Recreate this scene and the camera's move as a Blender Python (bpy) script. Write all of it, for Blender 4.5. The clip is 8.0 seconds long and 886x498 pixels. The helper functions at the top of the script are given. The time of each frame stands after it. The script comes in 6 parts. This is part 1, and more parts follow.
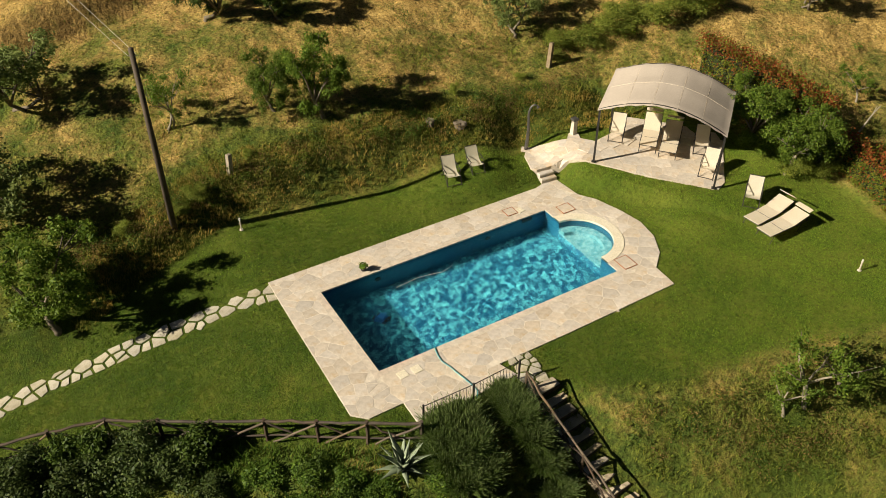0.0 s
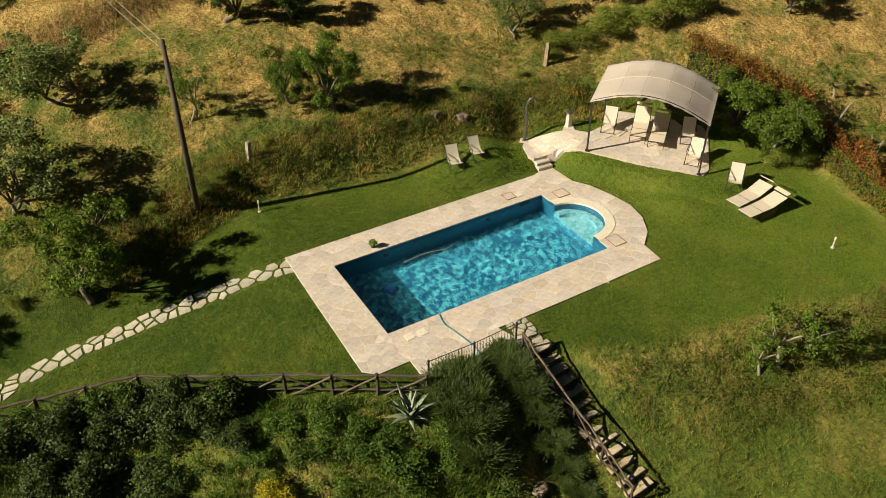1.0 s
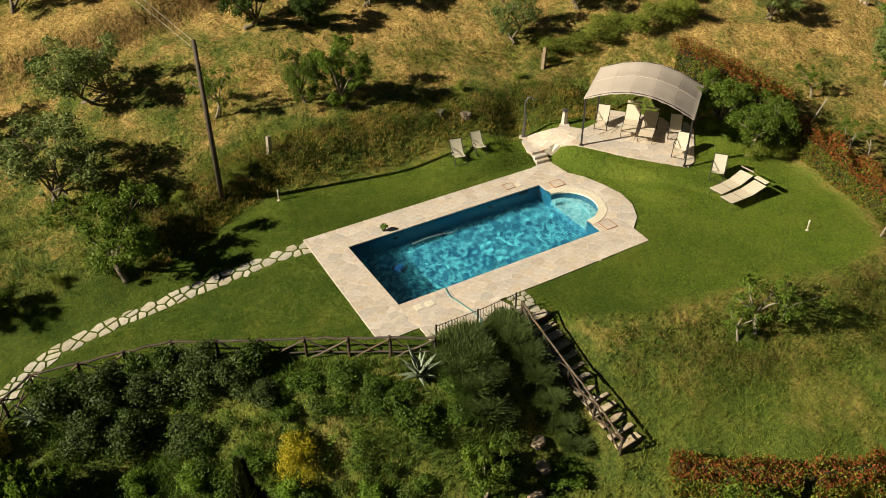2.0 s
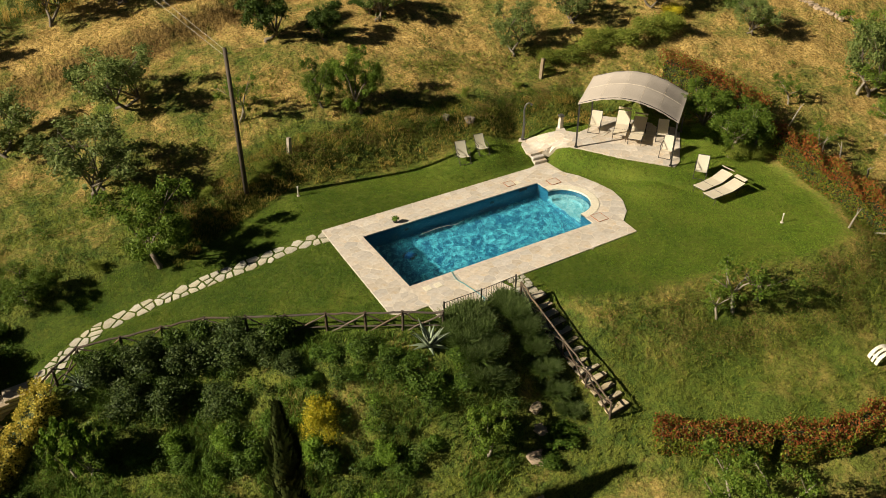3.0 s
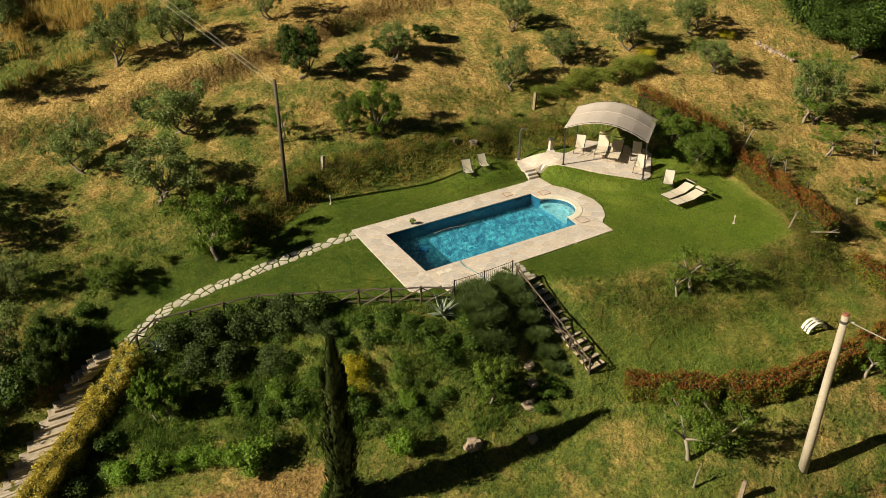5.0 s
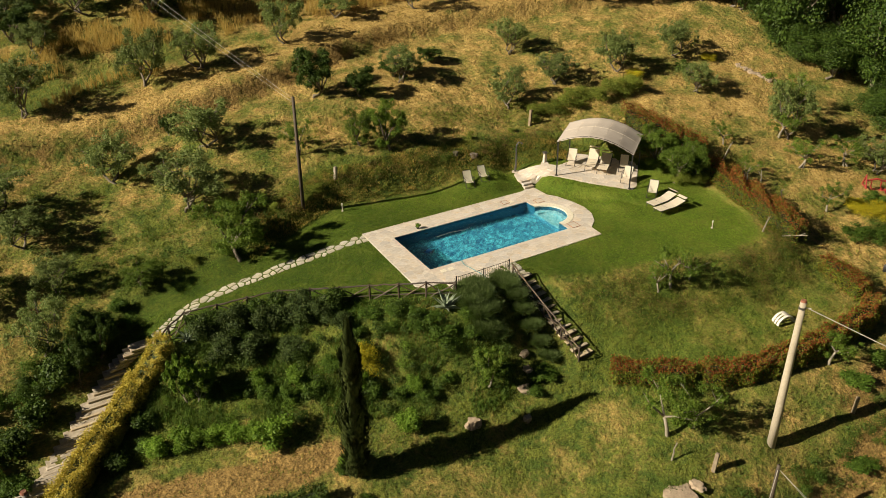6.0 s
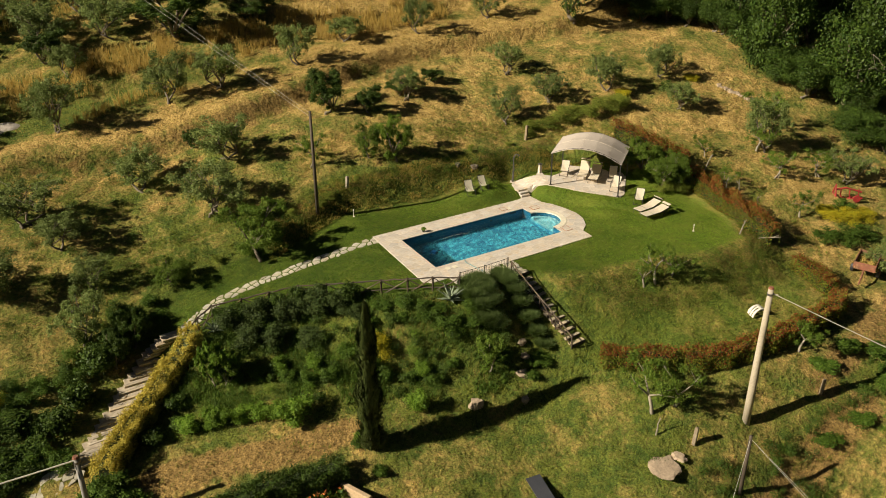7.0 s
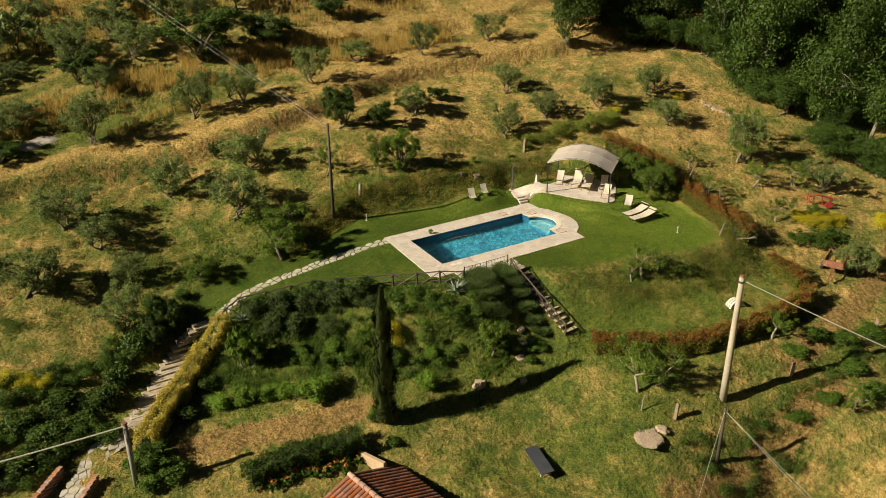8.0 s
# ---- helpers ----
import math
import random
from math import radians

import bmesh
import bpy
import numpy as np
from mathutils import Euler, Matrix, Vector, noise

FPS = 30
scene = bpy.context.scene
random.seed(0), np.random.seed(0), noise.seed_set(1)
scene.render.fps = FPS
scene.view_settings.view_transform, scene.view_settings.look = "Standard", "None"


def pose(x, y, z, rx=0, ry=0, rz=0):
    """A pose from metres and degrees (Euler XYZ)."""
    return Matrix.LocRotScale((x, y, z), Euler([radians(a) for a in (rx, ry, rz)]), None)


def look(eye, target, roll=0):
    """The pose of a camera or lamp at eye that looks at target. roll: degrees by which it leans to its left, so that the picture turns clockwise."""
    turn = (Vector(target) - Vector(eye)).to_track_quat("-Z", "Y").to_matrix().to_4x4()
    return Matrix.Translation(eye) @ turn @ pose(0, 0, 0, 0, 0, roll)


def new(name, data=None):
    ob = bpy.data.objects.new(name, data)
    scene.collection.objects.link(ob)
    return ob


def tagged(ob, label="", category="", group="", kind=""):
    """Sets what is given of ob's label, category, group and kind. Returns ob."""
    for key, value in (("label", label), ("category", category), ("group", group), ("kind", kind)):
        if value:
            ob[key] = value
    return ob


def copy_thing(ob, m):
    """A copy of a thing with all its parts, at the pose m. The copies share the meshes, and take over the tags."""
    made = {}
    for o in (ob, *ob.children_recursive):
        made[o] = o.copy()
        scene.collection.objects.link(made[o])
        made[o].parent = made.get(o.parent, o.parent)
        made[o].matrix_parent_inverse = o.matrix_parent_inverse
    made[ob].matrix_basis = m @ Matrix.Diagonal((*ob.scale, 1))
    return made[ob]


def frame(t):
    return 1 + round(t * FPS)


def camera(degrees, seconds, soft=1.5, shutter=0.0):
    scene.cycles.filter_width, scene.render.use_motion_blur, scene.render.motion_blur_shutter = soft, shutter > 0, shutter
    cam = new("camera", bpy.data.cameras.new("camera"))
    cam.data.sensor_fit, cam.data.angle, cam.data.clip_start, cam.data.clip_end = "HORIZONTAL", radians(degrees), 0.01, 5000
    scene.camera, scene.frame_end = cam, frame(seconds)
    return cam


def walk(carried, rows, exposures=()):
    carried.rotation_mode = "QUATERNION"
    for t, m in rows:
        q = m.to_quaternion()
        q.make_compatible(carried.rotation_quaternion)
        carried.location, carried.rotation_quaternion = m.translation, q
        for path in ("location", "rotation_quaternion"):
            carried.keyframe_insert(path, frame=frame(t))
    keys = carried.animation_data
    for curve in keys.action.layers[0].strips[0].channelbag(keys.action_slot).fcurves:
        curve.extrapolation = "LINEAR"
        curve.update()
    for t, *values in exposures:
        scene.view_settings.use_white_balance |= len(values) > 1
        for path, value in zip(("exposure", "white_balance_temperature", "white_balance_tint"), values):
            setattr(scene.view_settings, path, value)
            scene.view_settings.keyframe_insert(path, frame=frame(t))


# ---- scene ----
cam = camera(54.8, 8.0, soft=0.42)
PATH = [
    (0, (-7.11, -15.614, 17.714), (-6.307, -14.257, 16.484), -0.2),
    (0.5, (-7.75, -16.727, 17.764), (-6.943, -15.356, 16.552), -0.3),
    (1, (-8.467, -17.898, 17.937), (-7.657, -16.513, 16.744), -0.3),
    (1.5, (-9.254, -19.123, 18.097), (-8.438, -17.723, 16.924), -0.4),
    (2, (-10.088, -20.387, 18.28), (-9.266, -18.973, 17.129), -0.5),
    (3.5, (-12.947, -24.541, 19.436), (-12.104, -23.09, 18.348), -0.4),
    (4, (-13.979, -26.118, 19.86), (-13.129, -24.652, 18.798), -0.5),
    (4.5, (-15.029, -27.66, 20.214), (-14.17, -26.18, 19.18), -0.5),
    (6, (-18.164, -32.657, 21.613), (-17.284, -31.138, 20.653), -0.5),
    (6.5, (-19.375, -34.392, 21.931), (-18.485, -32.862, 20.999), -0.5),
    (7, (-20.778, -36.173, 22.212), (-19.874, -34.634, 21.31), -0.4),
    (7.5, (-22.229, -38.167, 22.521), (-21.317, -36.616, 21.648), -0.4),
    (8, (-23.608, -40.319, 22.82), (-22.691, -38.757, 21.974), -0.4),
]
walk(cam, [(t, look(eye, target, roll)) for t, eye, target, roll in PATH])

# ---- light ----
SUN_EL, SUN_AZ = radians(31.0), radians(170.0)     # azimuth of the sun, counted from +x towards +y
to_sun = Vector((math.cos(SUN_EL) * math.cos(SUN_AZ), math.cos(SUN_EL) * math.sin(SUN_AZ), math.sin(SUN_EL)))
world = bpy.data.worlds.new("world")
scene.world = world
world.use_nodes = True
wn = world.node_tree
sky = wn.nodes.new("ShaderNodeTexSky")
sky.sky_type, sky.sun_disc = "NISHITA", False
sky.sun_elevation, sky.sun_rotation = SUN_EL, radians(90.0) - SUN_AZ
wn.links.new(sky.outputs[0], wn.nodes["Background"].inputs[0])
wn.nodes["Background"].inputs[1].default_value = 0.0085
sun = new("sun", bpy.data.lights.new("sun", "SUN"))
sun.data.energy, sun.data.angle, sun.data.color = 5.0, radians(0.53), (1.0, 0.88, 0.69)
sun.matrix_world = look(to_sun * 60, (0, 0, 0))
scene.view_settings.exposure = 0.81

# ---- materials ----


def nodes_of(name):
    m = bpy.data.materials.new(name)
    m.use_nodes = True
    t = m.node_tree
    return m, t, t.nodes["Principled BSDF"]


def noise_node(t, vec, scale, detail=4.0, rough=0.55):
    n = t.nodes.new("ShaderNodeTexNoise")
    n.inputs["Scale"].default_value, n.inputs["Detail"].default_value, n.inputs["Roughness"].default_value = scale, detail, rough
    t.links.new(vec, n.inputs["Vector"])
    return n.outputs["Fac"]


def ramp(t, fac, lo, hi):
    n = t.nodes.new("ShaderNodeMapRange")
    n.interpolation_type = "SMOOTHSTEP"
    n.inputs["From Min"].default_value, n.inputs["From Max"].default_value = lo, hi
    t.links.new(fac, n.inputs["Value"])
    return n.outputs["Result"]


def mix(t, fac, a, b, mode="MIX"):
    n = t.nodes.new("ShaderNodeMix")
    n.data_type, n.blend_type = "RGBA", mode
    for sock, v in ((n.inputs["Factor"], fac), (n.inputs["A"], a), (n.inputs["B"], b)):
        if isinstance(v, bpy.types.NodeSocket):
            t.links.new(v, sock)
        elif isinstance(v, tuple):
            sock.default_value = (*v, 1.0)
        else:
            sock.default_value = v
    return n.outputs["Result"]


def maths(t, op, a, b):
    n = t.nodes.new("ShaderNodeMath")
    n.operation = op
    for sock, v in zip(n.inputs, (a, b)):
        if isinstance(v, bpy.types.NodeSocket):
            t.links.new(v, sock)
        else:
            sock.default_value = v
    return n.outputs[0]


def coords(t):
    return t.nodes.new("ShaderNodeTexCoord").outputs["Object"]


def bump(t, bsdf, height, strength, dist):
    n = t.nodes.new("ShaderNodeBump")
    n.inputs["Strength"].default_value, n.inputs["Distance"].default_value = strength, dist
    t.links.new(height, n.inputs["Height"])
    t.links.new(n.outputs[0], bsdf.inputs["Normal"])


def surface(name, a, b, big=1.5, fine=25.0, rough=0.8, relief=0.01, metal=0.0, vary=0.0, dirt=None):
    """Two tones by a coarse noise, broken by a fine one; vary: light and dark pieces; dirt: a stain colour."""
    m, t, p = nodes_of(name)
    v = coords(t)
    f1, f2 = noise_node(t, v, big), noise_node(t, v, fine, 6.0, 0.65)
    c = mix(t, ramp(t, f1, 0.35, 0.65), a, b)
    c = mix(t, ramp(t, f2, 0.3, 0.75), c, mix(t, 0.3, c, (0.0, 0.0, 0.0)))
    if dirt:
        c = mix(t, maths(t, "MULTIPLY", ramp(t, noise_node(t, v, big * 2.3, 6.0), 0.52, 0.72), 0.7), c, dirt)
    if vary:
        r = t.nodes.new("ShaderNodeObjectInfo").outputs["Random"]
        g = t.nodes.new("ShaderNodeNewGeometry").outputs["Random Per Island"]
        w = maths(t, "FRACT", maths(t, "ADD", r, g), 0.0)
        h = t.nodes.new("ShaderNodeHueSaturation")
        t.links.new(c, h.inputs["Color"])
        t.links.new(maths(t, "ADD", maths(t, "MULTIPLY", w, 2 * vary), 1.0 - vary), h.inputs["Value"])
        t.links.new(maths(t, "ADD", maths(t, "MULTIPLY", maths(t, "FRACT", maths(t, "MULTIPLY", w, 7.31), 0.0), 0.5), 0.75), h.inputs["Saturation"])
        c = h.outputs[0]
    t.links.new(c, p.inputs["Base Color"])
    p.inputs["Roughness"].default_value, p.inputs["Metallic"].default_value = rough, metal
    if relief:
        bump(t, p, f2, 0.6, relief)
    return m


def leafage(name, a, b, thin=0.35, rough=0.55, c3=None, patchy=0.0):
    """Leaves: two tones leaf by leaf, a tone tree by tree, and light through the blade."""
    m, t, p = nodes_of(name)
    g = t.nodes.new("ShaderNodeNewGeometry").outputs["Random Per Island"]
    r = t.nodes.new("ShaderNodeObjectInfo").outputs["Random"]
    if patchy:
        spread = maths(t, "ADD", noise_node(t, coords(t), 0.3, 6.0, 0.65), maths(t, "MULTIPLY", noise_node(t, coords(t), 1.1, 4.0), 0.8))
        g = maths(t, "ADD", maths(t, "MULTIPLY", ramp(t, spread, 0.80, 0.98), patchy), maths(t, "MULTIPLY", g, 1.0 - patchy))
    c = mix(t, g, a, b)
    c = mix(t, maths(t, "MULTIPLY", ramp(t, noise_node(t, coords(t), 1.3), 0.42, 0.62), 0.55), c, mix(t, 0.5, b, a))
    if c3:
        c = mix(t, ramp(t, maths(t, "FRACT", maths(t, "MULTIPLY", g, 13.7), 0.0), 0.55, 0.6), c, c3)
    h = t.nodes.new("ShaderNodeHueSaturation")
    t.links.new(c, h.inputs["Color"])
    t.links.new(maths(t, "ADD", maths(t, "MULTIPLY", r, 0.4), 0.8), h.inputs["Value"])
    t.links.new(h.outputs[0], p.inputs["Base Color"])
    p.inputs["Roughness"].default_value = rough
    p.inputs["Specular IOR Level"].default_value = 0.18
    tr = t.nodes.new("ShaderNodeBsdfTranslucent")
    t.links.new(h.outputs[0], tr.inputs["Color"])
    mx = t.nodes.new("ShaderNodeMixShader")
    mx.inputs[0].default_value = thin
    t.links.new(p.outputs[0], mx.inputs[1])
    t.links.new(tr.outputs[0], mx.inputs[2])
    t.links.new(mx.outputs[0], t.nodes["Material Output"].inputs["Surface"])
    return m


def ground_material():
    """Turf from green over olive to straw, bare earth where it is worn, and the mown lawn."""
    m, t, p = nodes_of("hillside")
    v = coords(t)
    at = t.nodes.new("ShaderNodeAttribute")
    at.attribute_name = "zone"
    sep = t.nodes.new("ShaderNodeSeparateXYZ")
    t.links.new(at.outputs["Vector"], sep.inputs[0])
    lawn, dry, bare = sep.outputs
    n1, n2, n3, n4 = noise_node(t, v, 0.12, 5.0, 0.6), noise_node(t, v, 0.7, 5.0, 0.6), noise_node(t, v, 4.0, 4.0), noise_node(t, v, 22.0, 5.0, 0.7)
    n5, n6, n7 = noise_node(t, v, 0.32, 6.0, 0.65), noise_node(t, v, 9.0, 5.0, 0.75), noise_node(t, v, 1.8, 5.0, 0.65)
    green = mix(t, ramp(t, n7, 0.35, 0.65), (0.068, 0.108, 0.018), (0.155, 0.176, 0.030))
    olive = mix(t, ramp(t, n3, 0.3, 0.7), (0.200, 0.185, 0.045), (0.300, 0.250, 0.066))
    straw = mix(t, ramp(t, n7, 0.32, 0.68), (0.56, 0.390, 0.130), (0.37, 0.245, 0.072))
    earth = mix(t, ramp(t, n3, 0.3, 0.7), (0.22, 0.140, 0.046), (0.38, 0.250, 0.086))
    k = maths(t, "ADD", maths(t, "MULTIPLY", n1, 0.6), maths(t, "ADD", n2, n5))
    k = maths(t, "ADD", k, maths(t, "ADD", maths(t, "MULTIPLY", n3, 0.35), maths(t, "MULTIPLY", n6, 0.35)))
    k = maths(t, "ADD", k, maths(t, "SUBTRACT", dry, 0.5))
    wild = mix(t, ramp(t, k, 1.40, 1.62), green, olive)
    wild = mix(t, ramp(t, k, 1.58, 1.80), wild, straw)
    worn = maths(t, "ADD", maths(t, "MULTIPLY", n2, 0.6), maths(t, "MULTIPLY", n7, 0.4))
    wild = mix(t, ramp(t, maths(t, "ADD", worn, maths(t, "SUBTRACT", bare, 0.5)), 0.46, 0.66), wild, earth)
    lush = mix(t, ramp(t, n2, 0.36, 0.66), (0.046, 0.086, 0.010), (0.080, 0.120, 0.015))
    faded = mix(t, ramp(t, n2, 0.36, 0.66), (0.108, 0.172, 0.017), (0.172, 0.214, 0.028))
    mown = mix(t, ramp(t, maths(t, "ADD", dry, maths(t, "MULTIPLY", n5, 0.2)), 0.18, 0.62), lush, faded)
    mown = mix(t, maths(t, "MULTIPLY", ramp(t, n3, 0.45, 0.75), 0.4), mown, (0.17, 0.185, 0.024))
    mown = mix(t, maths(t, "MULTIPLY", ramp(t, n5, 0.54, 0.70), 0.45), mown, (0.20, 0.185, 0.030))
    c = mix(t, lawn, wild, mown)
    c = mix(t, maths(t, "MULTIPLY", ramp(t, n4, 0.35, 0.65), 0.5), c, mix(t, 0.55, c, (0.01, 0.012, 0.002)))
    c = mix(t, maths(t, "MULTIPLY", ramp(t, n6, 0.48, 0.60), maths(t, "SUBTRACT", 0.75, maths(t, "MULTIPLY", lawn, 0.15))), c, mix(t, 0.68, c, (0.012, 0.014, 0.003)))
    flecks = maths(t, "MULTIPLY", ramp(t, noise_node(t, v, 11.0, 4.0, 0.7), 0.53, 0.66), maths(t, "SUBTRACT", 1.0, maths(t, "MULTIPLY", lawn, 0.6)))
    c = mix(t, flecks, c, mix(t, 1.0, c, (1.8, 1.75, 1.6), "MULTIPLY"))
    t.links.new(c, p.inputs["Base Color"])
    p.inputs["Roughness"].default_value = 0.95
    p.inputs["Specular IOR Level"].default_value = 0.15
    rough_turf = maths(t, "ADD", maths(t, "MULTIPLY", n3, 3.0), maths(t, "MULTIPLY", n7, 2.5))
    hgt = maths(t, "ADD", maths(t, "MULTIPLY", n4, 1.2), maths(t, "MULTIPLY", rough_turf, maths(t, "SUBTRACT", 1.12, lawn)))
    bump(t, p, hgt, 1.0, 0.065)
    return m


def water_material():
    m, t, p = nodes_of("pool_water")
    v = coords(t)
    p.inputs["Roughness"].default_value, p.inputs["IOR"].default_value = 0.0, 1.33
    p.inputs["Transmission Weight"].default_value = 1.0
    p.inputs["Base Color"].default_value = (0.66, 0.92, 0.97, 1)
    a = noise_node(t, v, 5.0, 2.0, 0.5)
    b = noise_node(t, v, 15.0, 2.0, 0.5)
    bump(t, p, maths(t, "ADD", a, maths(t, "MULTIPLY", b, 0.6)), 1.0, 0.024)
    return m


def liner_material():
    m, t, p = nodes_of("dappled_pool_lining")
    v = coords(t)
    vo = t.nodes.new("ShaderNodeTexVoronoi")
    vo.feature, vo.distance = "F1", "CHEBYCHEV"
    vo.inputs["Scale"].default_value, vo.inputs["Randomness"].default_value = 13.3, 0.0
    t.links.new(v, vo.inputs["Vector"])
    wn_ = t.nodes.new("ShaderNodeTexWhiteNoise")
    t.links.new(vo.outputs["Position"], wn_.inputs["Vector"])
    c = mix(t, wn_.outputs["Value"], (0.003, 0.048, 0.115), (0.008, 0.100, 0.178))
    # pale cells: sun dapple through the ripples, painted into the floor colour
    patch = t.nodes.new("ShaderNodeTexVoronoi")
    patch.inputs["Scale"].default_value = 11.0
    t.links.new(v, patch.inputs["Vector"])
    dapple = t.nodes.new("ShaderNodeTexWhiteNoise")
    t.links.new(patch.outputs["Position"], dapple.inputs["Vector"])
    c = mix(t, ramp(t, dapple.outputs["Value"], 0.50, 0.95), c, (0.11, 0.44, 0.50))
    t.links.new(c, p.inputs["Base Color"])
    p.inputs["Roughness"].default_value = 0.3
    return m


M_ground = ground_material()
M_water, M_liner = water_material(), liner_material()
# plain wall lining, without the floor's painted dapple
M_wall_lining = surface("pool_wall_lining", (0.007, 0.078, 0.150), (0.013, 0.110, 0.185), 5.0, 14.0, 0.35, 0.0)
M_shelf = surface("bay_lining", (0.07, 0.26, 0.31), (0.24, 0.43, 0.46), 7.0, 13.0, 0.4, 0.0)
M_stone = surface("flagstone", (0.53, 0.465, 0.385), (0.615, 0.552, 0.465), 1.0, 5.0, 0.75, 0.002, vary=0.12, dirt=(0.50, 0.38, 0.25))
M_mortar = surface("mortar", (0.68, 0.615, 0.515), (0.61, 0.545, 0.445), 1.0, 6.0, 0.9, 0.004)
M_coping = surface("coping_stone", (0.62, 0.55, 0.455), (0.57, 0.49, 0.40), 2.0, 6.0, 0.6, 0.003)
M_whitetile = surface("white_tile", (0.76, 0.70, 0.56), (0.72, 0.66, 0.5), 3.0, 30.0, 0.6, 0.002)
M_pathstone = surface("path_stone", (0.45, 0.415, 0.325), (0.37, 0.34, 0.26), 2.0, 20.0, 0.85, 0.006, vary=0.15, dirt=(0.27, 0.25, 0.16))
M_rock = surface("rock", (0.42, 0.325, 0.225), (0.31, 0.235, 0.16), 1.2, 9.0, 0.9, 0.05, dirt=(0.40, 0.33, 0.23))
M_log = surface("weathered_log", (0.050, 0.036, 0.024), (0.085, 0.060, 0.040), 3.0, 30.0, 0.85, 0.01, vary=0.2)
M_strut = surface("pale_brown_log", (0.15, 0.11, 0.07), (0.10, 0.075, 0.05), 3.0, 30.0, 0.85, 0.01, vary=0.2)
M_plank = surface("grey_plank", (0.30, 0.245, 0.17), (0.21, 0.165, 0.115), 3.0, 26.0, 0.85, 0.01, vary=0.25)
M_pale_plank = surface("pale_plank", (0.50, 0.42, 0.30), (0.38, 0.31, 0.22), 3.0, 26.0, 0.85, 0.01, vary=0.25)
M_pole = surface("creosoted_pole", (0.055, 0.042, 0.028), (0.09, 0.068, 0.045), 2.0, 25.0, 0.8, 0.01)
M_concrete = surface("pole_concrete", (0.47, 0.41, 0.30), (0.38, 0.33, 0.24), 0.9, 18.0, 0.85, 0.005)
M_greypole = surface("grey_pole", (0.27, 0.26, 0.235), (0.19, 0.18, 0.16), 1.5, 20.0, 0.7, 0.004)
M_wire = surface("wire", (0.50, 0.47, 0.40), (0.42, 0.40, 0.34), 2.0, 20.0, 0.5, 0.0)
M_iron = surface("dark_iron", (0.035, 0.033, 0.032), (0.055, 0.05, 0.045), 3.0, 40.0, 0.5, 0.002, metal=0.4)
M_steel = surface("grey_steel", (0.21, 0.20, 0.19), (0.15, 0.145, 0.14), 3.0, 40.0, 0.4, 0.001, metal=0.7)
M_canopy = surface("canopy_cloth", (0.52, 0.455, 0.385), (0.47, 0.41, 0.345), 0.8, 60.0, 0.9, 0.003)
M_sling = surface("sling_cloth", (0.91, 0.84, 0.69), (0.87, 0.79, 0.63), 3.0, 80.0, 0.85, 0.002)
thin = M_sling.node_tree.nodes.new("ShaderNodeBsdfTranslucent")
thin.inputs["Color"].default_value = (0.86, 0.76, 0.58, 1)
blend = M_sling.node_tree.nodes.new("ShaderNodeMixShader")
blend.inputs[0].default_value = 0.42
M_sling.node_tree.links.new(M_sling.node_tree.nodes["Principled BSDF"].outputs[0], blend.inputs[1])
M_sling.node_tree.links.new(thin.outputs[0], blend.inputs[2])
M_sling.node_tree.links.new(blend.outputs[0], M_sling.node_tree.nodes["Material Output"].inputs["Surface"])
M_white = surface("white_plastic", (0.74, 0.71, 0.62), (0.66, 0.62, 0.5), 3.0, 30.0, 0.45, 0.002)
M_red = surface("red_paint", (0.42, 0.035, 0.03), (0.30, 0.03, 0.028), 3.0, 25.0, 0.5, 0.004, dirt=(0.12, 0.05, 0.03))
M_rust = surface("rusty_steel", (0.26, 0.095, 0.05), (0.16, 0.07, 0.04), 3.0, 22.0, 0.8, 0.006, dirt=(0.32, 0.2, 0.1))
M_panel = surface("slate_panel", (0.045, 0.048, 0.058), (0.06, 0.062, 0.07), 1.0, 40.0, 0.45, 0.001)
M_tile = surface("roof_tile", (0.33, 0.13, 0.068), (0.23, 0.095, 0.055), 2.0, 22.0, 0.85, 0.006, vary=0.28, dirt=(0.17, 0.10, 0.06))
M_plaster = surface("plaster", (0.55, 0.40, 0.24), (0.47, 0.34, 0.2), 1.5, 25.0, 0.9, 0.006, dirt=(0.3, 0.22, 0.14))
M_brick = surface("brick", (0.42, 0.23, 0.145), (0.33, 0.18, 0.115), 3.0, 25.0, 0.85, 0.006, vary=0.22)
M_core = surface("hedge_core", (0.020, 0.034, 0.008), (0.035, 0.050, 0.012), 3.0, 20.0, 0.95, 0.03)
M_gravel = surface("trodden_gravel", (0.48, 0.41, 0.31), (0.37, 0.31, 0.225), 2.5, 30.0, 0.95, 0.01, dirt=(0.22, 0.17, 0.11))
M_bark = surface("bark", (0.20, 0.165, 0.12), (0.11, 0.09, 0.065), 4.0, 22.0, 0.95, 0.03)
M_palebark = surface("pale_bark", (0.30, 0.26, 0.195), (0.19, 0.165, 0.12), 4.0, 22.0, 0.9, 0.02)
M_hose = surface("hose", (0.04, 0.30, 0.36), (0.05, 0.36, 0.42), 3.0, 30.0, 0.4, 0.0)
M_black = surface("black_plastic", (0.02, 0.02, 0.022), (0.03, 0.03, 0.032), 3.0, 30.0, 0.5, 0.0)
M_hatch = surface("rusty_edge", (0.40, 0.14, 0.045), (0.30, 0.12, 0.05), 3.0, 30.0, 0.8, 0.002)

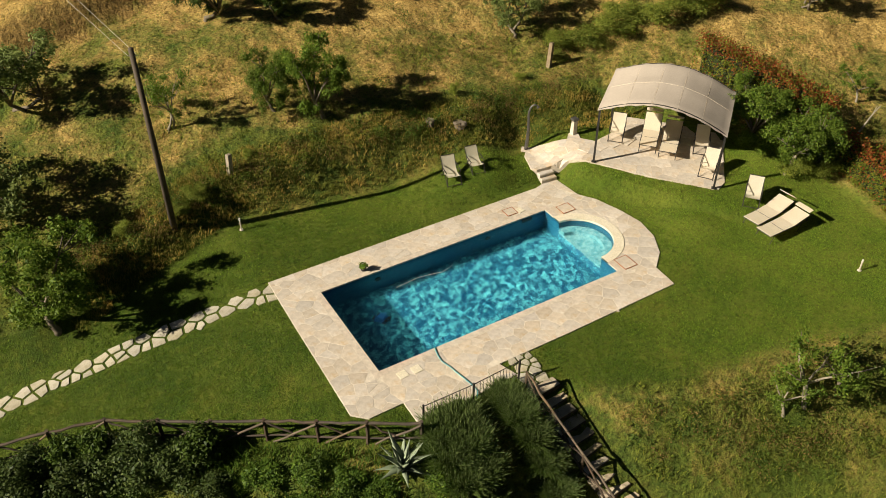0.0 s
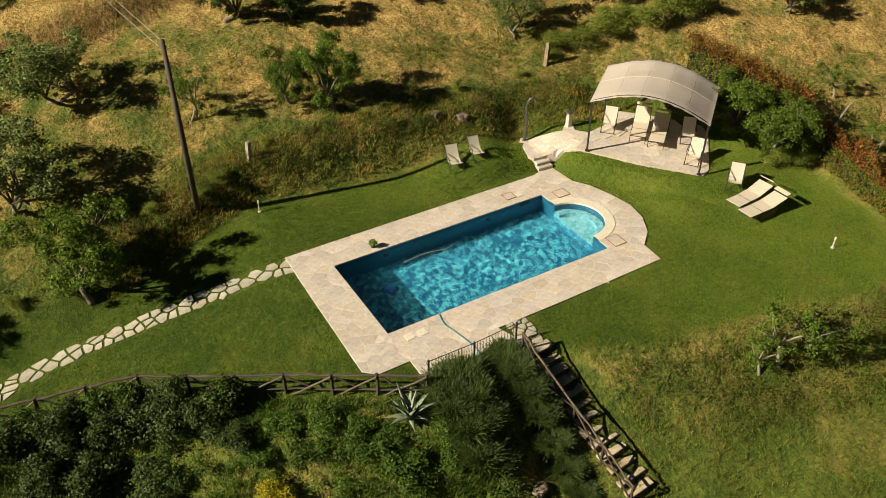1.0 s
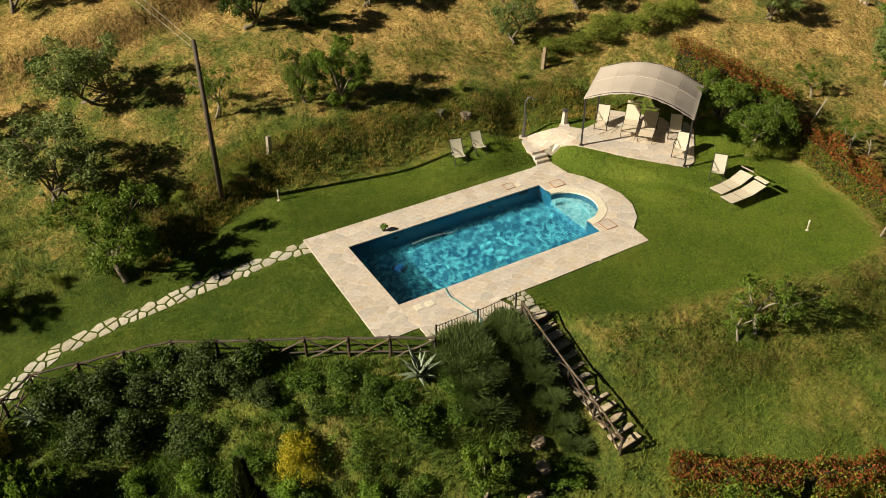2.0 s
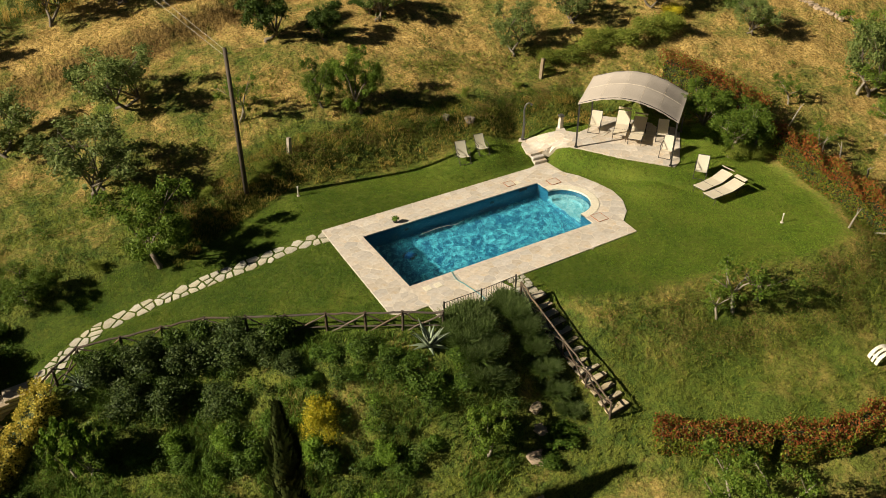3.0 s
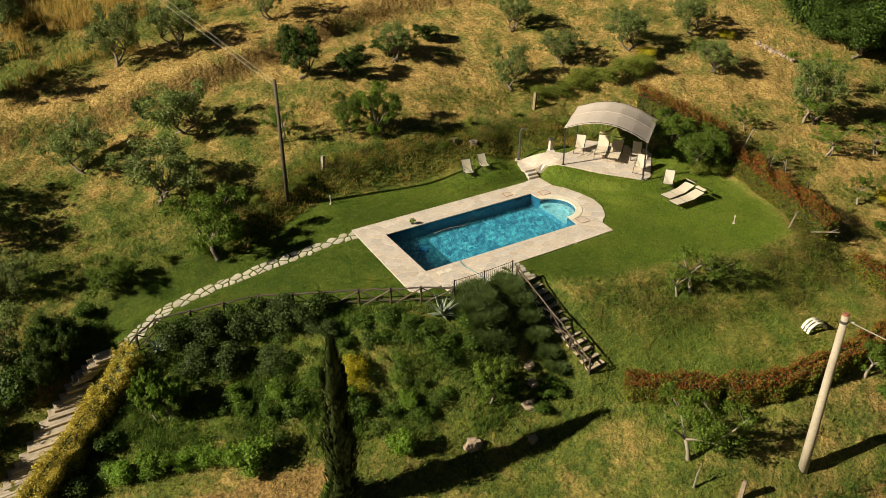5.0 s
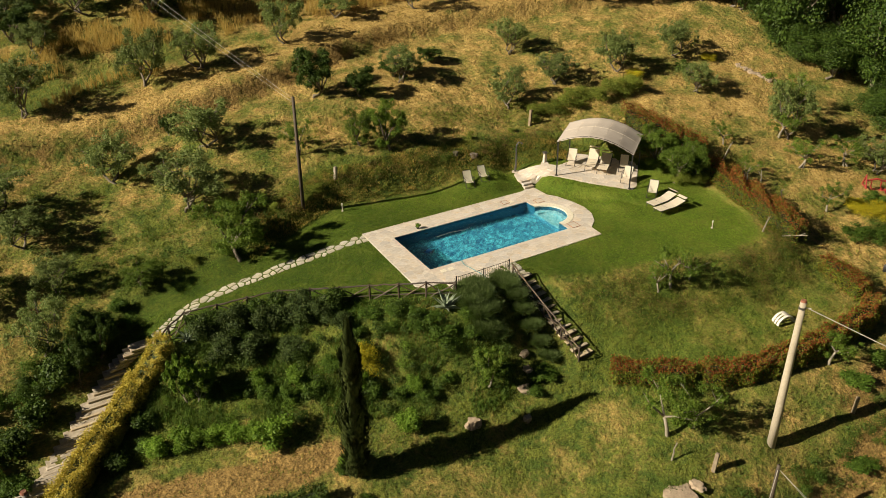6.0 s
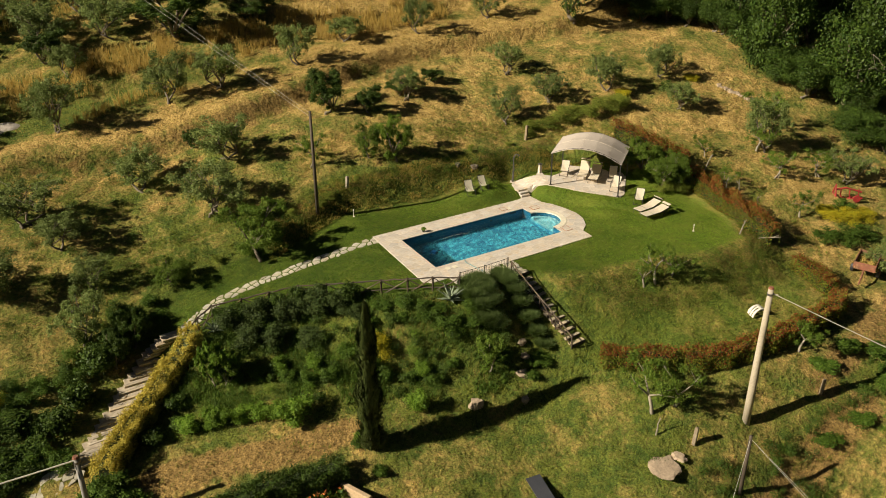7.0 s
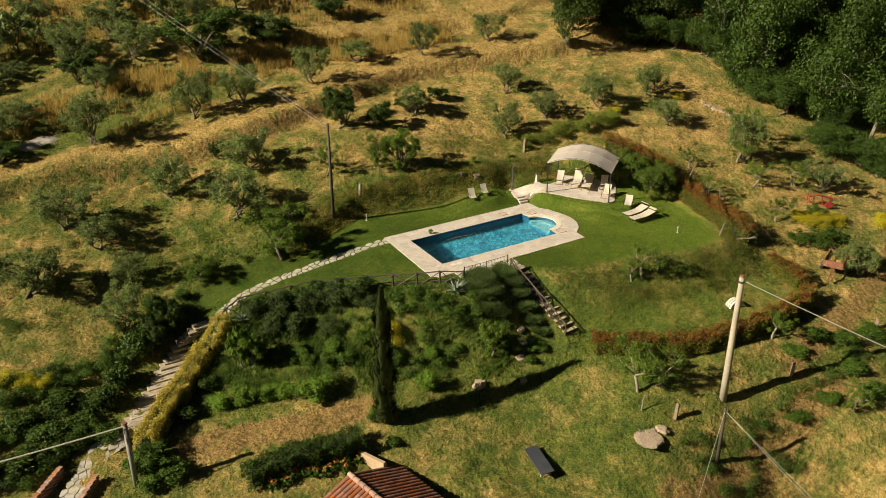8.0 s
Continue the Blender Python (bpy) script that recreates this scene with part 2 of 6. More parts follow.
L_olive = leafage("olive_leaf", (0.078, 0.124, 0.028), (0.245, 0.290, 0.088), 0.38)
L_fruit = leafage("fruit_leaf", (0.055, 0.115, 0.012), (0.175, 0.240, 0.030), 0.4)
L_rosemary = leafage("rosemary_leaf", (0.022, 0.046, 0.010), (0.080, 0.108, 0.026), 0.25)
L_oak = leafage("oak_leaf", (0.014, 0.038, 0.004), (0.066, 0.104, 0.013), 0.12)
L_dark = leafage("dark_leaf", (0.022, 0.050, 0.007), (0.078, 0.120, 0.016), 0.25)
L_shrub = leafage("shrub_leaf", (0.032, 0.078, 0.008), (0.120, 0.185, 0.024), 0.35)
L_bright = leafage("bright_leaf", (0.082, 0.172, 0.014), (0.205, 0.305, 0.036), 0.4)
L_photinia = leafage("photinia_leaf", (0.070, 0.120, 0.012), (0.260, 0.270, 0.030), 0.3)
L_shoots = leafage("photinia_shoot", (0.150, 0.036, 0.014), (0.330, 0.110, 0.025), 0.3)
L_gold = leafage("gold_leaf", (0.21, 0.21, 0.026), (0.62, 0.48, 0.090), 0.3)
L_broom = leafage("broom_flower", (0.60, 0.46, 0.018), (0.22, 0.26, 0.02), 0.3)
L_spikes = leafage("lavender_spike", (0.080, 0.130, 0.035), (0.170, 0.215, 0.075), 0.4)
L_weed = leafage("withered_weed", (0.150, 0.105, 0.036), (0.300, 0.205, 0.070), 0.35, 0.8)
L_feather = leafage("feathery_leaf", (0.100, 0.155, 0.022), (0.285, 0.310, 0.050), 0.4)
L_meadow = leafage("meadow_blade", (0.080, 0.130, 0.013), (0.225, 0.235, 0.034), 0.4, 0.8)
L_straw = leafage("straw_blade", (0.44, 0.310, 0.095), (0.26, 0.180, 0.048), 0.4, 0.8)
L_turf = leafage("faded_lawn_blade", (0.108, 0.204, 0.013), (0.200, 0.272, 0.026), 0.4, 0.7)
L_lavender = leafage("lavender_stem", (0.062, 0.120, 0.020), (0.170, 0.240, 0.055), 0.5)
L_cypress = leafage("cypress_leaf", (0.020, 0.036, 0.008), (0.068, 0.082, 0.021), 0.15)
L_agave = leafage("agave_leaf", (0.20, 0.25, 0.17), (0.25, 0.30, 0.20), 0.1, 0.45)
L_drygrass = leafage("dry_grass", (0.62, 0.45, 0.13), (0.40, 0.30, 0.08), 0.5, 0.8)
L_grass = leafage("wild_grass", (0.080, 0.125, 0.012), (0.40, 0.280, 0.070), 0.4, 0.8, None, 0.65)
L_lawn = leafage("lawn_blade", (0.052, 0.112, 0.006), (0.116, 0.170, 0.014), 0.4, 0.7)
L_orange = leafage("orange_flower", (0.55, 0.16, 0.03), (0.62, 0.24, 0.08), 0.3)

# ---- building helpers ----


class Build:
    """Collects vertices and faces of one mesh."""

    def __init__(self):
        self.v, self.f = [], []

    def add(self, verts, faces):
        n = len(self.v)
        self.v.extend(tuple(p) for p in verts)
        self.f.extend(tuple(i + n for i in f) for f in faces)

    def add_to(self, verts, faces):
        self.add(verts, faces)
        return self

    def box(self, size, m=None, taper=1.0):
        """A box of that size on z = 0, its top scaled by taper, moved by m."""
        x, y, z = size[0] / 2, size[1] / 2, size[2]
        b = min(size) * 0.12
        m = m or Matrix()
        pts, k = [], taper
        for zz, s in ((0, 1 - 2 * b / max(size[0], size[1], 1e-6)), (b, 1), (z - b, 1), (z, 1)):
            ins = b if zz in (0, z) else 0.0
            q = 1 + (k - 1) * zz / z
            pts += [m @ Vector(((sx * (x - ins)) * q, (sy * (y - ins)) * q, zz)) for sx, sy in ((-1, -1), (1, -1), (1, 1), (-1, 1))]
        faces = [(3, 2, 1, 0), (12, 13, 14, 15)]
        for r in range(3):
            for i in range(4):
                faces.append((4 * r + i, 4 * r + (i + 1) % 4, 4 * r + 4 + (i + 1) % 4, 4 * r + 4 + i))
        self.add(pts, faces)
        return self

    def tube(self, pts, radii, n=8, caps=True):
        """A round bar along a line of points."""
        pts = [Vector(p) for p in pts]
        if not isinstance(radii, (list, tuple)):
            radii = [radii] * len(pts)
        rings, prev = [], None
        for i, p in enumerate(pts):
            d = (pts[min(i + 1, len(pts) - 1)] - pts[max(i - 1, 0)]).normalized()
            u = d.cross(Vector((0, 0, 1)) if abs(d.z) < 0.95 else Vector((1, 0, 0))).normalized()
            if prev is not None:
                u = (prev - d * prev.dot(d)).normalized()
            prev, w = u, d.cross(u)
            rings += [p + (u * math.cos(a) + w * math.sin(a)) * radii[i] for a in (2 * math.pi * k / n for k in range(n))]
        faces = [(r * n + k, r * n + (k + 1) % n, r * n + n + (k + 1) % n, r * n + n + k) for r in range(len(pts) - 1) for k in range(n)]
        if caps:
            faces += [tuple(range(n - 1, -1, -1)), tuple(range((len(pts) - 1) * n, len(pts) * n))]
        self.add(rings, faces)
        return self

    def prism(self, outline, z0, z1, m=None, bevel=0.0):
        """A flat piece with that outline (counter-clockwise), from z0 up to z1, its upper edge bevelled."""
        m, n = m or Matrix(), len(outline)
        c = Vector((sum(p[0] for p in outline) / n, sum(p[1] for p in outline) / n))
        rows = [(z0, 0.0), (z1, 0.0)] if not bevel else [(z0, 0.0), (z1 - bevel, 0.0), (z1, bevel)]
        pts = []
        for z, ins in rows:
            for p in outline:
                d = Vector((p[0], p[1])) - c
                q = c + d * (1 - ins / max(d.length, 1e-4))
                pts.append(m @ Vector((q.x, q.y, z)))
        faces = [tuple(range((len(rows) - 1) * n, len(rows) * n)), tuple(range(n - 1, -1, -1))]
        for r in range(len(rows) - 1):
            faces += [(r * n + i, r * n + (i + 1) % n, r * n + n + (i + 1) % n, r * n + n + i) for i in range(n)]
        self.add(pts, faces)
        return self

    def mesh(self, name, mat, smooth=False):
        me = bpy.data.meshes.new(name)
        me.from_pydata(self.v, [], self.f)
        me.materials.append(mat)
        if smooth:
            me.polygons.foreach_set("use_smooth", [True] * len(me.polygons))
        me.update()
        return me


def part(name, b, mat, parent=None, label="", smooth=False, kind=""):
    """One mesh object, under a thing or a part."""
    me = b.mesh(name, mat, smooth) if isinstance(b, Build) else b
    ob = new(name, me)
    ob.parent = parent
    return tagged(ob, label, kind=kind)


def thing(name, label, category, place=None, group="", kind=""):
    ob = new(name)
    ob.empty_display_size = 0.2
    if place is not None:
        ob.matrix_basis = place
    return tagged(ob, label, category, group, kind)


def quads(name, P, mat):
    """A mesh out of loose four-cornered leaves: P is n x 4 x 3."""
    n = len(P)
    me = bpy.data.meshes.new(name)
    me.vertices.add(4 * n)
    me.vertices.foreach_set("co", np.ascontiguousarray(P, dtype=np.float32).ravel())
    me.loops.add(4 * n)
    me.loops.foreach_set("vertex_index", np.arange(4 * n, dtype=np.int32))
    me.polygons.add(n)
    me.polygons.foreach_set("loop_start", np.arange(0, 4 * n, 4, dtype=np.int32))
    me.materials.append(mat)
    me.update(calc_edges=True)
    return me


def leaf_cloud(rng, centres, radii, count, size, droop=0.0, squash=0.8, hollow=0.45, slim=0.55):
    """Leaves round clump centres, denser at the clumps' skins, with gaps between them."""
    C, R = np.array(centres, float), np.array(radii, float)
    w = R ** 2 / (R ** 2).sum()
    k = rng.choice(len(C), count, p=w)
    d = rng.normal(size=(count, 3))
    d /= np.linalg.norm(d, axis=1)[:, None]
    r = hollow + (1 - hollow) * rng.random(count) ** 0.6
    r *= 1 + 0.22 * rng.normal(size=count)
    pos = C[k] + d * (R[k] * r)[:, None] * np.array([1, 1, squash])
    nrm = d * 0.8 + rng.normal(size=(count, 3)) * 0.6 + np.array([0, 0, 0.25])
    nrm /= np.linalg.norm(nrm, axis=1)[:, None]
    u = rng.normal(size=(count, 3)) + np.array([0, 0, -droop])
    u -= nrm * (u * nrm).sum(1)[:, None]
    u /= np.linalg.norm(u, axis=1)[:, None]
    v = np.cross(nrm, u)
    s = (size * (0.6 + 0.8 * rng.random(count)))[:, None]
    return np.stack([pos - u * s, pos + v * s * slim - nrm * s * 0.12, pos + u * s, pos - v * s * slim - nrm * s * 0.12], 1)


def smooth(a, b, v):
    t = np.clip((v - a) / (b - a), 0, 1)
    return t * t * (3 - 2 * t)


# ---- the lie of the land ----
BUMPS = ((2, 15, 8, 0.6), (9, -13, 9, 1.1), (9, -21.5, 5, -4), (-12.5, 18, 4.5, -0.9), (-16, 4, 6, -1.2), (-1, -11.5, 4.5, -0.8), (13, 11, 4, -0.7), (38, -1, 11, -1.6), (0, 36, 12, 1.0), (-10, -12.8, 3, -1.2))
TERRACE = ((-12.6, 3.4), (-8.4, 3.3), (-7, 2.6), (-4.8, 0.2), (-1.6, -2.0), (0.5, -3.0), (4.2, -3.2), (7, -4.6), (10.5, -5.2), (14, -6.2), (17, -5.8), (18.5, -3),
           (17.3, 0.5), (15.8, 3.5), (12.5, 6.6), (9.5, 7.3), (5, 8.0), (-1, 8.8), (-5, 7.6), (-8.5, 6.2), (-12.5, 6.0))


LAWN = TERRACE[:10] + ((17.2, -6.2), (18.6, -3.6), (19.0, -1.4), (18.7, 0.4), (17.9, 2.0), (17.2, 4.6), (14.6, 7.0), (12.5, 7.0)) + TERRACE[15:17] + ((-1, 8.8), (-5, 8.4), (-8.5, 7.9), (-12.5, 7.7), (-13.9, 7.0), (-14.0, 5.2), (-12.8, 3.8))


def soft_limit(v, lo, hi):
    """v between lo and hi, a third of the excess outside."""
    return np.clip(v, lo, hi) + 0.3 * (v - np.clip(v, lo, hi))


def hill(x, y):
    z = -1.675 + 0.115 * soft_limit(x, -60, 70) + 0.2605 * soft_limit(y, -50, 90)
    for a, b, r, h in BUMPS:
        z = z + h * np.exp(-((x - a) ** 2 + (y - b) ** 2) / (r * r))
    for edge, h in ((22.0 + np.cos((x + 22) * 0.19), 1.3), (29.6 + 0.8 * np.sin(x * 0.23), 0.6)):
        z = z + h * (smooth(edge - 0.85, edge, y) - smooth(edge - 7, edge + 6, y))
    return z


def terrace(x, y):
    d = np.where(x > 8.8, np.hypot(x - 8.8, y - 2) - 2.75, y - 4.75)
    return 0.9 * smooth(0.0, 1.9, d) * smooth(-1.5, 3.0, y) * smooth(4, 9, x) - 0.18 * np.maximum(0, -1.3 - x)


def outside(x, y, outline):
    """Distance to the outline, negative within."""
    best, within = np.full(np.shape(x), 1e9), np.zeros(np.shape(x), bool)
    for (x1, y1), (x2, y2) in zip(outline, outline[1:] + outline[:1]):
        dx, dy = x2 - x1, y2 - y1
        t = np.clip(((x - x1) * dx + (y - y1) * dy) / (dx * dx + dy * dy), 0, 1)
        best = np.minimum(best, np.hypot(x - x1 - t * dx, y - y1 - t * dy))
        if y1 != y2:
            within ^= ((y1 > y) != (y2 > y)) & (x < (x2 - x1) * (y - y1) / (y2 - y1) + x1)
    return np.where(within, -best, best)


SLAB = [(11.35, 4.62), (12.67, 2.95), (14.35, 1.25), (14.85, 1.45), (17.0, 3.75), (14.2, 7.0), (13.2, 5.9), (12.3, 5.75), (11.95, 6.2), (12.1, 6.55), (11.8, 6.75), (11.5, 6.45),
        (10.6, 7.0), (10.2, 7.25), (9.85, 6.9), (9.55, 6.05), (9.67, 5.84), (10.25, 5.74), (10.82, 5.42)]


PAVING = [(-1.26, 5.31), (-1.33, 3.0), (-1.37, 1.0), (-1.42, -1.05), (-1.05, -1.42), (0.03, -1.40), (0.02, -2.2), (1.6, -2.2), (3.3, -2.1), (3.1, -1.51), (5.6, -1.51), (9.89, -1.42), (9.95, -0.5),
          (10.6, 0.05), (11.05, 0.85), (11.2, 1.7), (11.05, 2.6), (10.75, 3.6), (10.36, 4.2), (10.28, 5.45), (9.72, 5.45), (9.3, 5.32), (6.0, 5.32), (3.0, 5.32)]


def floor_z(x, y):
    """The paved slab under the gazebo and the way that leads to it from the steps by the pool."""
    x, y = np.asarray(x, float), np.asarray(y, float)
    level = 0.84 + 0.085 * (np.clip(y, 1.0, 5.2) - 4.66)
    level = 0.40 + (level - 0.40) * smooth(9.9, 11.7, x + 0.3 * np.maximum(0.0, 5.6 - y))
    t = np.maximum(smooth(5.45, 5.72, y), smooth(10.25, 10.8, x) * smooth(4.2, 4.8, y + np.maximum(0.0, x - 10.8) * 1.4))
    return 0.012 + (level - 0.012) * t


def stair_x(t):
    """Where the timber steps run, from their head to their foot."""
    return 3.65 + 0.62 * np.clip(t, 0, 1) ** 1.3


def land(x, y):
    x, y = np.asarray(x, float), np.asarray(y, float)
    d = outside(x, y, TERRACE)
    k = smooth(0, np.where(y < 2, 4.0, np.where(y < 5.5, 2.6, 1.4)), d)
    z = terrace(x, y) * (1 - k) + hill(x, y) * k
    paved = floor_z(x, y)
    z = paved - 0.05 + (z - paved + 0.05) * smooth(0.15, 1.9, outside(x, y, SLAB))
    z = np.where(z > -0.03, -0.03 + (z + 0.03) * smooth(0.0, 0.7, outside(x, y, PAVING)), z)
    t = (-2.75 - y) / 4.7
    dug = 1 - smooth(0.55, 0.95, np.abs(x - stair_x(t)))
    dug = dug * smooth(0.0, 0.08, t) * (1 - smooth(1.0, 1.1, t))
    low = -0.12 - 2.28 * np.clip(t, 0, 1) ** 1.15
    return z + (low - z) * dug


def at(x, y, lift=0.0, turn=0.0, scale=1.0, tall=None):
    """A pose on the ground."""
    s = Matrix.Diagonal((scale, scale, tall or scale, 1))
    return pose(x, y, float(land(x, y)) + lift, 0, 0, turn) @ s

# ---- ground ----
POOL_L, POOL_W, STEP_R, WATER = 8.75, 4.0, 1.17, -0.14


def axis(lo, hi, step, reach):
    a = list(np.arange(lo, hi + 1e-6, step))
    s, v = step, hi
    while v < reach:
        s *= 1.22
        v += s
        a.append(v)
    s, v = step, lo
    while v > -reach:
        s *= 1.22
        v -= s
        a.insert(0, v)
    return np.array(a)


SPOTS = ((-22, 12, 0.42, 0.34), (-12, 14, 0.38, 0.40), (-16, 20, 0.36, 0.40), (-6, 20.5, 0.44, 0.56), (-4, 13, 0.44, 0.46), (2, 15, 0.54, 0.46), (8, 14, 0.56, 0.42), (5, 20, 0.60, 0.44), (14, 14, 0.55, 0.34), (22, 14, 0.56, 0.36),
         (26, 6, 0.58, 0.44), (24, -2, 0.52, 0.34), (28, -9, 0.54, 0.38), (12, -8, 0.30, 0.22), (14, -14, 0.45, 0.34), (20, -17, 0.47, 0.32), (0, -10, 0.42, 0.24), (-4, -15, 0.43, 0.24), (-8, 1, 0.14, 0.1), (-2.2, -3.4, 0.26, 0.18), (1.5, -6.0, 0.16, 0.12), (-9, -6, 0.50, 0.46), (-21, 4, 0.42, 0.28),
         (-18, 27, 0.36, 0.22), (-4, 27, 0.48, 0.30), (10, 27, 0.60, 0.40), (0, 40, 0.46, 0.20), (-5, 3, 0.10, 0.1), (1, 7, 0.26, 0.1), (6, -2.5, 0.20, 0.1), (13, -2, 0.48, 0.2), (16, -4, 0.58, 0.2), (9, 7, 0.36, 0.2), (44, 16, 0.5, 0.3), (44, 2, 0.4, 0.3), (40, 26, 0.5, 0.3))


def turf(x, y):
    """Dryness and bareness of the turf round the hill."""
    total, dry, bare = 1e-9, 0.0, 0.0
    for sx, sy, sd_, sb in SPOTS:
        wgt = np.exp(-((x - sx) ** 2 + (y - sy) ** 2) / 36.0) + 1e-7
        total, dry, bare = total + wgt, dry + wgt * sd_, bare + wgt * sb
    return dry / total, bare / total


def build_ground():
    X, Y = np.meshgrid(axis(-36, 44, 0.33, 420), axis(-30, 46, 0.33, 420), indexing="ij")
    Z = land(X, Y)
    d = outside(X, Y, TERRACE)
    near = (np.abs(X) < 80) & (np.abs(Y) < 80)
    bumps = np.zeros(X.shape)
    for i, j in zip(*np.nonzero(near & (d > -0.5))):
        p = Vector((X[i, j], Y[i, j], 0.0))
        bumps[i, j] = 0.18 * noise.noise(p * 0.45) + 0.15 * noise.noise(p * 1.25)
    Z = Z + bumps * smooth(0, 1.5, d)
    hole = np.maximum(np.maximum(-X, X - POOL_L), np.maximum(-Y, Y - POOL_W))
    hole = np.minimum(hole, np.hypot(X - POOL_L, Y - 2.0) - STEP_R)
    slab = outside(X, Y, SLAB)
    Z = np.where(slab < -0.3, floor_z(X, Y) - 0.15, Z)
    Z = np.where(hole < 0.35, -2.2, Z - 0.014 * (d < 0))
    n, m = X.shape
    idx = np.arange(n * m).reshape(n, m)
    F = np.stack([idx[:-1, :-1], idx[1:, :-1], idx[1:, 1:], idx[:-1, 1:]], -1).reshape(-1, 4)
    me = bpy.data.meshes.new("ground")
    me.from_pydata(np.stack([X, Y, Z], -1).reshape(-1, 3).tolist(), [], F.tolist())
    lower = smooth(-4.6, -7.5, Y) * smooth(3, 7, X) * (1 - smooth(-11.8, -13.5, Y)) * (1 - smooth(17, 20, X))
    lawn = np.clip(np.maximum(1 - smooth(-0.4, 0.5, outside(X, Y, LAWN)), 0.5 * lower), 0, 1)
    dry, bare = turf(X, Y)
    behind = smooth(0.1, 0.6, d) * (1 - smooth(2.0, 3.2, d)) * smooth(5, 7, Y)
    dry = dry - 0.24 * behind

    def along(line, width):
        best = np.full(X.shape, 99.0)
        for (x1, y1), (x2, y2) in zip(line, line[1:]):
            t = np.clip(((X - x1) * (x2 - x1) + (Y - y1) * (y2 - y1)) / ((x2 - x1) ** 2 + (y2 - y1) ** 2), 0, 1)
            best = np.minimum(best, np.hypot(X - x1 - t * (x2 - x1), Y - y1 - t * (y2 - y1)))
        return 1 - smooth(width * 0.4, width * 1.6, best)

    edge = 22.0 + np.cos((X + 22) * 0.19)
    dry = dry + 0.28 * np.exp(-((Y - edge - 1.3) / 1.2) ** 2) - 0.2 * np.exp(-((Y - 27.0) / 1.5) ** 2) * smooth(0, -6, X)
    yard = along(((-17, -3.4), (-13.7, -4.2), (-11.5, -5.1), (-8.3, -5.6)), 0.9)
    track = along(((30, -11), (25.8, -12.1), (21.6, -13.6), (18, -14.2), (14, -15.2)), 0.8)
    track = np.maximum(track, along(((15, -17.0), (10.7, -17.4), (6.5, -18.2), (2.5, -17.6)), 0.9))
    bare = bare + 0.40 * np.maximum(yard, track) + 0.15 * np.exp(-((Y - edge + 0.5) / 0.55) ** 2) + 0.04 * behind
    a = me.attributes.new("zone", "FLOAT_VECTOR", "POINT")
    a.data.foreach_set("vector", np.stack([lawn, dry, bare], -1).astype(np.float32).ravel())
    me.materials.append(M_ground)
    me.polygons.foreach_set("use_smooth", [True] * len(me.polygons))
    me.update()
    return tagged(new("ground", me), "hillside of dry and green grass with a mown terrace lawn", "ground", kind="structure")


build_ground()

# ---- pool ----
ARC = [(POOL_L + STEP_R * math.sin(a), 2.0 - STEP_R * math.cos(a)) for a in (math.pi * k / 24 for k in range(25))]
RIM = [(0, 0), (POOL_L, 0)] + ARC + [(POOL_L, POOL_W), (0, POOL_W)]


def grown(outline, by):
    """The outline moved outwards by a width."""
    out, n = [], len(outline)
    for i in range(n):
        p, a, b = (Vector(outline[j % n]) for j in (i, i - 1, i + 1))
        d1, d2 = (p - a).normalized(), (b - p).normalized()
        n1, n2 = Vector((d1.y, -d1.x)), Vector((d2.y, -d2.x))
        out.append(tuple(p + (n1 + n2) * (by / max(0.4, 1 + n1.dot(n2)))))
    return out


def ring(inner, outer, z0, z1):
    """A band between two outlines, closed above, below, inside and outside."""
    b, n = Build(), len(inner)
    pts = [(*p, z) for o, z in ((inner, z1), (outer, z1), (inner, z0), (outer, z0)) for p in o]
    f = []
    for i in range(n):
        j = (i + 1) % n
        f += [(i, n + i, n + j, j), (2 * n + i, i, j, 2 * n + j), (n + i, 3 * n + i, 3 * n + j, n + j), (2 * n + j, 3 * n + j, 3 * n + i, 2 * n + i)]
    b.add(pts, f)
    return b


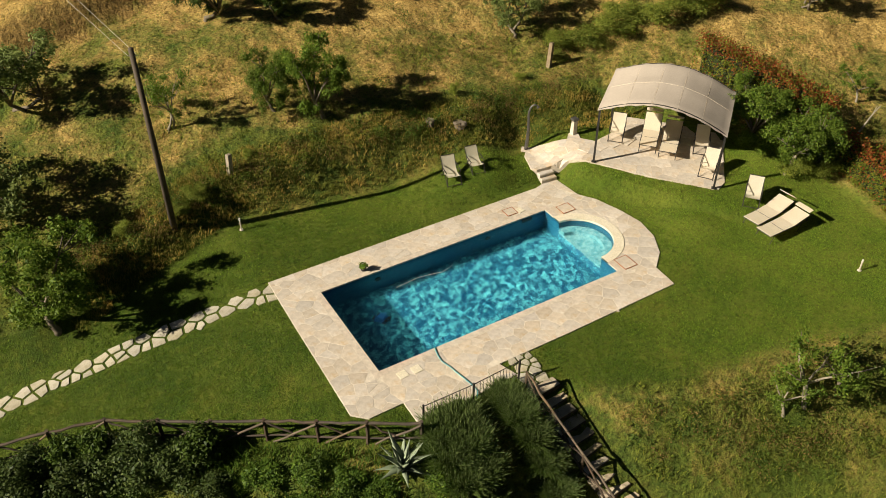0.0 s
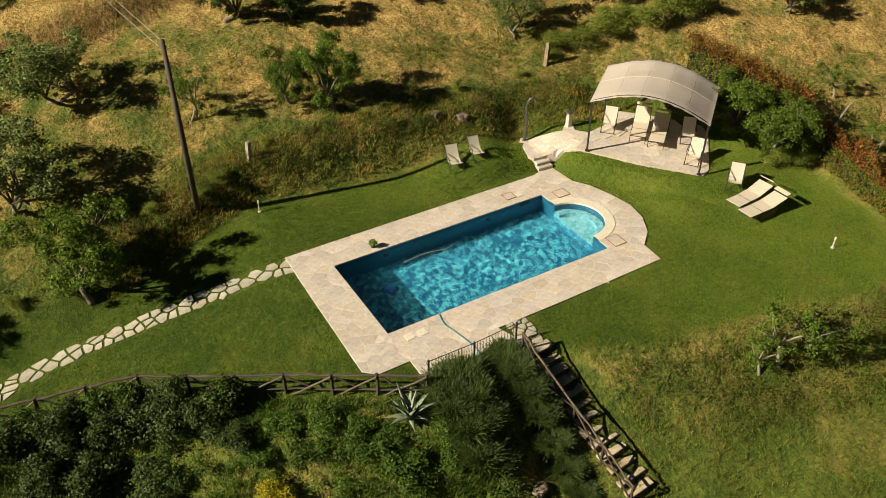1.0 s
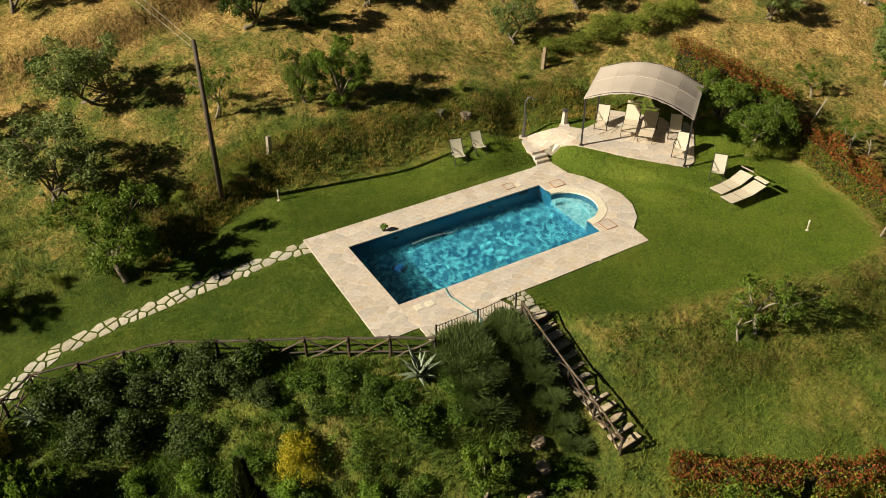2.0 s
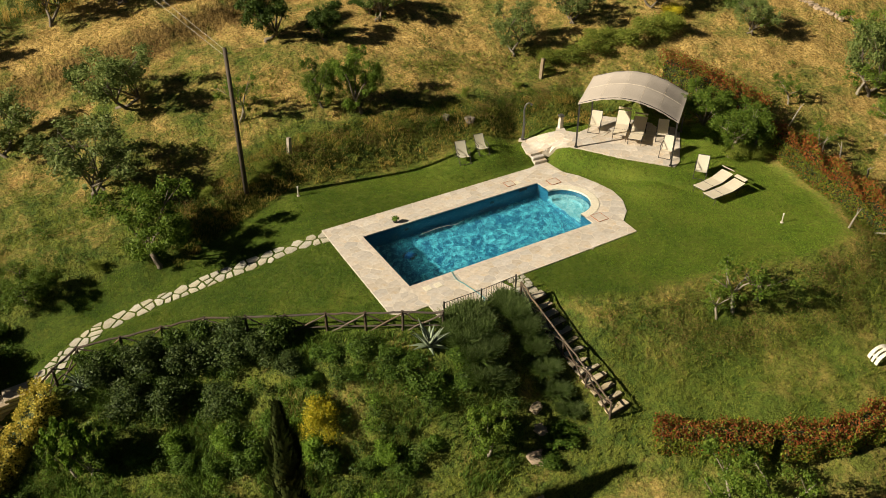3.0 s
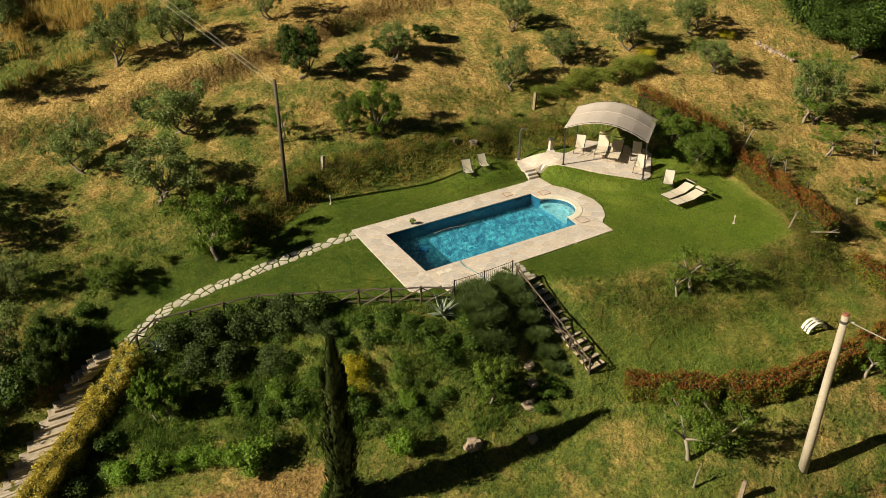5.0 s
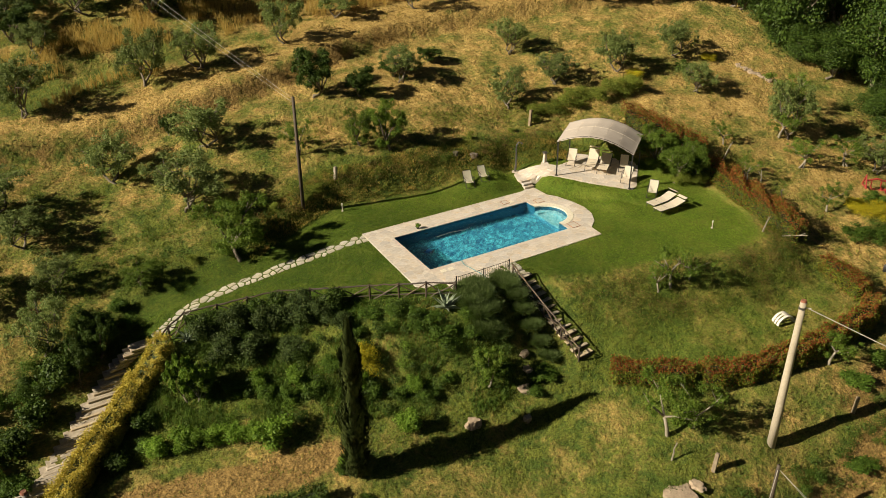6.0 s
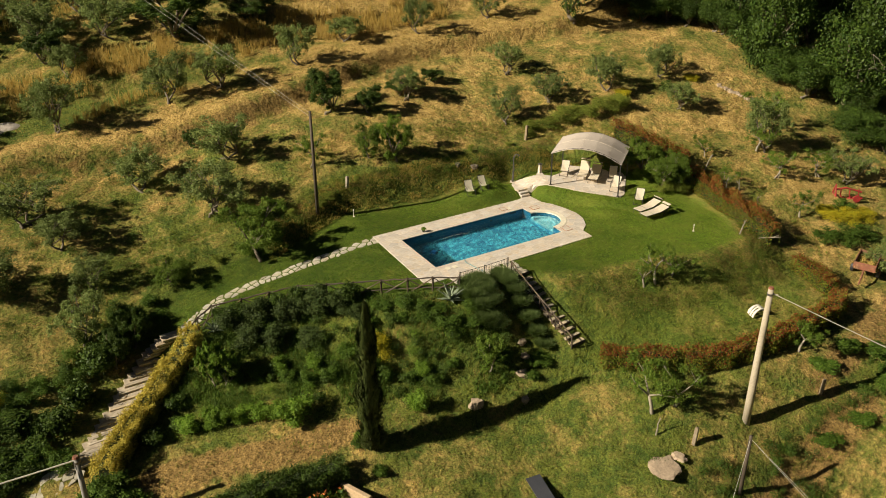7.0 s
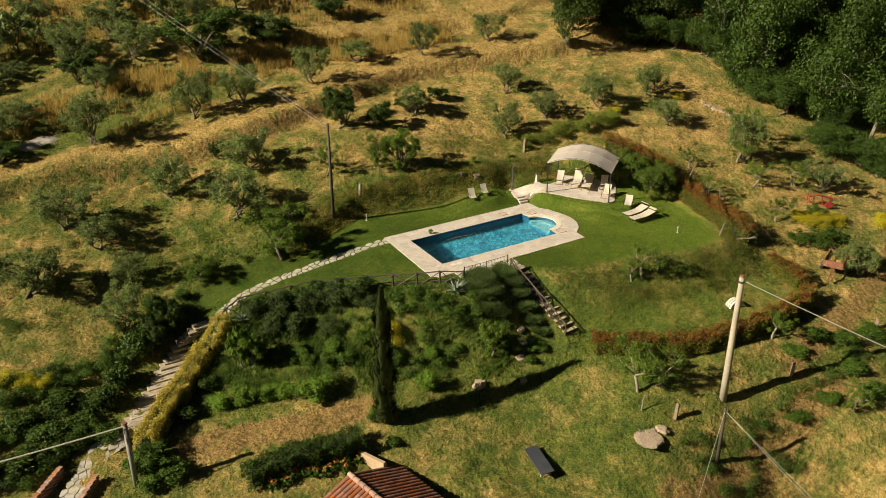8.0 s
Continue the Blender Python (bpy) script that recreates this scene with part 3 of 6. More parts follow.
def build_pool():
    pool = thing("swimming_pool", "rectangular swimming pool with a rounded step bay and clear blue water", "pool", kind="structure")
    b = Build()
    n = len(RIM)
    # walls
    pts = [(*p, z) for z in (-0.045, -1.25) for p in RIM]
    part("basin_wall", Build().add_to(pts, [(i, (i + 1) % n, n + (i + 1) % n, n + i) for i in range(n)]), M_wall_lining, pool)
    # floor of the tank, the bay is raised in steps
    b.add([(-0.05, -0.05, -1.25), (POOL_L + 0.01, -0.05, -1.25), (POOL_L + 0.01, 4.05, -1.25), (-0.05, 4.05, -1.25)], [(0, 1, 2, 3)])
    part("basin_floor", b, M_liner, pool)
    shelf = Build().prism([(POOL_L - 0.004, 2.0 - STEP_R + 0.004)] + [(POOL_L + (STEP_R - 0.004) * math.sin(a), 2.0 - (STEP_R - 0.004) * math.cos(a)) for a in (math.pi * q / 24 for q in range(1, 24))] + [(POOL_L - 0.004, 2.0 + STEP_R - 0.004)], -1.24, -0.72)
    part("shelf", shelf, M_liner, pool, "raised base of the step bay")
    tread = Build().prism([(POOL_L - 0.02 + (STEP_R - 0.01) * math.sin(a), 2.0 - (STEP_R - 0.01) * math.cos(a)) for a in (math.pi * q / 24 for q in range(25))], -0.715, -0.68)
    part("bay_floor", tread, M_shelf, pool, "pale shallow floor of the step bay")
    w = Build()
    w.add([(*p, WATER) for p in RIM], [tuple(range(n))])
    water = part("water", w, M_water, pool, "clear rippled water")
    water.visible_shadow = False
    part("coping", ring(RIM, grown(RIM, 0.22), -0.05, 0.003), M_coping, pool, "pale stone rim")
    arc = [2 * math.pi * k / 48 for k in range(25)]
    band = [[(POOL_L + r * math.sin(a), 2.0 - r * math.cos(a)) for a in arc] for r in (STEP_R - 0.02, STEP_R + 0.33)]
    rim = Build()
    rim.add([(*p, z) for z in (0.016, -0.06) for o in band for p in o], [q for i in range(24) for q in ((i, 25 + i, 26 + i, i + 1), (50 + i, i, i + 1, 51 + i), (25 + i, 75 + i, 76 + i, 26 + i))] + [(0, 50, 75, 25), (24, 49, 99, 74)])
    part("bay_coping", rim, M_whitetile, pool, "smooth white rim of the step bay")
    lip = Build().prism([(POOL_L + r * math.sin(a), 2.0 - r * math.cos(a)) for r, aa in ((STEP_R - 0.03, arc), (STEP_R - 0.33, arc[::-1])) for a in aa], -0.70, -0.40)
    part("bay_bench", lip, M_shelf, pool, "curved bench step of the bay")
    for x in (2.0, 6.3):
        lamp = Build()
        lamp.tube([(x, 3.995, -0.42), (x, 3.965, -0.42)], 0.11, 16)
        part("pool_light", lamp, M_black, pool)
    part("skimmer", Build().box((0.42, 0.04, 0.16), pose(7.95, 3.985, -0.24)), M_black, pool)
    return pool


build_pool()



# ---- flagstones ----
def clip(poly, a, nrm):
    """The part of a convex outline behind the line through a with that normal."""
    out = []
    for p, q in zip(poly, poly[1:] + poly[:1]):
        dp, dq = (p - a).dot(nrm), (q - a).dot(nrm)
        if dp <= 0:
            out.append(p)
        if (dp < 0 < dq) or (dq < 0 < dp):
            out.append(p + (q - p) * (dp / (dp - dq)))
    return out


def cells(seeds, reach, gap, edges=()):
    """Stones between scattered seeds: each seed's own area, less half the joint, cut at the edges."""
    S, out = [Vector(s) for s in seeds], []
    for i, s in enumerate(S):
        poly = [s + Vector(d) * reach for d in ((-1, -1), (1, -1), (1, 1), (-1, 1))]
        for q in S:
            d = q - s
            if 1e-6 < d.length < 2.2 * reach:
                poly = clip(poly, s + d / 2 - d.normalized() * gap / 2, d.normalized())
                if len(poly) < 3:
                    break
        for a, b in edges:
            if len(poly) < 3:
                break
            a, b = Vector(a), Vector(b)
            e = b - a
            t = max(0.0, min(1.0, (s - a).dot(e) / e.length_squared))
            if (a + e * t - s).length < reach:
                nrm = Vector((e.y, -e.x)).normalized()
                side = (s - a).dot(nrm)
                crosses = any((p - a).dot(nrm) * side < 0 for p in poly)
                mids = [a + e * k / 6 for k in range(7)]
                touched = any((m - s).length < max((p - s).length for p in poly) for m in mids)
                if crosses and touched:
                    poly = clip(poly, a + nrm * (math.copysign(gap / 2, side)), nrm * (-1 if side > 0 else 1))
        if len(poly) >= 3:
            area = 0.5 * abs(sum(p.x * q.y - q.x * p.y for p, q in zip(poly, poly[1:] + poly[:1])))
            if area > 0.008:
                out.append([tuple(p) for p in poly])
    return out


def scatter(rng, inside, box, space):
    """Seeds at least a space apart."""
    got = []
    for _ in range(6000):
        p = (rng.uniform(box[0], box[2]), rng.uniform(box[1], box[3]))
        if inside(*p) and all((p[0] - q[0]) ** 2 + (p[1] - q[1]) ** 2 > (space * q[2]) ** 2 for q in got):
            got.append((*p, rng.uniform(0.55, 1.5)))
    return [g[:2] for g in got]


def closed(o):
    return list(zip(o, o[1:] + o[:1]))


def build_paving():
    rng = random.Random(5)
    hole = grown(RIM, 0.22)
    paving = tagged(part("paving", Build(), M_mortar), "beige crazy paving of irregular flagstones round the pool", "paving", kind="structure")
    base = Build()
    # mortar bed, laid in bands between the rim and the lawn
    bm = bmesh.new()
    ov = [bm.verts.new((*p, -0.0015)) for p in PAVING]
    hv = [bm.verts.new((*p, -0.0015)) for p in hole]
    es = [bm.edges.new((a, b)) for a, b in closed(ov) + closed(hv)]
    bmesh.ops.triangle_fill(bm, edges=es, use_beauty=True)
    got = bmesh.ops.extrude_face_region(bm, geom=list(bm.faces))
    for v in (g for g in got["geom"] if isinstance(g, bmesh.types.BMVert)):
        v.co.z = -0.16
    bmesh.ops.recalc_face_normals(bm, faces=list(bm.faces))
    bm.to_mesh(paving.data)
    bm.free()
    P, H = PAVING, hole

    def inside(x, y):
        return float(outside(np.array(x), np.array(y), P)) < -0.02 and float(outside(np.array(x), np.array(y), H)) > 0.05

    seeds = scatter(rng, inside, (-1.5, -2.3, 11.3, 5.4), 0.31)
    rest = Build()
    polys = sorted(cells(seeds, 0.7, 0.026, closed(P) + closed(H)), key=lambda o: o[0][1])
    for i, poly in enumerate(polys):
        c = [sum(v) / len(poly) for v in zip(*poly)]
        top = 0.0015 + rng.uniform(0, 0.002)
        if i >= 300:
            rest.prism(poly, -0.03, top)
            continue
        s = part("flagstone", Build().prism([(p[0] - c[0], p[1] - c[1]) for p in poly], -0.03, top), M_stone, paving)
        s.location = (*c, 0.0)
    if rest.v:
        part("flagstone_field", rest, M_stone, paving, kind="stuff")
    for x, y, t in ((0.51, -0.46, 5), (0.95, -0.48, 2), (7.95, 4.45, 12)):
        part("pale_tile", Build().prism([(-0.14, -0.14), (0.14, -0.14), (0.14, 0.14), (-0.14, 0.14)], 0.0, 0.017, pose(x, y, 0, 0, 0, t), 0.003), M_whitetile, paving, "pale square tile")


PATH_LINE = [(-1.3, 4.85), (-3.4, 5.18), (-5.4, 5.45), (-7.5, 5.63), (-9.4, 5.74), (-10.6, 5.68), (-11.5, 5.3), (-12.3, 4.75), (-13.2, 4.45)]


def build_path(name, line, half, space, gap, label, reach=0.6, seed=3, lift=0.03, limit=None):
    """Flagstones set in the turf along a line."""
    rng = random.Random(seed)
    path = thing(name, label, "path", kind="structure")
    L = [Vector(p) for p in line]

    def off(x, y):
        p, best = Vector((x, y)), 9.0
        for a, b in zip(L, L[1:]):
            e = b - a
            t = max(0.0, min(1.0, (p - a).dot(e) / e.length_squared))
            best = min(best, (a + e * t - p).length)
        return best

    xs, ys = [p.x for p in L], [p.y for p in L]
    seeds = scatter(rng, lambda x, y: off(x, y) < half, (min(xs) - 0.6, min(ys) - 0.6, max(xs) + (0.1 if limit is None else 0.6), max(ys) + 0.6), space)
    ghosts = scatter(rng, lambda x, y: half + 0.12 < off(x, y) < half + 0.45, (min(xs) - 1, min(ys) - 1, max(xs) + 0.6, max(ys) + 1), space * 0.7)
    rims = []
    for side in (-1, 1):
        rim = []
        for i, p in enumerate(L):
            e = (L[min(i + 1, len(L) - 1)] - L[max(i - 1, 0)]).normalized()
            rim.append(tuple(p + Vector((-e.y, e.x)) * side * (half + 0.06 + rng.uniform(-0.03, 0.05))))
        rims += list(zip(rim, rim[1:]))
    polys = cells(seeds + ghosts, reach, gap, rims)
    for poly in polys:
        c = [sum(v) / len(poly) for v in zip(*poly)]
        if off(*c) > half + 0.02 or c[0] > (max(xs) if limit is None else limit) or rng.random() < 0.03:
            continue
        z = float(land(*c))
        gx, gy = float(land(c[0] + 0.2, c[1])) - z, float(land(c[0], c[1] + 0.2)) - z
        pts = [(p[0] - c[0], p[1] - c[1]) for p in poly]
        b = Build().prism(pts, -0.06, lift + rng.uniform(-0.006, 0.006), bevel=0.004)
        b.v = [(x, y, w + x * gx / 0.2 + y * gy / 0.2) for x, y, w in b.v]
        s = part("flagstone", b, M_pathstone, path)
        s.location = (*c, z)
    return path


# ---- trees and shrubs ----
def build_tree(name, leaf, bark, label, category, seed, limbs=5, clumps=22, leaves=2600, size=0.075, open_=0.35, trunk=0.28, lean=0.12, stems=1, flat=0.85, droop=0.3, low=0.24, puff=1.0, hollow=0.15):
    """A tree of height 1 and crown radius about 0.5: tapered trunk, limbs, and a crown of leaf clumps with gaps."""
    rng = np.random.default_rng(seed)
    tree = thing(name, label, category)
    wood, ends = Build(), []
    for st in range(stems):
        a0 = rng.uniform(0, 6.28)
        foot = Vector((0.06 * math.cos(a0), 0.06 * math.sin(a0), -0.05)) * (stems > 1)
        foot.z = -0.05
        top = Vector((rng.uniform(-lean, lean), rng.uniform(-lean, lean), trunk * rng.uniform(0.85, 1.15)))
        mid = (foot + top) / 2 + Vector((rng.uniform(-0.03, 0.03), rng.uniform(-0.03, 0.03), 0))
        r = 0.032 / math.sqrt(stems)
        wood.tube([foot, foot + Vector((0, 0, 0.07)), mid, top], [r * 1.5, r * 1.1, r * 0.9, r * 0.75], 7)
        for k in range(limbs):
            a = a0 + 6.283 * (k + rng.uniform(-0.3, 0.3)) / limbs
            out = rng.uniform(0.26, 0.44)
            end = Vector((out * math.cos(a), out * math.sin(a), rng.uniform(0.5, 0.9)))
            mid = top.lerp(end, 0.5) + Vector((rng.uniform(-0.05, 0.05), rng.uniform(-0.05, 0.05), 0.03))
            wood.tube([top, mid, end], [r * 0.6, r * 0.4, r * 0.12], 5)
            ends += [mid.lerp(end, 0.3), end]
            for _ in range(2):
                tip = end.lerp(mid, 0.4) + Vector((rng.uniform(-0.2, 0.2), rng.uniform(-0.2, 0.2), rng.uniform(-0.05, 0.2)))
                wood.tube([mid.lerp(end, 0.4), tip], [r * 0.3, r * 0.08], 4)
                ends.append(tip)
    part("trunk", wood, bark, tree, smooth=True)
    C, R = [], []
    k = 0
    while len(C) < clumps:
        k += 1
        if k % 2:
            e = ends[(k // 2) % len(ends)] + Vector(rng.normal(size=3)) * 0.06
        else:
            q = rng.normal(size=3)
            q = q / np.linalg.norm(q) * rng.uniform(0.6, 1.0)
            e = Vector((0.42 * q[0], 0.42 * q[1], (0.5 + low / 2) + (0.46 - low / 2) * q[2]))
            if noise.noise(e * 3.1 + Vector((seed, 0, 0))) < -0.12:
                continue
        C.append((e.x, e.y, min(0.92, max(low, e.z))))
        R.append(puff * rng.uniform(0.07, 0.15) * (1 - open_ * rng.random()))
    part("crown", quads("crown", leaf_cloud(rng, C, R, leaves, size, droop, flat, hollow), leaf), leaf, tree)
    return tree


def build_shrub(name, leaf, label, category, seed, clumps=9, leaves=900, size=0.09, flat=0.8, spread=0.33, hollow=0.35, slim=0.55, droop=0.1):
    """A bush of radius about 0.5 and height about 1, one mesh."""
    rng = np.random.default_rng(seed)
    C, R = [(0, 0, 0.35)], [0.34]
    for k in range(clumps):
        a, r = rng.uniform(0, 6.28), spread * math.sqrt(rng.random())
        C.append((r * math.cos(a), r * math.sin(a), rng.uniform(0.18, 0.78) * (1 - 0.5 * r)))
        R.append(rng.uniform(0.13, 0.24))
    P = leaf_cloud(rng, C, R, leaves, size, droop, flat, hollow, slim)
    P[:, :, 2] = np.maximum(P[:, :, 2], -0.02)
    return tagged(new(name, quads(name, P, leaf)), label, category)


def spread_copies(models, rows, group="", seed=1):
    """Copies of the models in turn at rows of x, y, height, radius. The models were made at height 1 and radius 0.5."""
    rng = random.Random(seed)
    for i, (x, y, h, r) in enumerate(rows):
        ob = copy_thing(models[i % len(models)], at(x, y, -0.02, rng.uniform(0, 360), 2 * r, h))
        tagged(ob, group=group)


def discard(models):
    for m in models:
        for o in (*m.children_recursive, m):
            bpy.data.objects.remove(o)


def build_trees():
    olive = [build_tree("olive_tree", L_olive, M_bark, "grey-green olive tree with a gnarled trunk in grass", "tree", 10 + k, limbs=4 + k % 2, clumps=92, leaves=8200, size=0.0165, stems=2 + k % 2, open_=0.75, trunk=0.2, low=0.16, lean=0.2, droop=0.8, flat=1.0) for k in range(5)]
    fruit = [build_tree("fruit_tree", L_fruit, M_bark, "leafy green fruit tree in the grass", "tree", 30 + k, clumps=84, leaves=15000, size=0.0145, trunk=0.2, low=0.06, open_=0.5) for k in range(2)]
    oak = [build_tree("oak_tree", L_oak, M_bark, "tall dark green broadleaf tree of the wood", "tree", 40 + k, limbs=7, clumps=46, leaves=17000, size=0.0155, trunk=0.14, open_=0.15, low=0.06, puff=1.45, hollow=0.62, droop=0.0) for k in range(4)]
    bare = [build_tree("sparse_tree", L_fruit, M_palebark, "sparse pale-barked fruit tree with crooked limbs", "tree", 60 + k, limbs=3, clumps=44, leaves=3400, size=0.0165, open_=0.75, trunk=0.32, stems=1 + k % 2, low=0.14, lean=0.06) for k in range(3)]
    thin = [build_tree("sparse_tree", L_fruit, M_palebark, "thin pale-barked young tree with few leaves at the lawn's foot", "tree", 66 + k, limbs=4, clumps=40, leaves=1500, size=0.019, open_=0.85, trunk=0.25, stems=1, low=0.16, lean=0.1) for k in range(2)]
    bush = [build_tree("large_bush", L_dark, M_bark, "dense dark green rounded bush on the slope", "bush", 80 + k, limbs=6, clumps=66, leaves=16000, size=0.0165, trunk=0.1, open_=0.35, low=0.08) for k in range(2)]
    fringe = [build_tree("large_bush", L_oak, M_bark, "dense dark green bush at the edge of the wood", "bush", 84, limbs=6, clumps=46, leaves=14000, size=0.0175, trunk=0.06, open_=0.2, low=0.05, puff=1.35, hollow=0.55, droop=0.0)]
    spread_copies(olive, [(-11.8, 17.8, 3.0, 1.94), (-8.6, 12.3, 3.2, 2.28), (-6.3, 17.1, 3.0, 2.17), (-18.8, 16.8, 3.1, 2.28), (-17.3, 13.8, 2.4, 1.71), (-22.1, 11.6, 2.9, 2.17), (-16.4, 10.1, 2.0, 1.14), (-17.7, 6.7, 3.2, 1.37)], "olive grove", 2)
    spread_copies(olive, [(2.2, 24.1, 3.2, 1.5), (-15.1, 24.9, 3.8, 2.0), (-7.5, 24.7, 3.5, 1.7), (-3.9, 24.3, 3.4, 1.8), (7.1, 26.1, 2.1, 1.7), (12.6, 24.3, 3.0, 1.4), (7.5, 17.1, 2.3, 1.4), (-13.8, 35.7, 3.6, 2.1), (1.0, 32.3, 2.7, 2.2),
                          (8.1, 34.4, 2.6, 1.6), (-17.9, 43.4, 2.8, 2.3), (-15.7, 45.1, 2.7, 2.0), (-10.2, 40.3, 2.9, 2.2), (-18.9, 37.5, 1.6, 1.3), (-13.0, 31.0, 2.6, 1.6), (-9.0, 34.5, 3.4, 2.2), (-19.5, 29.6, 2.6, 1.9), (-22.5, 28.5, 2.8, 2.2), (-14.0, 39.0, 3.4, 2.2), (-20.5, 41.0, 3.6, 2.4), (-7.0, 43.0, 3.4, 2.2), (-3.0, 38.5, 3.0, 2.0)], "olive grove", 3)
    spread_copies(olive, [(19.6, 24.6, 2.6, 1.6), (16.3, 17.2, 2.3, 1.4), (13.1, 12.4, 2.6, 1.4), (17.1, 12.7, 2.3, 1.5), (21.4, 11.6, 2.9, 1.6), (26.7, 11.3, 2.6, 1.5), (25.1, 7.4, 1.9, 1.4), (27.4, 1.3, 3.8, 1.7), (30.1, -3.7, 2.4, 1.7),
                          (23.9, -11.7, 2.3, 1.5)], "olive grove", 4)
    spread_copies(fruit, [(-7.55, 7.45, 3.5, 1.8), (17.9, 1.2, 2.2, 1.5), (17.6, 2.7, 2.4, 1.4), (1.9, 11.9, 2.4, 1.0), (3.4, 10.9, 3.0, 1.2), (-12.5, 8.4, 1.5, 1.2)], "trees by the lawn", 5)
    spread_copies(thin, [(9.9, -6.8, 2.6, 1.25), (11.0, -6.9, 1.9, 1.0), (9.2, -6.7, 1.6, 0.8)], "sparse trees", 16)
    spread_copies(bare, [(4.8, -12.5, 3.1, 1.5), (17.4, 0.75, 2.5, 1.3), (18.7, 0.6, 2.2, 1.2), (14.2, -13.3, 2.0, 1.1), (14.9, -18.7, 2.0, 0.9), (6.0, -12.8, 2.5, 1.3), (23.6, -5.2, 1.9, 1.0), (-1.7, 12.9, 2.4, 1.1)], "sparse trees", 6)
    spread_copies(bush, [(1.6, 18.1, 3.1, 1.6), (4.2, 16.4, 2.1, 1.0), (10.5, 18.4, 1.2, 0.9), (-7.5, 19.9, 1.7, 0.6), (-15.5, 5.5, 2.7, 1.0), (-16.7, 4.7, 2.4, 0.9), (-4.6, 32.2, 4.2, 3.3), (1.2, 31.6, 2.6, 2.1), (-14.1, 34.0, 2.6, 1.7), (-21.5, 25.9, 1.6, 1.6), (7.4, 17.9, 1.2, 1.1), (8.5, 34.0, 2.2, 1.6)], "large bushes", 7)
    rng = random.Random(8)
    edge = [Vector(p) for p in ((31.0, 22.3), (31.8, 19.2), (34.8, 16.2), (37.3, 12.8), (35.2, 8.4), (35.8, 6.2), (37.8, 3.8), (35.4, -0.8), (36.2, -3.2), (37.2, -6.2), (39.5, -10.0))]
    wood = []
    for k in range(900):
        s = rng.uniform(0, len(edge) - 1.001)
        p = edge[int(s)].lerp(edge[int(s) + 1], s % 1) + Vector((0.62, 0.78)) * (36 * rng.random() ** 1.3)
        if all((p.x - q[0]) ** 2 + (p.y - q[1]) ** 2 > 19.0 for q in wood):
            wood.append((p.x, p.y, rng.uniform(6.2, 9.0), rng.uniform(2.6, 3.6)))
    far = []
    for k in range(400):
        p = (rng.uniform(-48, 24), rng.uniform(37, 85))
        if all((p[0] - q[0]) ** 2 + (p[1] - q[1]) ** 2 > 17 for q in far) and rng.random() < 0.8:
            far.append((*p, rng.uniform(2.4, 3.8), rng.uniform(1.4, 2.3)))
    far_olive = [build_tree("olive_tree", L_olive, M_bark, "grey-green olive tree with a gnarled trunk in grass", "tree", 14 + k, limbs=3, clumps=40, leaves=2200, size=0.036, stems=2, open_=0.5, trunk=0.2, low=0.16) for k in range(3)]
    deep_oak = [build_tree("oak_tree", L_oak, M_bark, "tall dark green broadleaf tree of the wood", "tree", 45 + k, limbs=5, clumps=44, leaves=9000, size=0.020, trunk=0.14, open_=0.15, low=0.06, puff=1.45, hollow=0.62, droop=0.0) for k in range(3)]
    spread_copies(far_olive, far, "far olive grove", 12)

    def depth(q):
        return min((Vector(q[:2]) - edge[i].lerp(edge[i + 1], k / 8)).length for i in range(len(edge) - 1) for k in range(9))

    spread_copies(fringe, [(25.6, 20.8, 6.2, 2.5), (27.6, 22.6, 5.6, 2.3)], "bushes along the wood", 16)
    spread_copies(oak, [q for q in wood if depth(q) < 9], "edge of the wood", 9)
    spread_copies(deep_oak, [q for q in wood if depth(q) >= 9], "edge of the wood", 10)
    spread_copies(fringe, [(p.x + rng.uniform(-0.8, 0.8), p.y + rng.uniform(-0.8, 0.8), rng.uniform(1.6, 3.2), rng.uniform(1.2, 2.0)) for p in (edge[i].lerp(edge[i + 1], k / 3) for i in range(len(edge) - 1) for k in range(3))], "bushes along the wood", 15)
    discard(far_olive + deep_oak)
    spread_copies(bare, [(26.8, 1.4, 1.9, 1.3), (25.6, -1.6, 2.0, 1.3), (29.6, 3.6, 2.6, 1.5), (22.6, 2.2, 1.6, 0.8), (28.6, -2.4, 2.0, 1.3), (21.3, -1.0, 1.5, 0.8)], "sparse trees", 13)
    discard(olive + fruit + oak + bare + thin + bush + fringe)


def build_dead_tree(x, y, height, turn, seed):
    """A bare, barkless tree: a crooked trunk and forked white branches."""
    rng = random.Random(seed)
    b = Build()

    def grow(p, d, length, r, depth):
        q = p + d * length
        m = p.lerp(q, 0.5) + Vector((rng.uniform(-1, 1), rng.uniform(-1, 1), rng.uniform(-1, 1))) * length * 0.1
        b.tube([p, m, q], [r, r * 0.85, r * 0.65], 6)
        if depth:
            for k in range(2 if depth < 3 else 3):
                e = (d + Vector((rng.uniform(-1, 1), rng.uniform(-1, 1), rng.uniform(-0.5, 0.6))) * 0.9).normalized()
                grow(m.lerp(q, rng.uniform(0.3, 1.0)), e, length * rng.uniform(0.5, 0.75), r * 0.55, depth - 1)

    grow(Vector((0, 0, -0.2)), Vector((0.08, 0, 1)).normalized(), height * 0.55, 0.16, 4)
    ob = tagged(part("dead_tree", b, M_palebark), "dead tree with bare bleached branches at the edge of the wood", "tree", "dead trees")
    ob.matrix_basis = at(x, y, 0, turn)


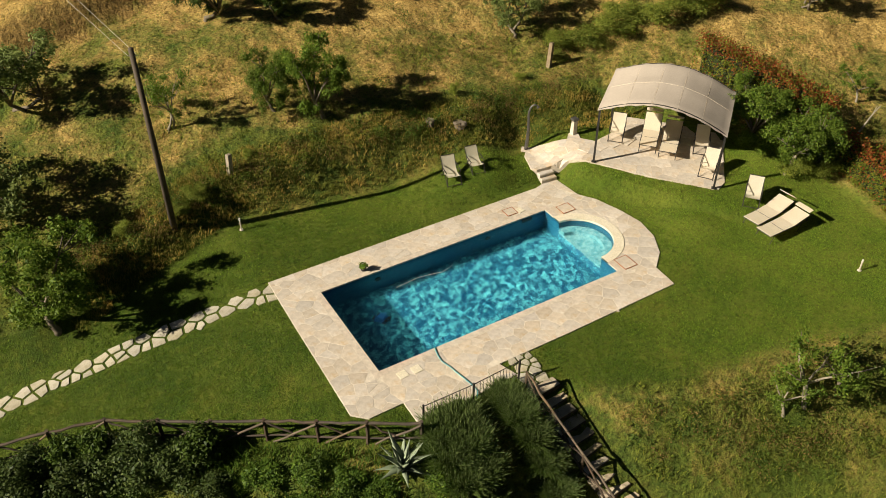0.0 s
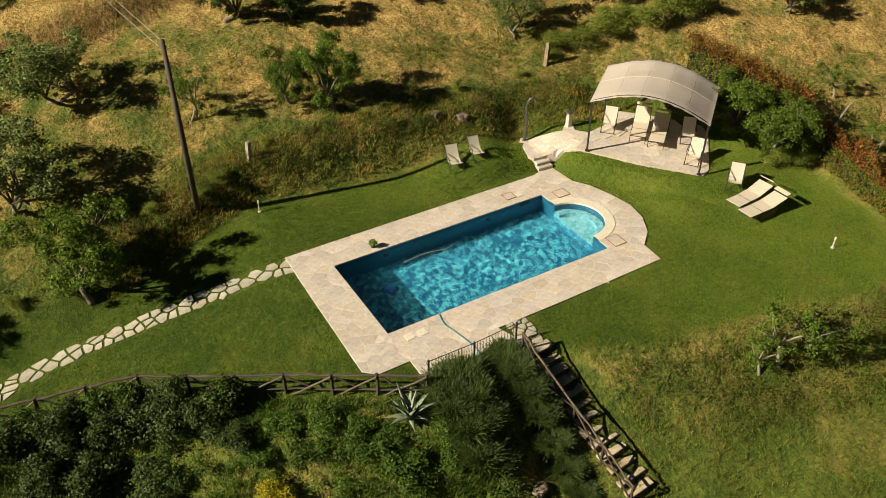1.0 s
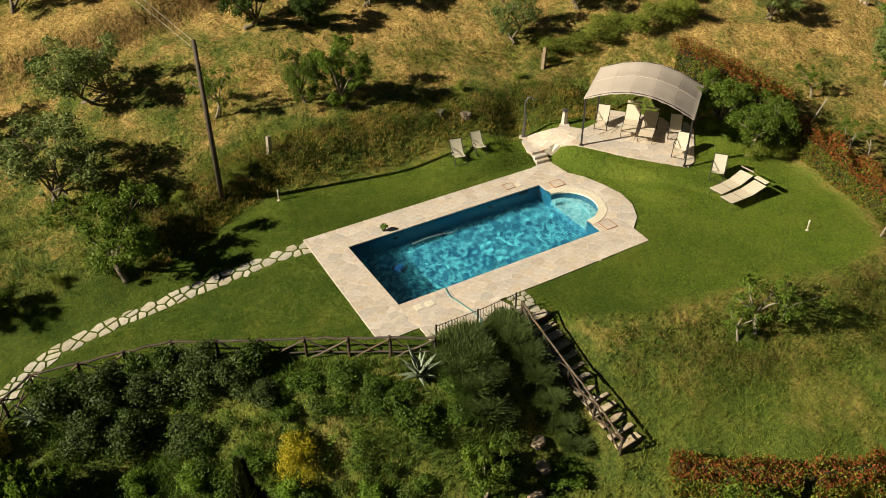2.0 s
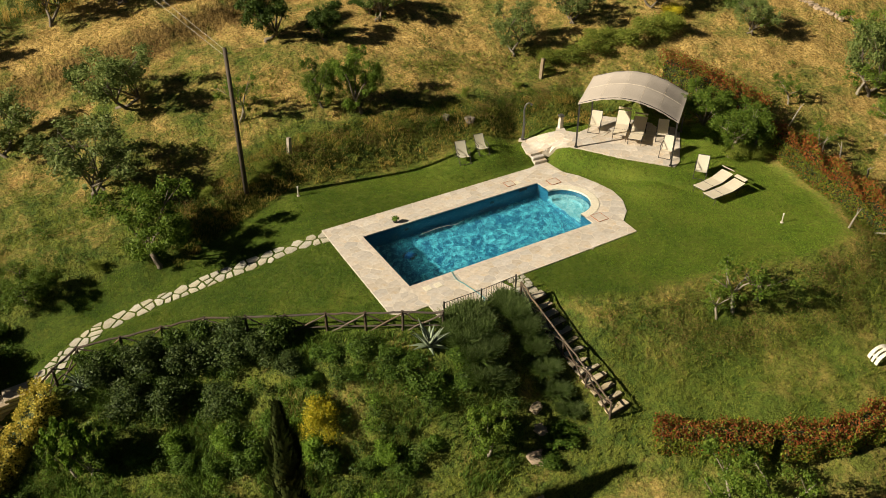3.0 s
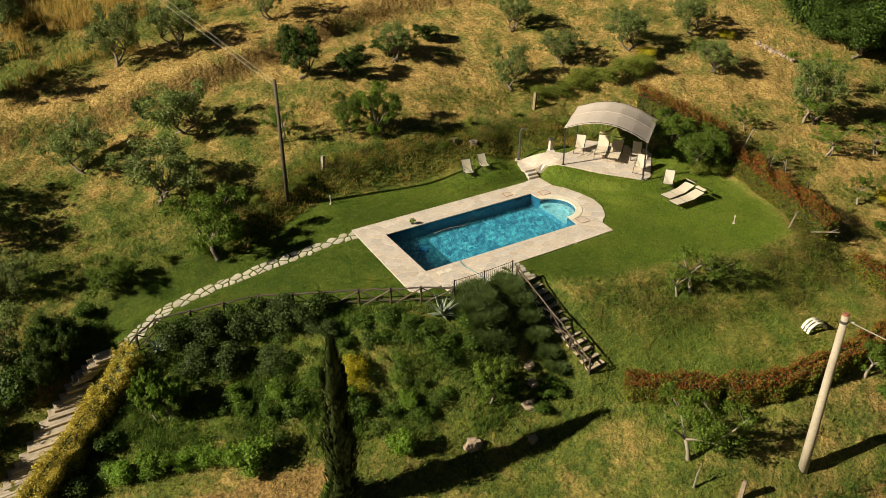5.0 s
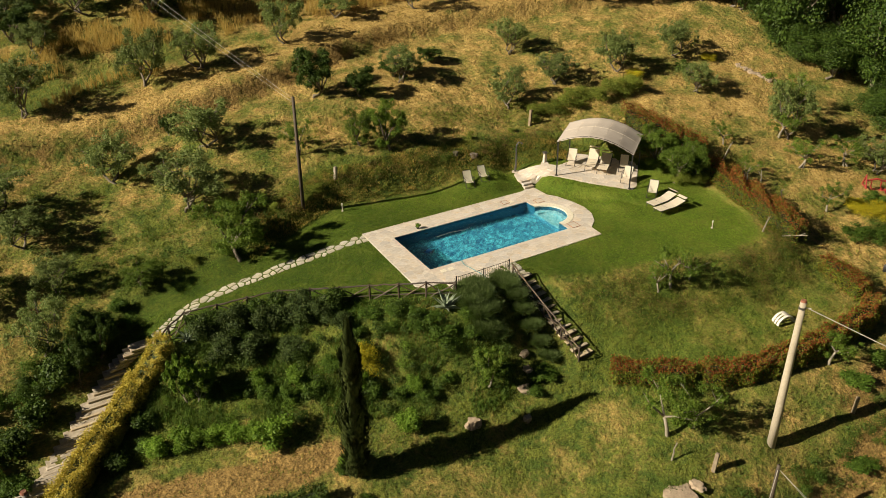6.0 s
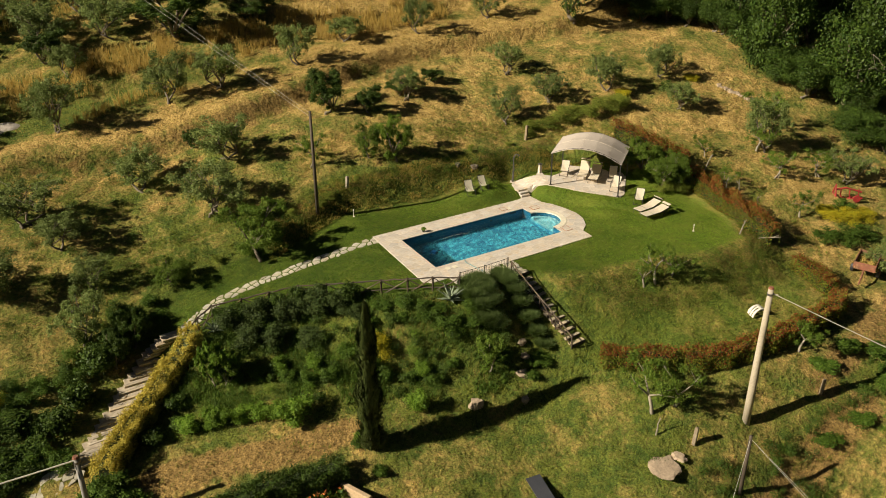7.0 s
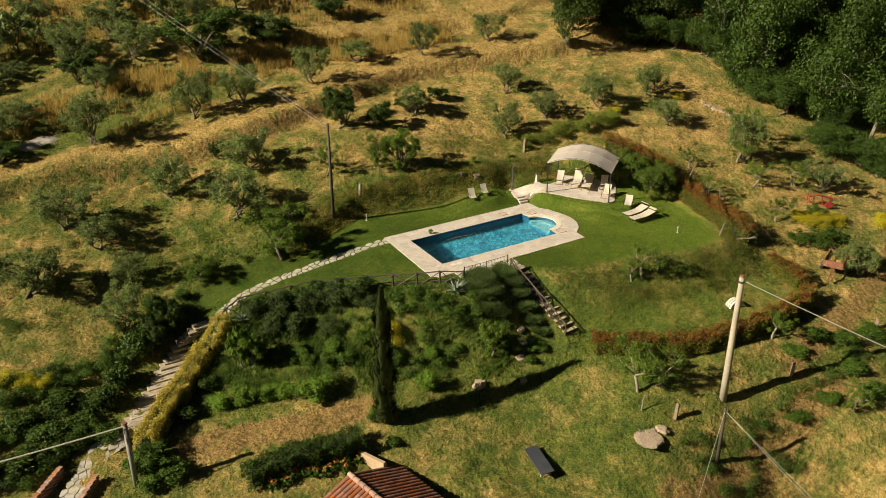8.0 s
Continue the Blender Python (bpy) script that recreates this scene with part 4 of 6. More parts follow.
# ---- gazebo ----
def build_gazebo():
    """Posts stand on the slab; the cloth arches across the front."""
    f, d = Vector((0.658, -0.753)), Vector((0.775, 0.632))
    width, depth = 4.36, 3.3
    o = Vector((11.36, 4.66))
    g = thing("gazebo", "garden gazebo with an arched beige cloth canopy on dark metal posts", "gazebo")
    slab = tagged(part("slab", Build(), M_stone), "paved terrace slab under the gazebo", "paving", kind="structure")

    def spot(u, w):
        p = o + f * (u * width) + d * (w * depth)
        return p.x, p.y

    def eave(u):
        return 3.04 - 0.28 * u

    for u in (0, 1):
        for w in (0.0, 1.0):
            x, y = spot(u, w)
            z0 = float(floor_z(x, y))
            post = part("post", Build().box((0.07, 0.07, eave(u) - z0), pose(x, y, z0, 0, 0, 41)), M_iron, g)
            part("foot_plate", Build().box((0.16, 0.16, 0.012), pose(x, y, z0 + 0.002, 0, 0, 41)), M_iron, post)
    rise = 0.62

    def arch(u):
        return eave(u) + rise * math.sin(math.pi * min(1, max(0, u))) ** 0.9

    for w in (0.0, 0.5, 1.0):
        part("arch", Build().tube([(*spot(k / 14, w), arch(k / 14) - 0.02) for k in range(15)], 0.024, 6), M_iron, g)
    for u in (0.0, 0.22, 0.5, 0.78, 1.0):
        part("purlin", Build().tube([(*spot(u, 0), arch(u) - 0.09), (*spot(u, 1), arch(u) - 0.09)], 0.02, 6), M_iron, g)
    c, nu, nw = Build(), 40, 16
    for s in (0, 1):
        pts = []
        for i in range(nu + 1):
            for j in range(nw + 1):
                u, w = -0.015 + 1.03 * i / nu, -0.03 + 1.06 * j / nw
                sag = 0.03 * abs(math.sin(math.pi * 2 * min(1, max(0, w)))) + 0.012 * math.sin(math.pi * 5 * u) ** 2
                frill = 0.03 * math.sin(60 * u) if j in (0, nw) else 0.0
                pts.append((*spot(u, w + frill * 0.3), arch(u) + 0.02 - sag - 0.012 * s - (0.05 if j in (0, nw) else 0)))
        k = nw + 1
        fs = [(i * k + j, (i + 1) * k + j, (i + 1) * k + j + 1, i * k + j + 1) for i in range(nu) for j in range(nw)]
        c.add(pts, fs if s else [q[::-1] for q in fs])
    part("canopy", c, M_canopy, g, "beige cloth canopy", smooth=True)
    for u in (0.2, 0.4, 0.6, 0.8):
        part("seam", Build().tube([(*spot(u, -0.03 + 1.06 * j / 12), arch(u) + 0.022 - 0.03 * abs(math.sin(math.pi * 2 * j / 12))) for j in range(13)], 0.0035, 5), M_sling, g)
    part("ridge_seam", Build().tube([(*spot(k / 24, 0.5), arch(k / 24) + 0.012 - 0.012 * math.sin(math.pi * 5 * k / 24) ** 2) for k in range(25)], 0.016, 5), M_sling, g)
    # slab
    out = SLAB
    bm = bmesh.new()
    vs = [bm.verts.new((*p, floor_z(*p) - 0.012)) for p in out]
    bmesh.ops.triangle_fill(bm, edges=[bm.edges.new((p, q)) for p, q in closed(vs)], use_beauty=True)
    bmesh.ops.subdivide_edges(bm, edges=list(bm.edges), cuts=5, use_grid_fill=True)
    bmesh.ops.subdivide_edges(bm, edges=[e for e in bm.edges if e.verts[0].co.x < 11.5 and e.calc_length() > 0.15], cuts=2)
    bmesh.ops.triangulate(bm, faces=list(bm.faces))
    for v in bm.verts:
        v.co.z = float(floor_z(v.co.x, v.co.y)) - 0.013
    got = bmesh.ops.extrude_face_region(bm, geom=list(bm.faces))
    for v in (q for q in got["geom"] if isinstance(q, bmesh.types.BMVert)):
        v.co.z -= 0.3
    bmesh.ops.recalc_face_normals(bm, faces=list(bm.faces))
    bm.to_mesh(slab.data)
    bm.free()
    for k in range(2):
        part("step", Build().box((0.66 - 0.02 * k, 0.24, 0.30), pose(9.98, 5.53 + 0.17 * k, 0.145 + 0.13 * k - 0.30, 0, 0, -4)), M_stone, slab, "flat stone step")
    rng = random.Random(9)
    seeds = scatter(rng, lambda x, y: float(outside(np.array(x), np.array(y), out)) < -0.03, (9, 1, 17.2, 7.2), 0.36)
    for poly in cells(seeds, 0.75, 0.02, closed(out)):
        q = [sum(v) / len(poly) for v in zip(*poly)]
        z = float(floor_z(*q))
        gx, gy = (float(floor_z(q[0] + 0.1, q[1])) - z) / 0.1, (float(floor_z(q[0], q[1] + 0.1)) - z) / 0.1
        b = Build().prism([(p[0] - q[0], p[1] - q[1]) for p in poly], -0.05, -0.0105, bevel=0.001)
        b.v = [(x, y, w + x * gx + y * gy) for x, y, w in b.v]
        s = part("flagstone", b, M_stone, slab)
        s.location = (*q, z)


build_paving()
build_path("stepping_stone_path", PATH_LINE, 0.36, 0.34, 0.08, "irregular flagstones laid in the lawn as a footpath", lift=0.010)
build_trees()
build_dead_tree(39.8, -0.6, 6.4, 30, 4)
build_dead_tree(40.4, 3.0, 5.0, 200, 9)
build_gazebo()


# ---- loungers and chairs ----
def build_lounger(angle, label, hood=38):
    """A sun lounger along +x, its head at x = 1.9, the back raised by an angle."""
    g = thing("sun_lounger", label, "lounger")
    w, z, hinge = 0.62, 0.33, 1.18
    frame_ = Build()
    for s in (-1, 1):
        frame_.tube([(0, s * w / 2, z), (1.86, s * w / 2, z)], 0.017, 6)
    for x in (0.0, 0.65, hinge, 1.86):
        frame_.tube([(x, -w / 2, z), (x, w / 2, z)], 0.015, 6)
    part("frame", frame_, M_iron, g)
    for x in (0.14, 1.5):
        for s in (-1, 1):
            part("leg", Build().tube([(x + 0.06, s * w / 2, z), (x - 0.08, s * w / 2, 0.0)], 0.015, 6), M_iron, g)
    seat = Build()
    pts = [(0.0 + hinge * k / 6, s * (w / 2 - 0.004), z + 0.03 - 0.02 * math.sin(math.pi * k / 6)) for k in range(7) for s in (-1, 1)]
    low = [(x, y, q - 0.022) for x, y, q in pts]
    n = len(pts)
    f = [(2 * k, 2 * k + 2, 2 * k + 3, 2 * k + 1) for k in range(6)]
    seat.add(pts + low, f + [tuple(i + n for i in q[::-1]) for q in f] + [(2 * k + n, 2 * k + 2 + n, 2 * k + 2, 2 * k) for k in range(6)] + [(2 * k + 1, 2 * k + 3, 2 * k + 3 + n, 2 * k + 1 + n) for k in range(6)] + [(0, 1, n + 1, n), (n - 1, n - 2, 2 * n - 2, 2 * n - 1)])
    part("seat", seat, M_sling, g, "cream sling cloth")
    m = pose(hinge, 0, z, 0, -angle, 0)
    back = part("backrest", Build().box((0.72, w - 0.01, 0.026), m @ pose(0.37, 0, 0.006)), M_sling, g, "cream sling cloth")
    part("rail", Build().tube([m @ Vector((0, -w / 2, 0)), m @ Vector((0.74, -w / 2, 0)), m @ Vector((0.74, w / 2, 0)), m @ Vector((0, w / 2, 0))], 0.015, 6), M_iron, back)
    part("hood", Build().box((0.2, w, 0.02), m @ pose(0.80, 0, 0.13, 0, hood, 0)), M_sling, g, "small folded sunshade")
    part("prop", Build().tube([m @ Vector((0.45, 0, 0)), (hinge + 0.5 * math.cos(radians(angle)), 0, 0.31)], 0.012, 6), M_iron, g)
    return g


def build_deck_chair(label):
    """A folding sling chair that faces +x."""
    g = thing("folding_chair", label, "chair")
    w = 0.54
    curve = ((-0.55, 0.90), (-0.44, 0.72), (-0.34, 0.56), (-0.24, 0.42), (-0.12, 0.325), (0.02, 0.295), (0.16, 0.325), (0.30, 0.385))
    cloth, n = Build(), len(curve)
    cloth.add([(x, -w / 2 + w * j / 4, z - 0.012 * math.sin(math.pi * j / 4)) for x, z in curve for j in range(5)], [(5 * i + j, 5 * i + j + 1, 5 * i + j + 6, 5 * i + j + 5) for i in range(n - 1) for j in range(4)])
    part("sling", cloth, M_sling, g, "cream sling cloth", smooth=True)
    part("top_bar", Build().tube([(-0.55, -w / 2, 0.90), (-0.55, w / 2, 0.90)], 0.014, 6), M_iron, g)
    for s in (-1, 1):
        y = s * (w / 2 + 0.012)
        part("side_frame", Build().tube([(0.36, y, 0.0), (0.30, y, 0.39), (-0.17, y, 0.29), (-0.53, y, 0.86)], 0.013, 6), M_iron, g)
        part("back_leg", Build().tube([(0.02, y, 0.56), (-0.55, y, 0.0)], 0.013, 6), M_iron, g)
        part("front_leg", Build().tube([(0.20, y * 1.06, 0.55), (0.10, y * 1.06, 0.3), (0.42, y * 1.06, 0.0)], 0.013, 6), M_iron, g)
        part("armrest", Build().tube([(-0.34, y * 1.06, 0.62), (-0.05, y * 1.1, 0.58), (0.24, y * 1.06, 0.56)], 0.018, 6), M_iron, g)
    for x in (0.36, -0.55):
        part("foot_bar", Build().tube([(x, -w / 2, 0.014), (x, w / 2, 0.014)], 0.013, 6), M_iron, g)
    return g


def build_seats():
    flat = build_lounger(16, "cream sling sun lounger on the lawn, back slightly raised", 56)
    flat.matrix_basis = at(14.03, -0.62, 0, 5)
    near = build_lounger(14, "cream sling sun lounger on the lawn, sunshade folded back", 4)
    near.matrix_basis = at(14.0, -1.24, 0, 1)
    high = build_lounger(40, "cream sling sun lounger under the gazebo, back raised")
    high.matrix_basis = pose(13.45, 4.12, floor_z(13.5, 4.2) + 0.004, 0, 0, 42)
    low = build_lounger(30, "cream sling sun lounger under the gazebo, half in shade")
    low.matrix_basis = pose(13.85, 3.48, floor_z(13.9, 3.5) + 0.004, 0, 0, 40)
    for ob in (flat, near, high, low):
        tagged(ob, group="loungers")
    chair = build_deck_chair("cream sling folding chair on the lawn")
    chair.matrix_basis = at(6.50, 6.75, 0, -102, 0.92)
    tagged(chair, group="folding chairs")
    copy_thing(chair, at(7.45, 6.65, 0, -98, 0.92))
    tagged(copy_thing(chair, at(14.95, 0.22, 0, 218)), "cream sling folding chair beside two sun loungers")
    for x, y, a in ((13.12, 5.50, 222), (15.45, 3.35, 225), (14.62, 2.12, 214)):
        tagged(copy_thing(chair, pose(x, y, floor_z(x, y) + 0.004, 0, 0, a)), "cream sling folding chair under the gazebo")


# ---- pool side ----
def build_poolside():
    sh = thing("outdoor_shower", "curved grey metal outdoor shower on a small base", "shower", at(10.12, 7.2, 0.06, -40))
    part("column", Build().tube([(0.05 * math.sin(k / 3), 0, 1.9 * k / 10) for k in range(9)] + [(0.06, 0, 1.75), (0.14, 0, 1.9), (0.25, 0, 1.95), (0.33, 0, 1.9)], [0.075 - 0.004 * k for k in range(9)] + [0.04, 0.035, 0.03, 0.025], 10), M_steel, sh, smooth=True)
    part("head", Build().tube([(0.33, 0, 1.92), (0.37, 0, 1.84)], [0.03, 0.07], 12), M_steel, sh)
    part("base", Build().box((0.34, 0.34, 0.05), pose(0, 0, -0.04)), M_coping, sh)
    part("tap", Build().tube([(0.05, 0, 0.9), (0.16, 0, 0.9)], 0.018, 8), M_steel, sh)
    for k, (x, y, h, label) in enumerate(((11.93, 6.62, 0.62, "squat stone bollard lamp beside the paved way"), (-1.0, 8.45, 0.5, "slim pale garden lamp at the lawn's edge"), (15.5, -4.02, 0.45, "slim pale garden lamp on the lawn"))):
        b = thing("bollard_lamp", label, "lamp", at(x, y, 0.0), "bollard lamps")
        s = 0.20 if k == 0 else 0.07
        if k == 0:
            part("post", Build().box((s, s, h), taper=0.8), M_coping, b)
            part("cap", Build().box((0.24, 0.24, 0.09), pose(0, 0, h)), M_steel, b)
        else:
            part("post", Build().tube([(0, 0, -0.02), (0, 0, h - 0.1)], 0.025, 10), M_coping, b)
            part("cap", Build().tube([(0, 0, h - 0.1), (0, 0, h)], [0.034, 0.030], 10), M_white, b)
            part("spike_plate", Build().tube([(0, 0, 0.0), (0, 0, 0.02)], 0.07, 12), M_mortar, b)
    for x, y, sx, sy in ((9.43, 3.70, 0.52, 0.47), (9.25, 0.21, 0.50, 0.58), (7.6, 4.55, 0.42, 0.40)):
        h = thing("pool_hatch", "square stone access hatch with a rusty edge set in the paving", "hatch", pose(x, y, 0.012), "hatches")
        e = Build()
        for a, b, c, d in ((-sx / 2, -sy / 2, sx / 2, -sy / 2), (sx / 2, -sy / 2, sx / 2, sy / 2), (sx / 2, sy / 2, -sx / 2, sy / 2), (-sx / 2, sy / 2, -sx / 2, -sy / 2)):
            e.tube([(a, b, 0.003), (c, d, 0.003)], 0.014, 5)
        part("frame", e, M_hatch, h)
        part("lid", Build().prism([(-sx / 2, -sy / 2), (sx / 2, -sy / 2), (sx / 2, sy / 2), (-sx / 2, sy / 2)], -0.01, 0.008, bevel=0.004), M_stone, h)
    hose = Build().tube([(1.84, 0.1, -0.15), (1.83, 0.0, 0.03), (1.75, -0.33, 0.02), (1.72, -0.6, 0.03), (1.81, -0.9, 0.03), (1.86, -1.2, 0.03), (1.92, -1.48, 0.03), (1.97, -1.75, 0.03), (1.99, -2.1, 0.03), (1.8, -2.35, 0.03)], 0.012, 6)
    tagged(part("garden_hose", hose, M_hose, smooth=True), "thin teal hose lying over the paving into the pool", "hose")
    float_hose = Build().tube([(2.23, 3.13, WATER), (2.53, 3.15, WATER), (3.06, 3.20, WATER), (3.46, 3.14, WATER), (3.91, 3.04, WATER), (4.4, 3.2, WATER - 0.03)], 0.008, 6)
    tagged(part("pool_hose", float_hose, M_white, smooth=True), "thin pale suction hose floating on the water", "hose")
    rob = thing("pool_cleaner", "blue pool cleaning robot on the pool floor", "pool robot", pose(1.45, 2.72, -1.245, 0, 0, 30))
    part("body", Build().box((0.38, 0.34, 0.22), taper=0.75), surface("robot_blue", (0.02, 0.14, 0.42), (0.03, 0.18, 0.5), 3, 30, 0.4, 0.0), rob)
    for s in (-1, 1):
        part("track", Build().box((0.40, 0.06, 0.13), pose(0, s * 0.2, 0)), M_black, rob)
    pot = thing("potted_plant", "small potted plant at the pool's rim", "plant", pose(1.63, 4.28, 0.012))
    part("pot", Build().tube([(0, 0, 0), (0, 0, 0.12)], [0.06, 0.09], 12), M_black, pot)
    part("leaves", quads("leaves", leaf_cloud(np.random.default_rng(2), [(0, 0, 0.2)], [0.13], 70, 0.06), L_bright), L_bright, pot)


# ---- fences, railing and steps ----
FENCE = [(-0.22, -2.85), (-1.42, -2.12), (-2.46, -1.28), (-3.57, -0.36), (-4.77, 0.53), (-5.93, 1.48), (-7.16, 2.48), (-8.62, 3.1), (-10.02, 3.6), (-11.5, 4.15), (-12.45, 3.6), (-12.96, 3.2)]


def crooked(a, b, rng, r, bend=0.03, n=4):
    """A rough log between two points."""
    a, b = Vector(a), Vector(b)
    pts = [a.lerp(b, k / n) + Vector((rng.uniform(-bend, bend), rng.uniform(-bend, bend), rng.uniform(-bend, bend))) * (0 < k < n) for k in range(n + 1)]
    return Build().tube(pts, [r * rng.uniform(0.85, 1.1) for _ in pts], 7)


def build_fence():
    rng = random.Random(21)
    fence = thing("rustic_fence", "rustic fence of dark weathered chestnut logs with diagonal braces", "fence")
    foot = [Vector((x, y, float(land(x, y)))) for x, y in FENCE]
    h = Vector((0, 0, 0.80))
    for p in foot:
        part("post", crooked(p - h * 0.3, p + h * 1.05, rng, 0.055, 0.012), M_log, fence)
    for p, q in zip(foot, foot[1:]):
        part("top_rail", crooked(p + h * 0.97, q + h * 0.97, rng, 0.042), M_log, fence)
        part("bottom_rail", crooked(p + h * 0.25, q + h * 0.25, rng, 0.032), M_log, fence)
        part("brace", crooked(q + h * 0.95, p.lerp(q, 0.42) + h * 0.3, rng, 0.028), M_log, fence)
        out = Vector((q.y - p.y, -(q.x - p.x), 0)).normalized() * -0.10
        if out.y > 0:
            out = -out
        part("strut", crooked(p + h * 0.95 + out * 0.6, p.lerp(q, 0.85) + h * 0.08 + out, rng, 0.03), M_strut, fence, "pale brown strut")


def build_railing():
    g = thing("iron_railing", "low wrought-iron railing with thin bars at the paving's edge", "railing")
    line = [(0.13, -2.34), (1.68, -2.36), (3.24, -2.28)]
    for x, y in line:
        part("post", Build().box((0.045, 0.045, 0.82), pose(x, y, -0.06)), M_iron, g)
    for (x1, y1), (x2, y2) in zip(line, line[1:]):
        for z in (0.70, 0.08):
            part("rail", Build().tube([(x1, y1, z), (x2, y2, z)], 0.013, 6), M_iron, g)
        for k in range(1, 14):
            t = k / 14
            part("bar", Build().tube([(x1 + (x2 - x1) * t, y1 + (y2 - y1) * t, 0.08), (x1 + (x2 - x1) * t, y1 + (y2 - y1) * t, 0.70)], 0.007, 5, False), M_iron, g)


def stair_line(t):
    return float(stair_x(np.array(t))), -2.75 - 4.7 * t


def build_garden_steps():
    rng = random.Random(31)
    st = thing("timber_steps", "garden steps of pale weathered timbers with a rustic log handrail", "stairs")
    n = 13
    for k in range(n):
        x, y = stair_line((k + 0.4) / n)
        z = float(land(x, y))
        m = pose(x, y, z, 0, 0, 7 + rng.uniform(-2, 2))
        tread = part("tread", Build().box((0.98 + rng.uniform(-0.05, 0.05), 0.32, 0.09), m @ pose(0, 0, -0.03)), M_pale_plank, st)
        part("riser", Build().box((0.98, 0.05, 0.16), m @ pose(0, -0.15, -0.13)), M_log, tread)
    tops = []
    for k in range(5):
        x, y = stair_line(k / 4)
        z = float(land(x, y + 0.01))
        x -= 0.50
        part("post", crooked((x, y, z - 0.2), (x, y, z + 0.74), rng, 0.042, 0.01), M_log, st)
        tops.append(Vector((x, y, z)))
    for p, q in zip(tops, tops[1:]):
        part("handrail", crooked(p + Vector((0, 0, 0.72)), q + Vector((0, 0, 0.72)), rng, 0.036, 0.025), M_strut, st)
        part("brace", crooked(p + Vector((0, 0, 0.1)), q + Vector((0, 0, 0.64)), rng, 0.03), M_log, st)
        part("brace", crooked(p + Vector((0, 0, 0.64)), q + Vector((0, 0, 0.1)), rng, 0.03), M_log, st)
    build_path("entrance_stones", [(3.75, -1.7), (3.7, -2.1), (3.6, -2.65)], 0.36, 0.27, 0.06, "small flagstones in grass at the head of the steps", 0.4, 14, 0.02, 4.4)


def build_plank_steps():
    """The wide flight of pale planks down the western slope, with paving at its foot."""
    rng = random.Random(41)
    st = thing("plank_steps", "wide flight of pale weathered plank steps down the slope", "stairs")
    line = [Vector(p) for p in ((-13.5, 4.5), (-14.6, 4.5), (-16.0, 3.25), (-17.4, 1.45), (-18.5, 0.1), (-19.5, -0.85))]
    n = 22
    for k in range(n):
        t = k / (n - 1) * (len(line) - 1.001)
        p = line[int(t)].lerp(line[int(t) + 1], t % 1)
        z = float(land(p.x, p.y))
        m = pose(p.x, p.y, z, 0, 0, 4 + rng.uniform(-4, 4))
        step = part("tread", Build().box((1.62 + rng.uniform(-0.1, 0.1), 0.52, 0.14), m @ pose(0.02, 0.14, -0.05)), M_gravel, st, "trodden gravel tread")
        part("plank", Build().box((1.72 + rng.uniform(-0.15, 0.15), 0.26, 0.13), m @ pose(rng.uniform(-0.06, 0.06), -0.14, -0.05, rng.uniform(-4, 4), 0, rng.uniform(-2, 2))), M_pale_plank, step, "pale weathered plank")
    build_path("slab_path", [(-19.9, -1.0), (-20.9, -1.4), (-21.5, -2.1), (-22.1, -2.8), (-22.8, -3.6), (-23.8, -4.8)], 0.62, 0.34, 0.035, "grey stone slabs laid as a path at the foot of the steps", 0.7, 24, 0.07, -19.2)
    brick = Build().box((0.25, 0.26, 0.075)).mesh("brick", M_brick)
    for ends in (((-22.95, -1.95), (-24.6, -3.35)), ((-21.55, -3.25), (-22.9, -4.7))):
        b = thing("brick_wall", "low red brick garden wall beside the path", "wall", None, "low brick walls")
        p, q = Vector(ends[0]), Vector(ends[1])
        a = math.degrees(math.atan2(q.y - p.y, q.x - p.x))
        rows = int((q - p).length / 0.26)
        for k in range(rows):
            for c in range(7):
                o = p.lerp(q, (k + 0.5 * (c % 2)) / rows)
                ob = part("brick", brick, M_brick, b)
                ob.matrix_basis = pose(o.x, o.y, float(land(o.x, o.y)) - 0.08 + 0.082 * c, 0, 0, a + rng.uniform(-2, 2))


# ---- poles ----
def sagging(a, b, sag, n=14):
    a, b = Vector(a), Vector(b)
    return [a.lerp(b, k / n) - Vector((0, 0, sag * 4 * (k / n) * (1 - k / n))) for k in range(n + 1)]


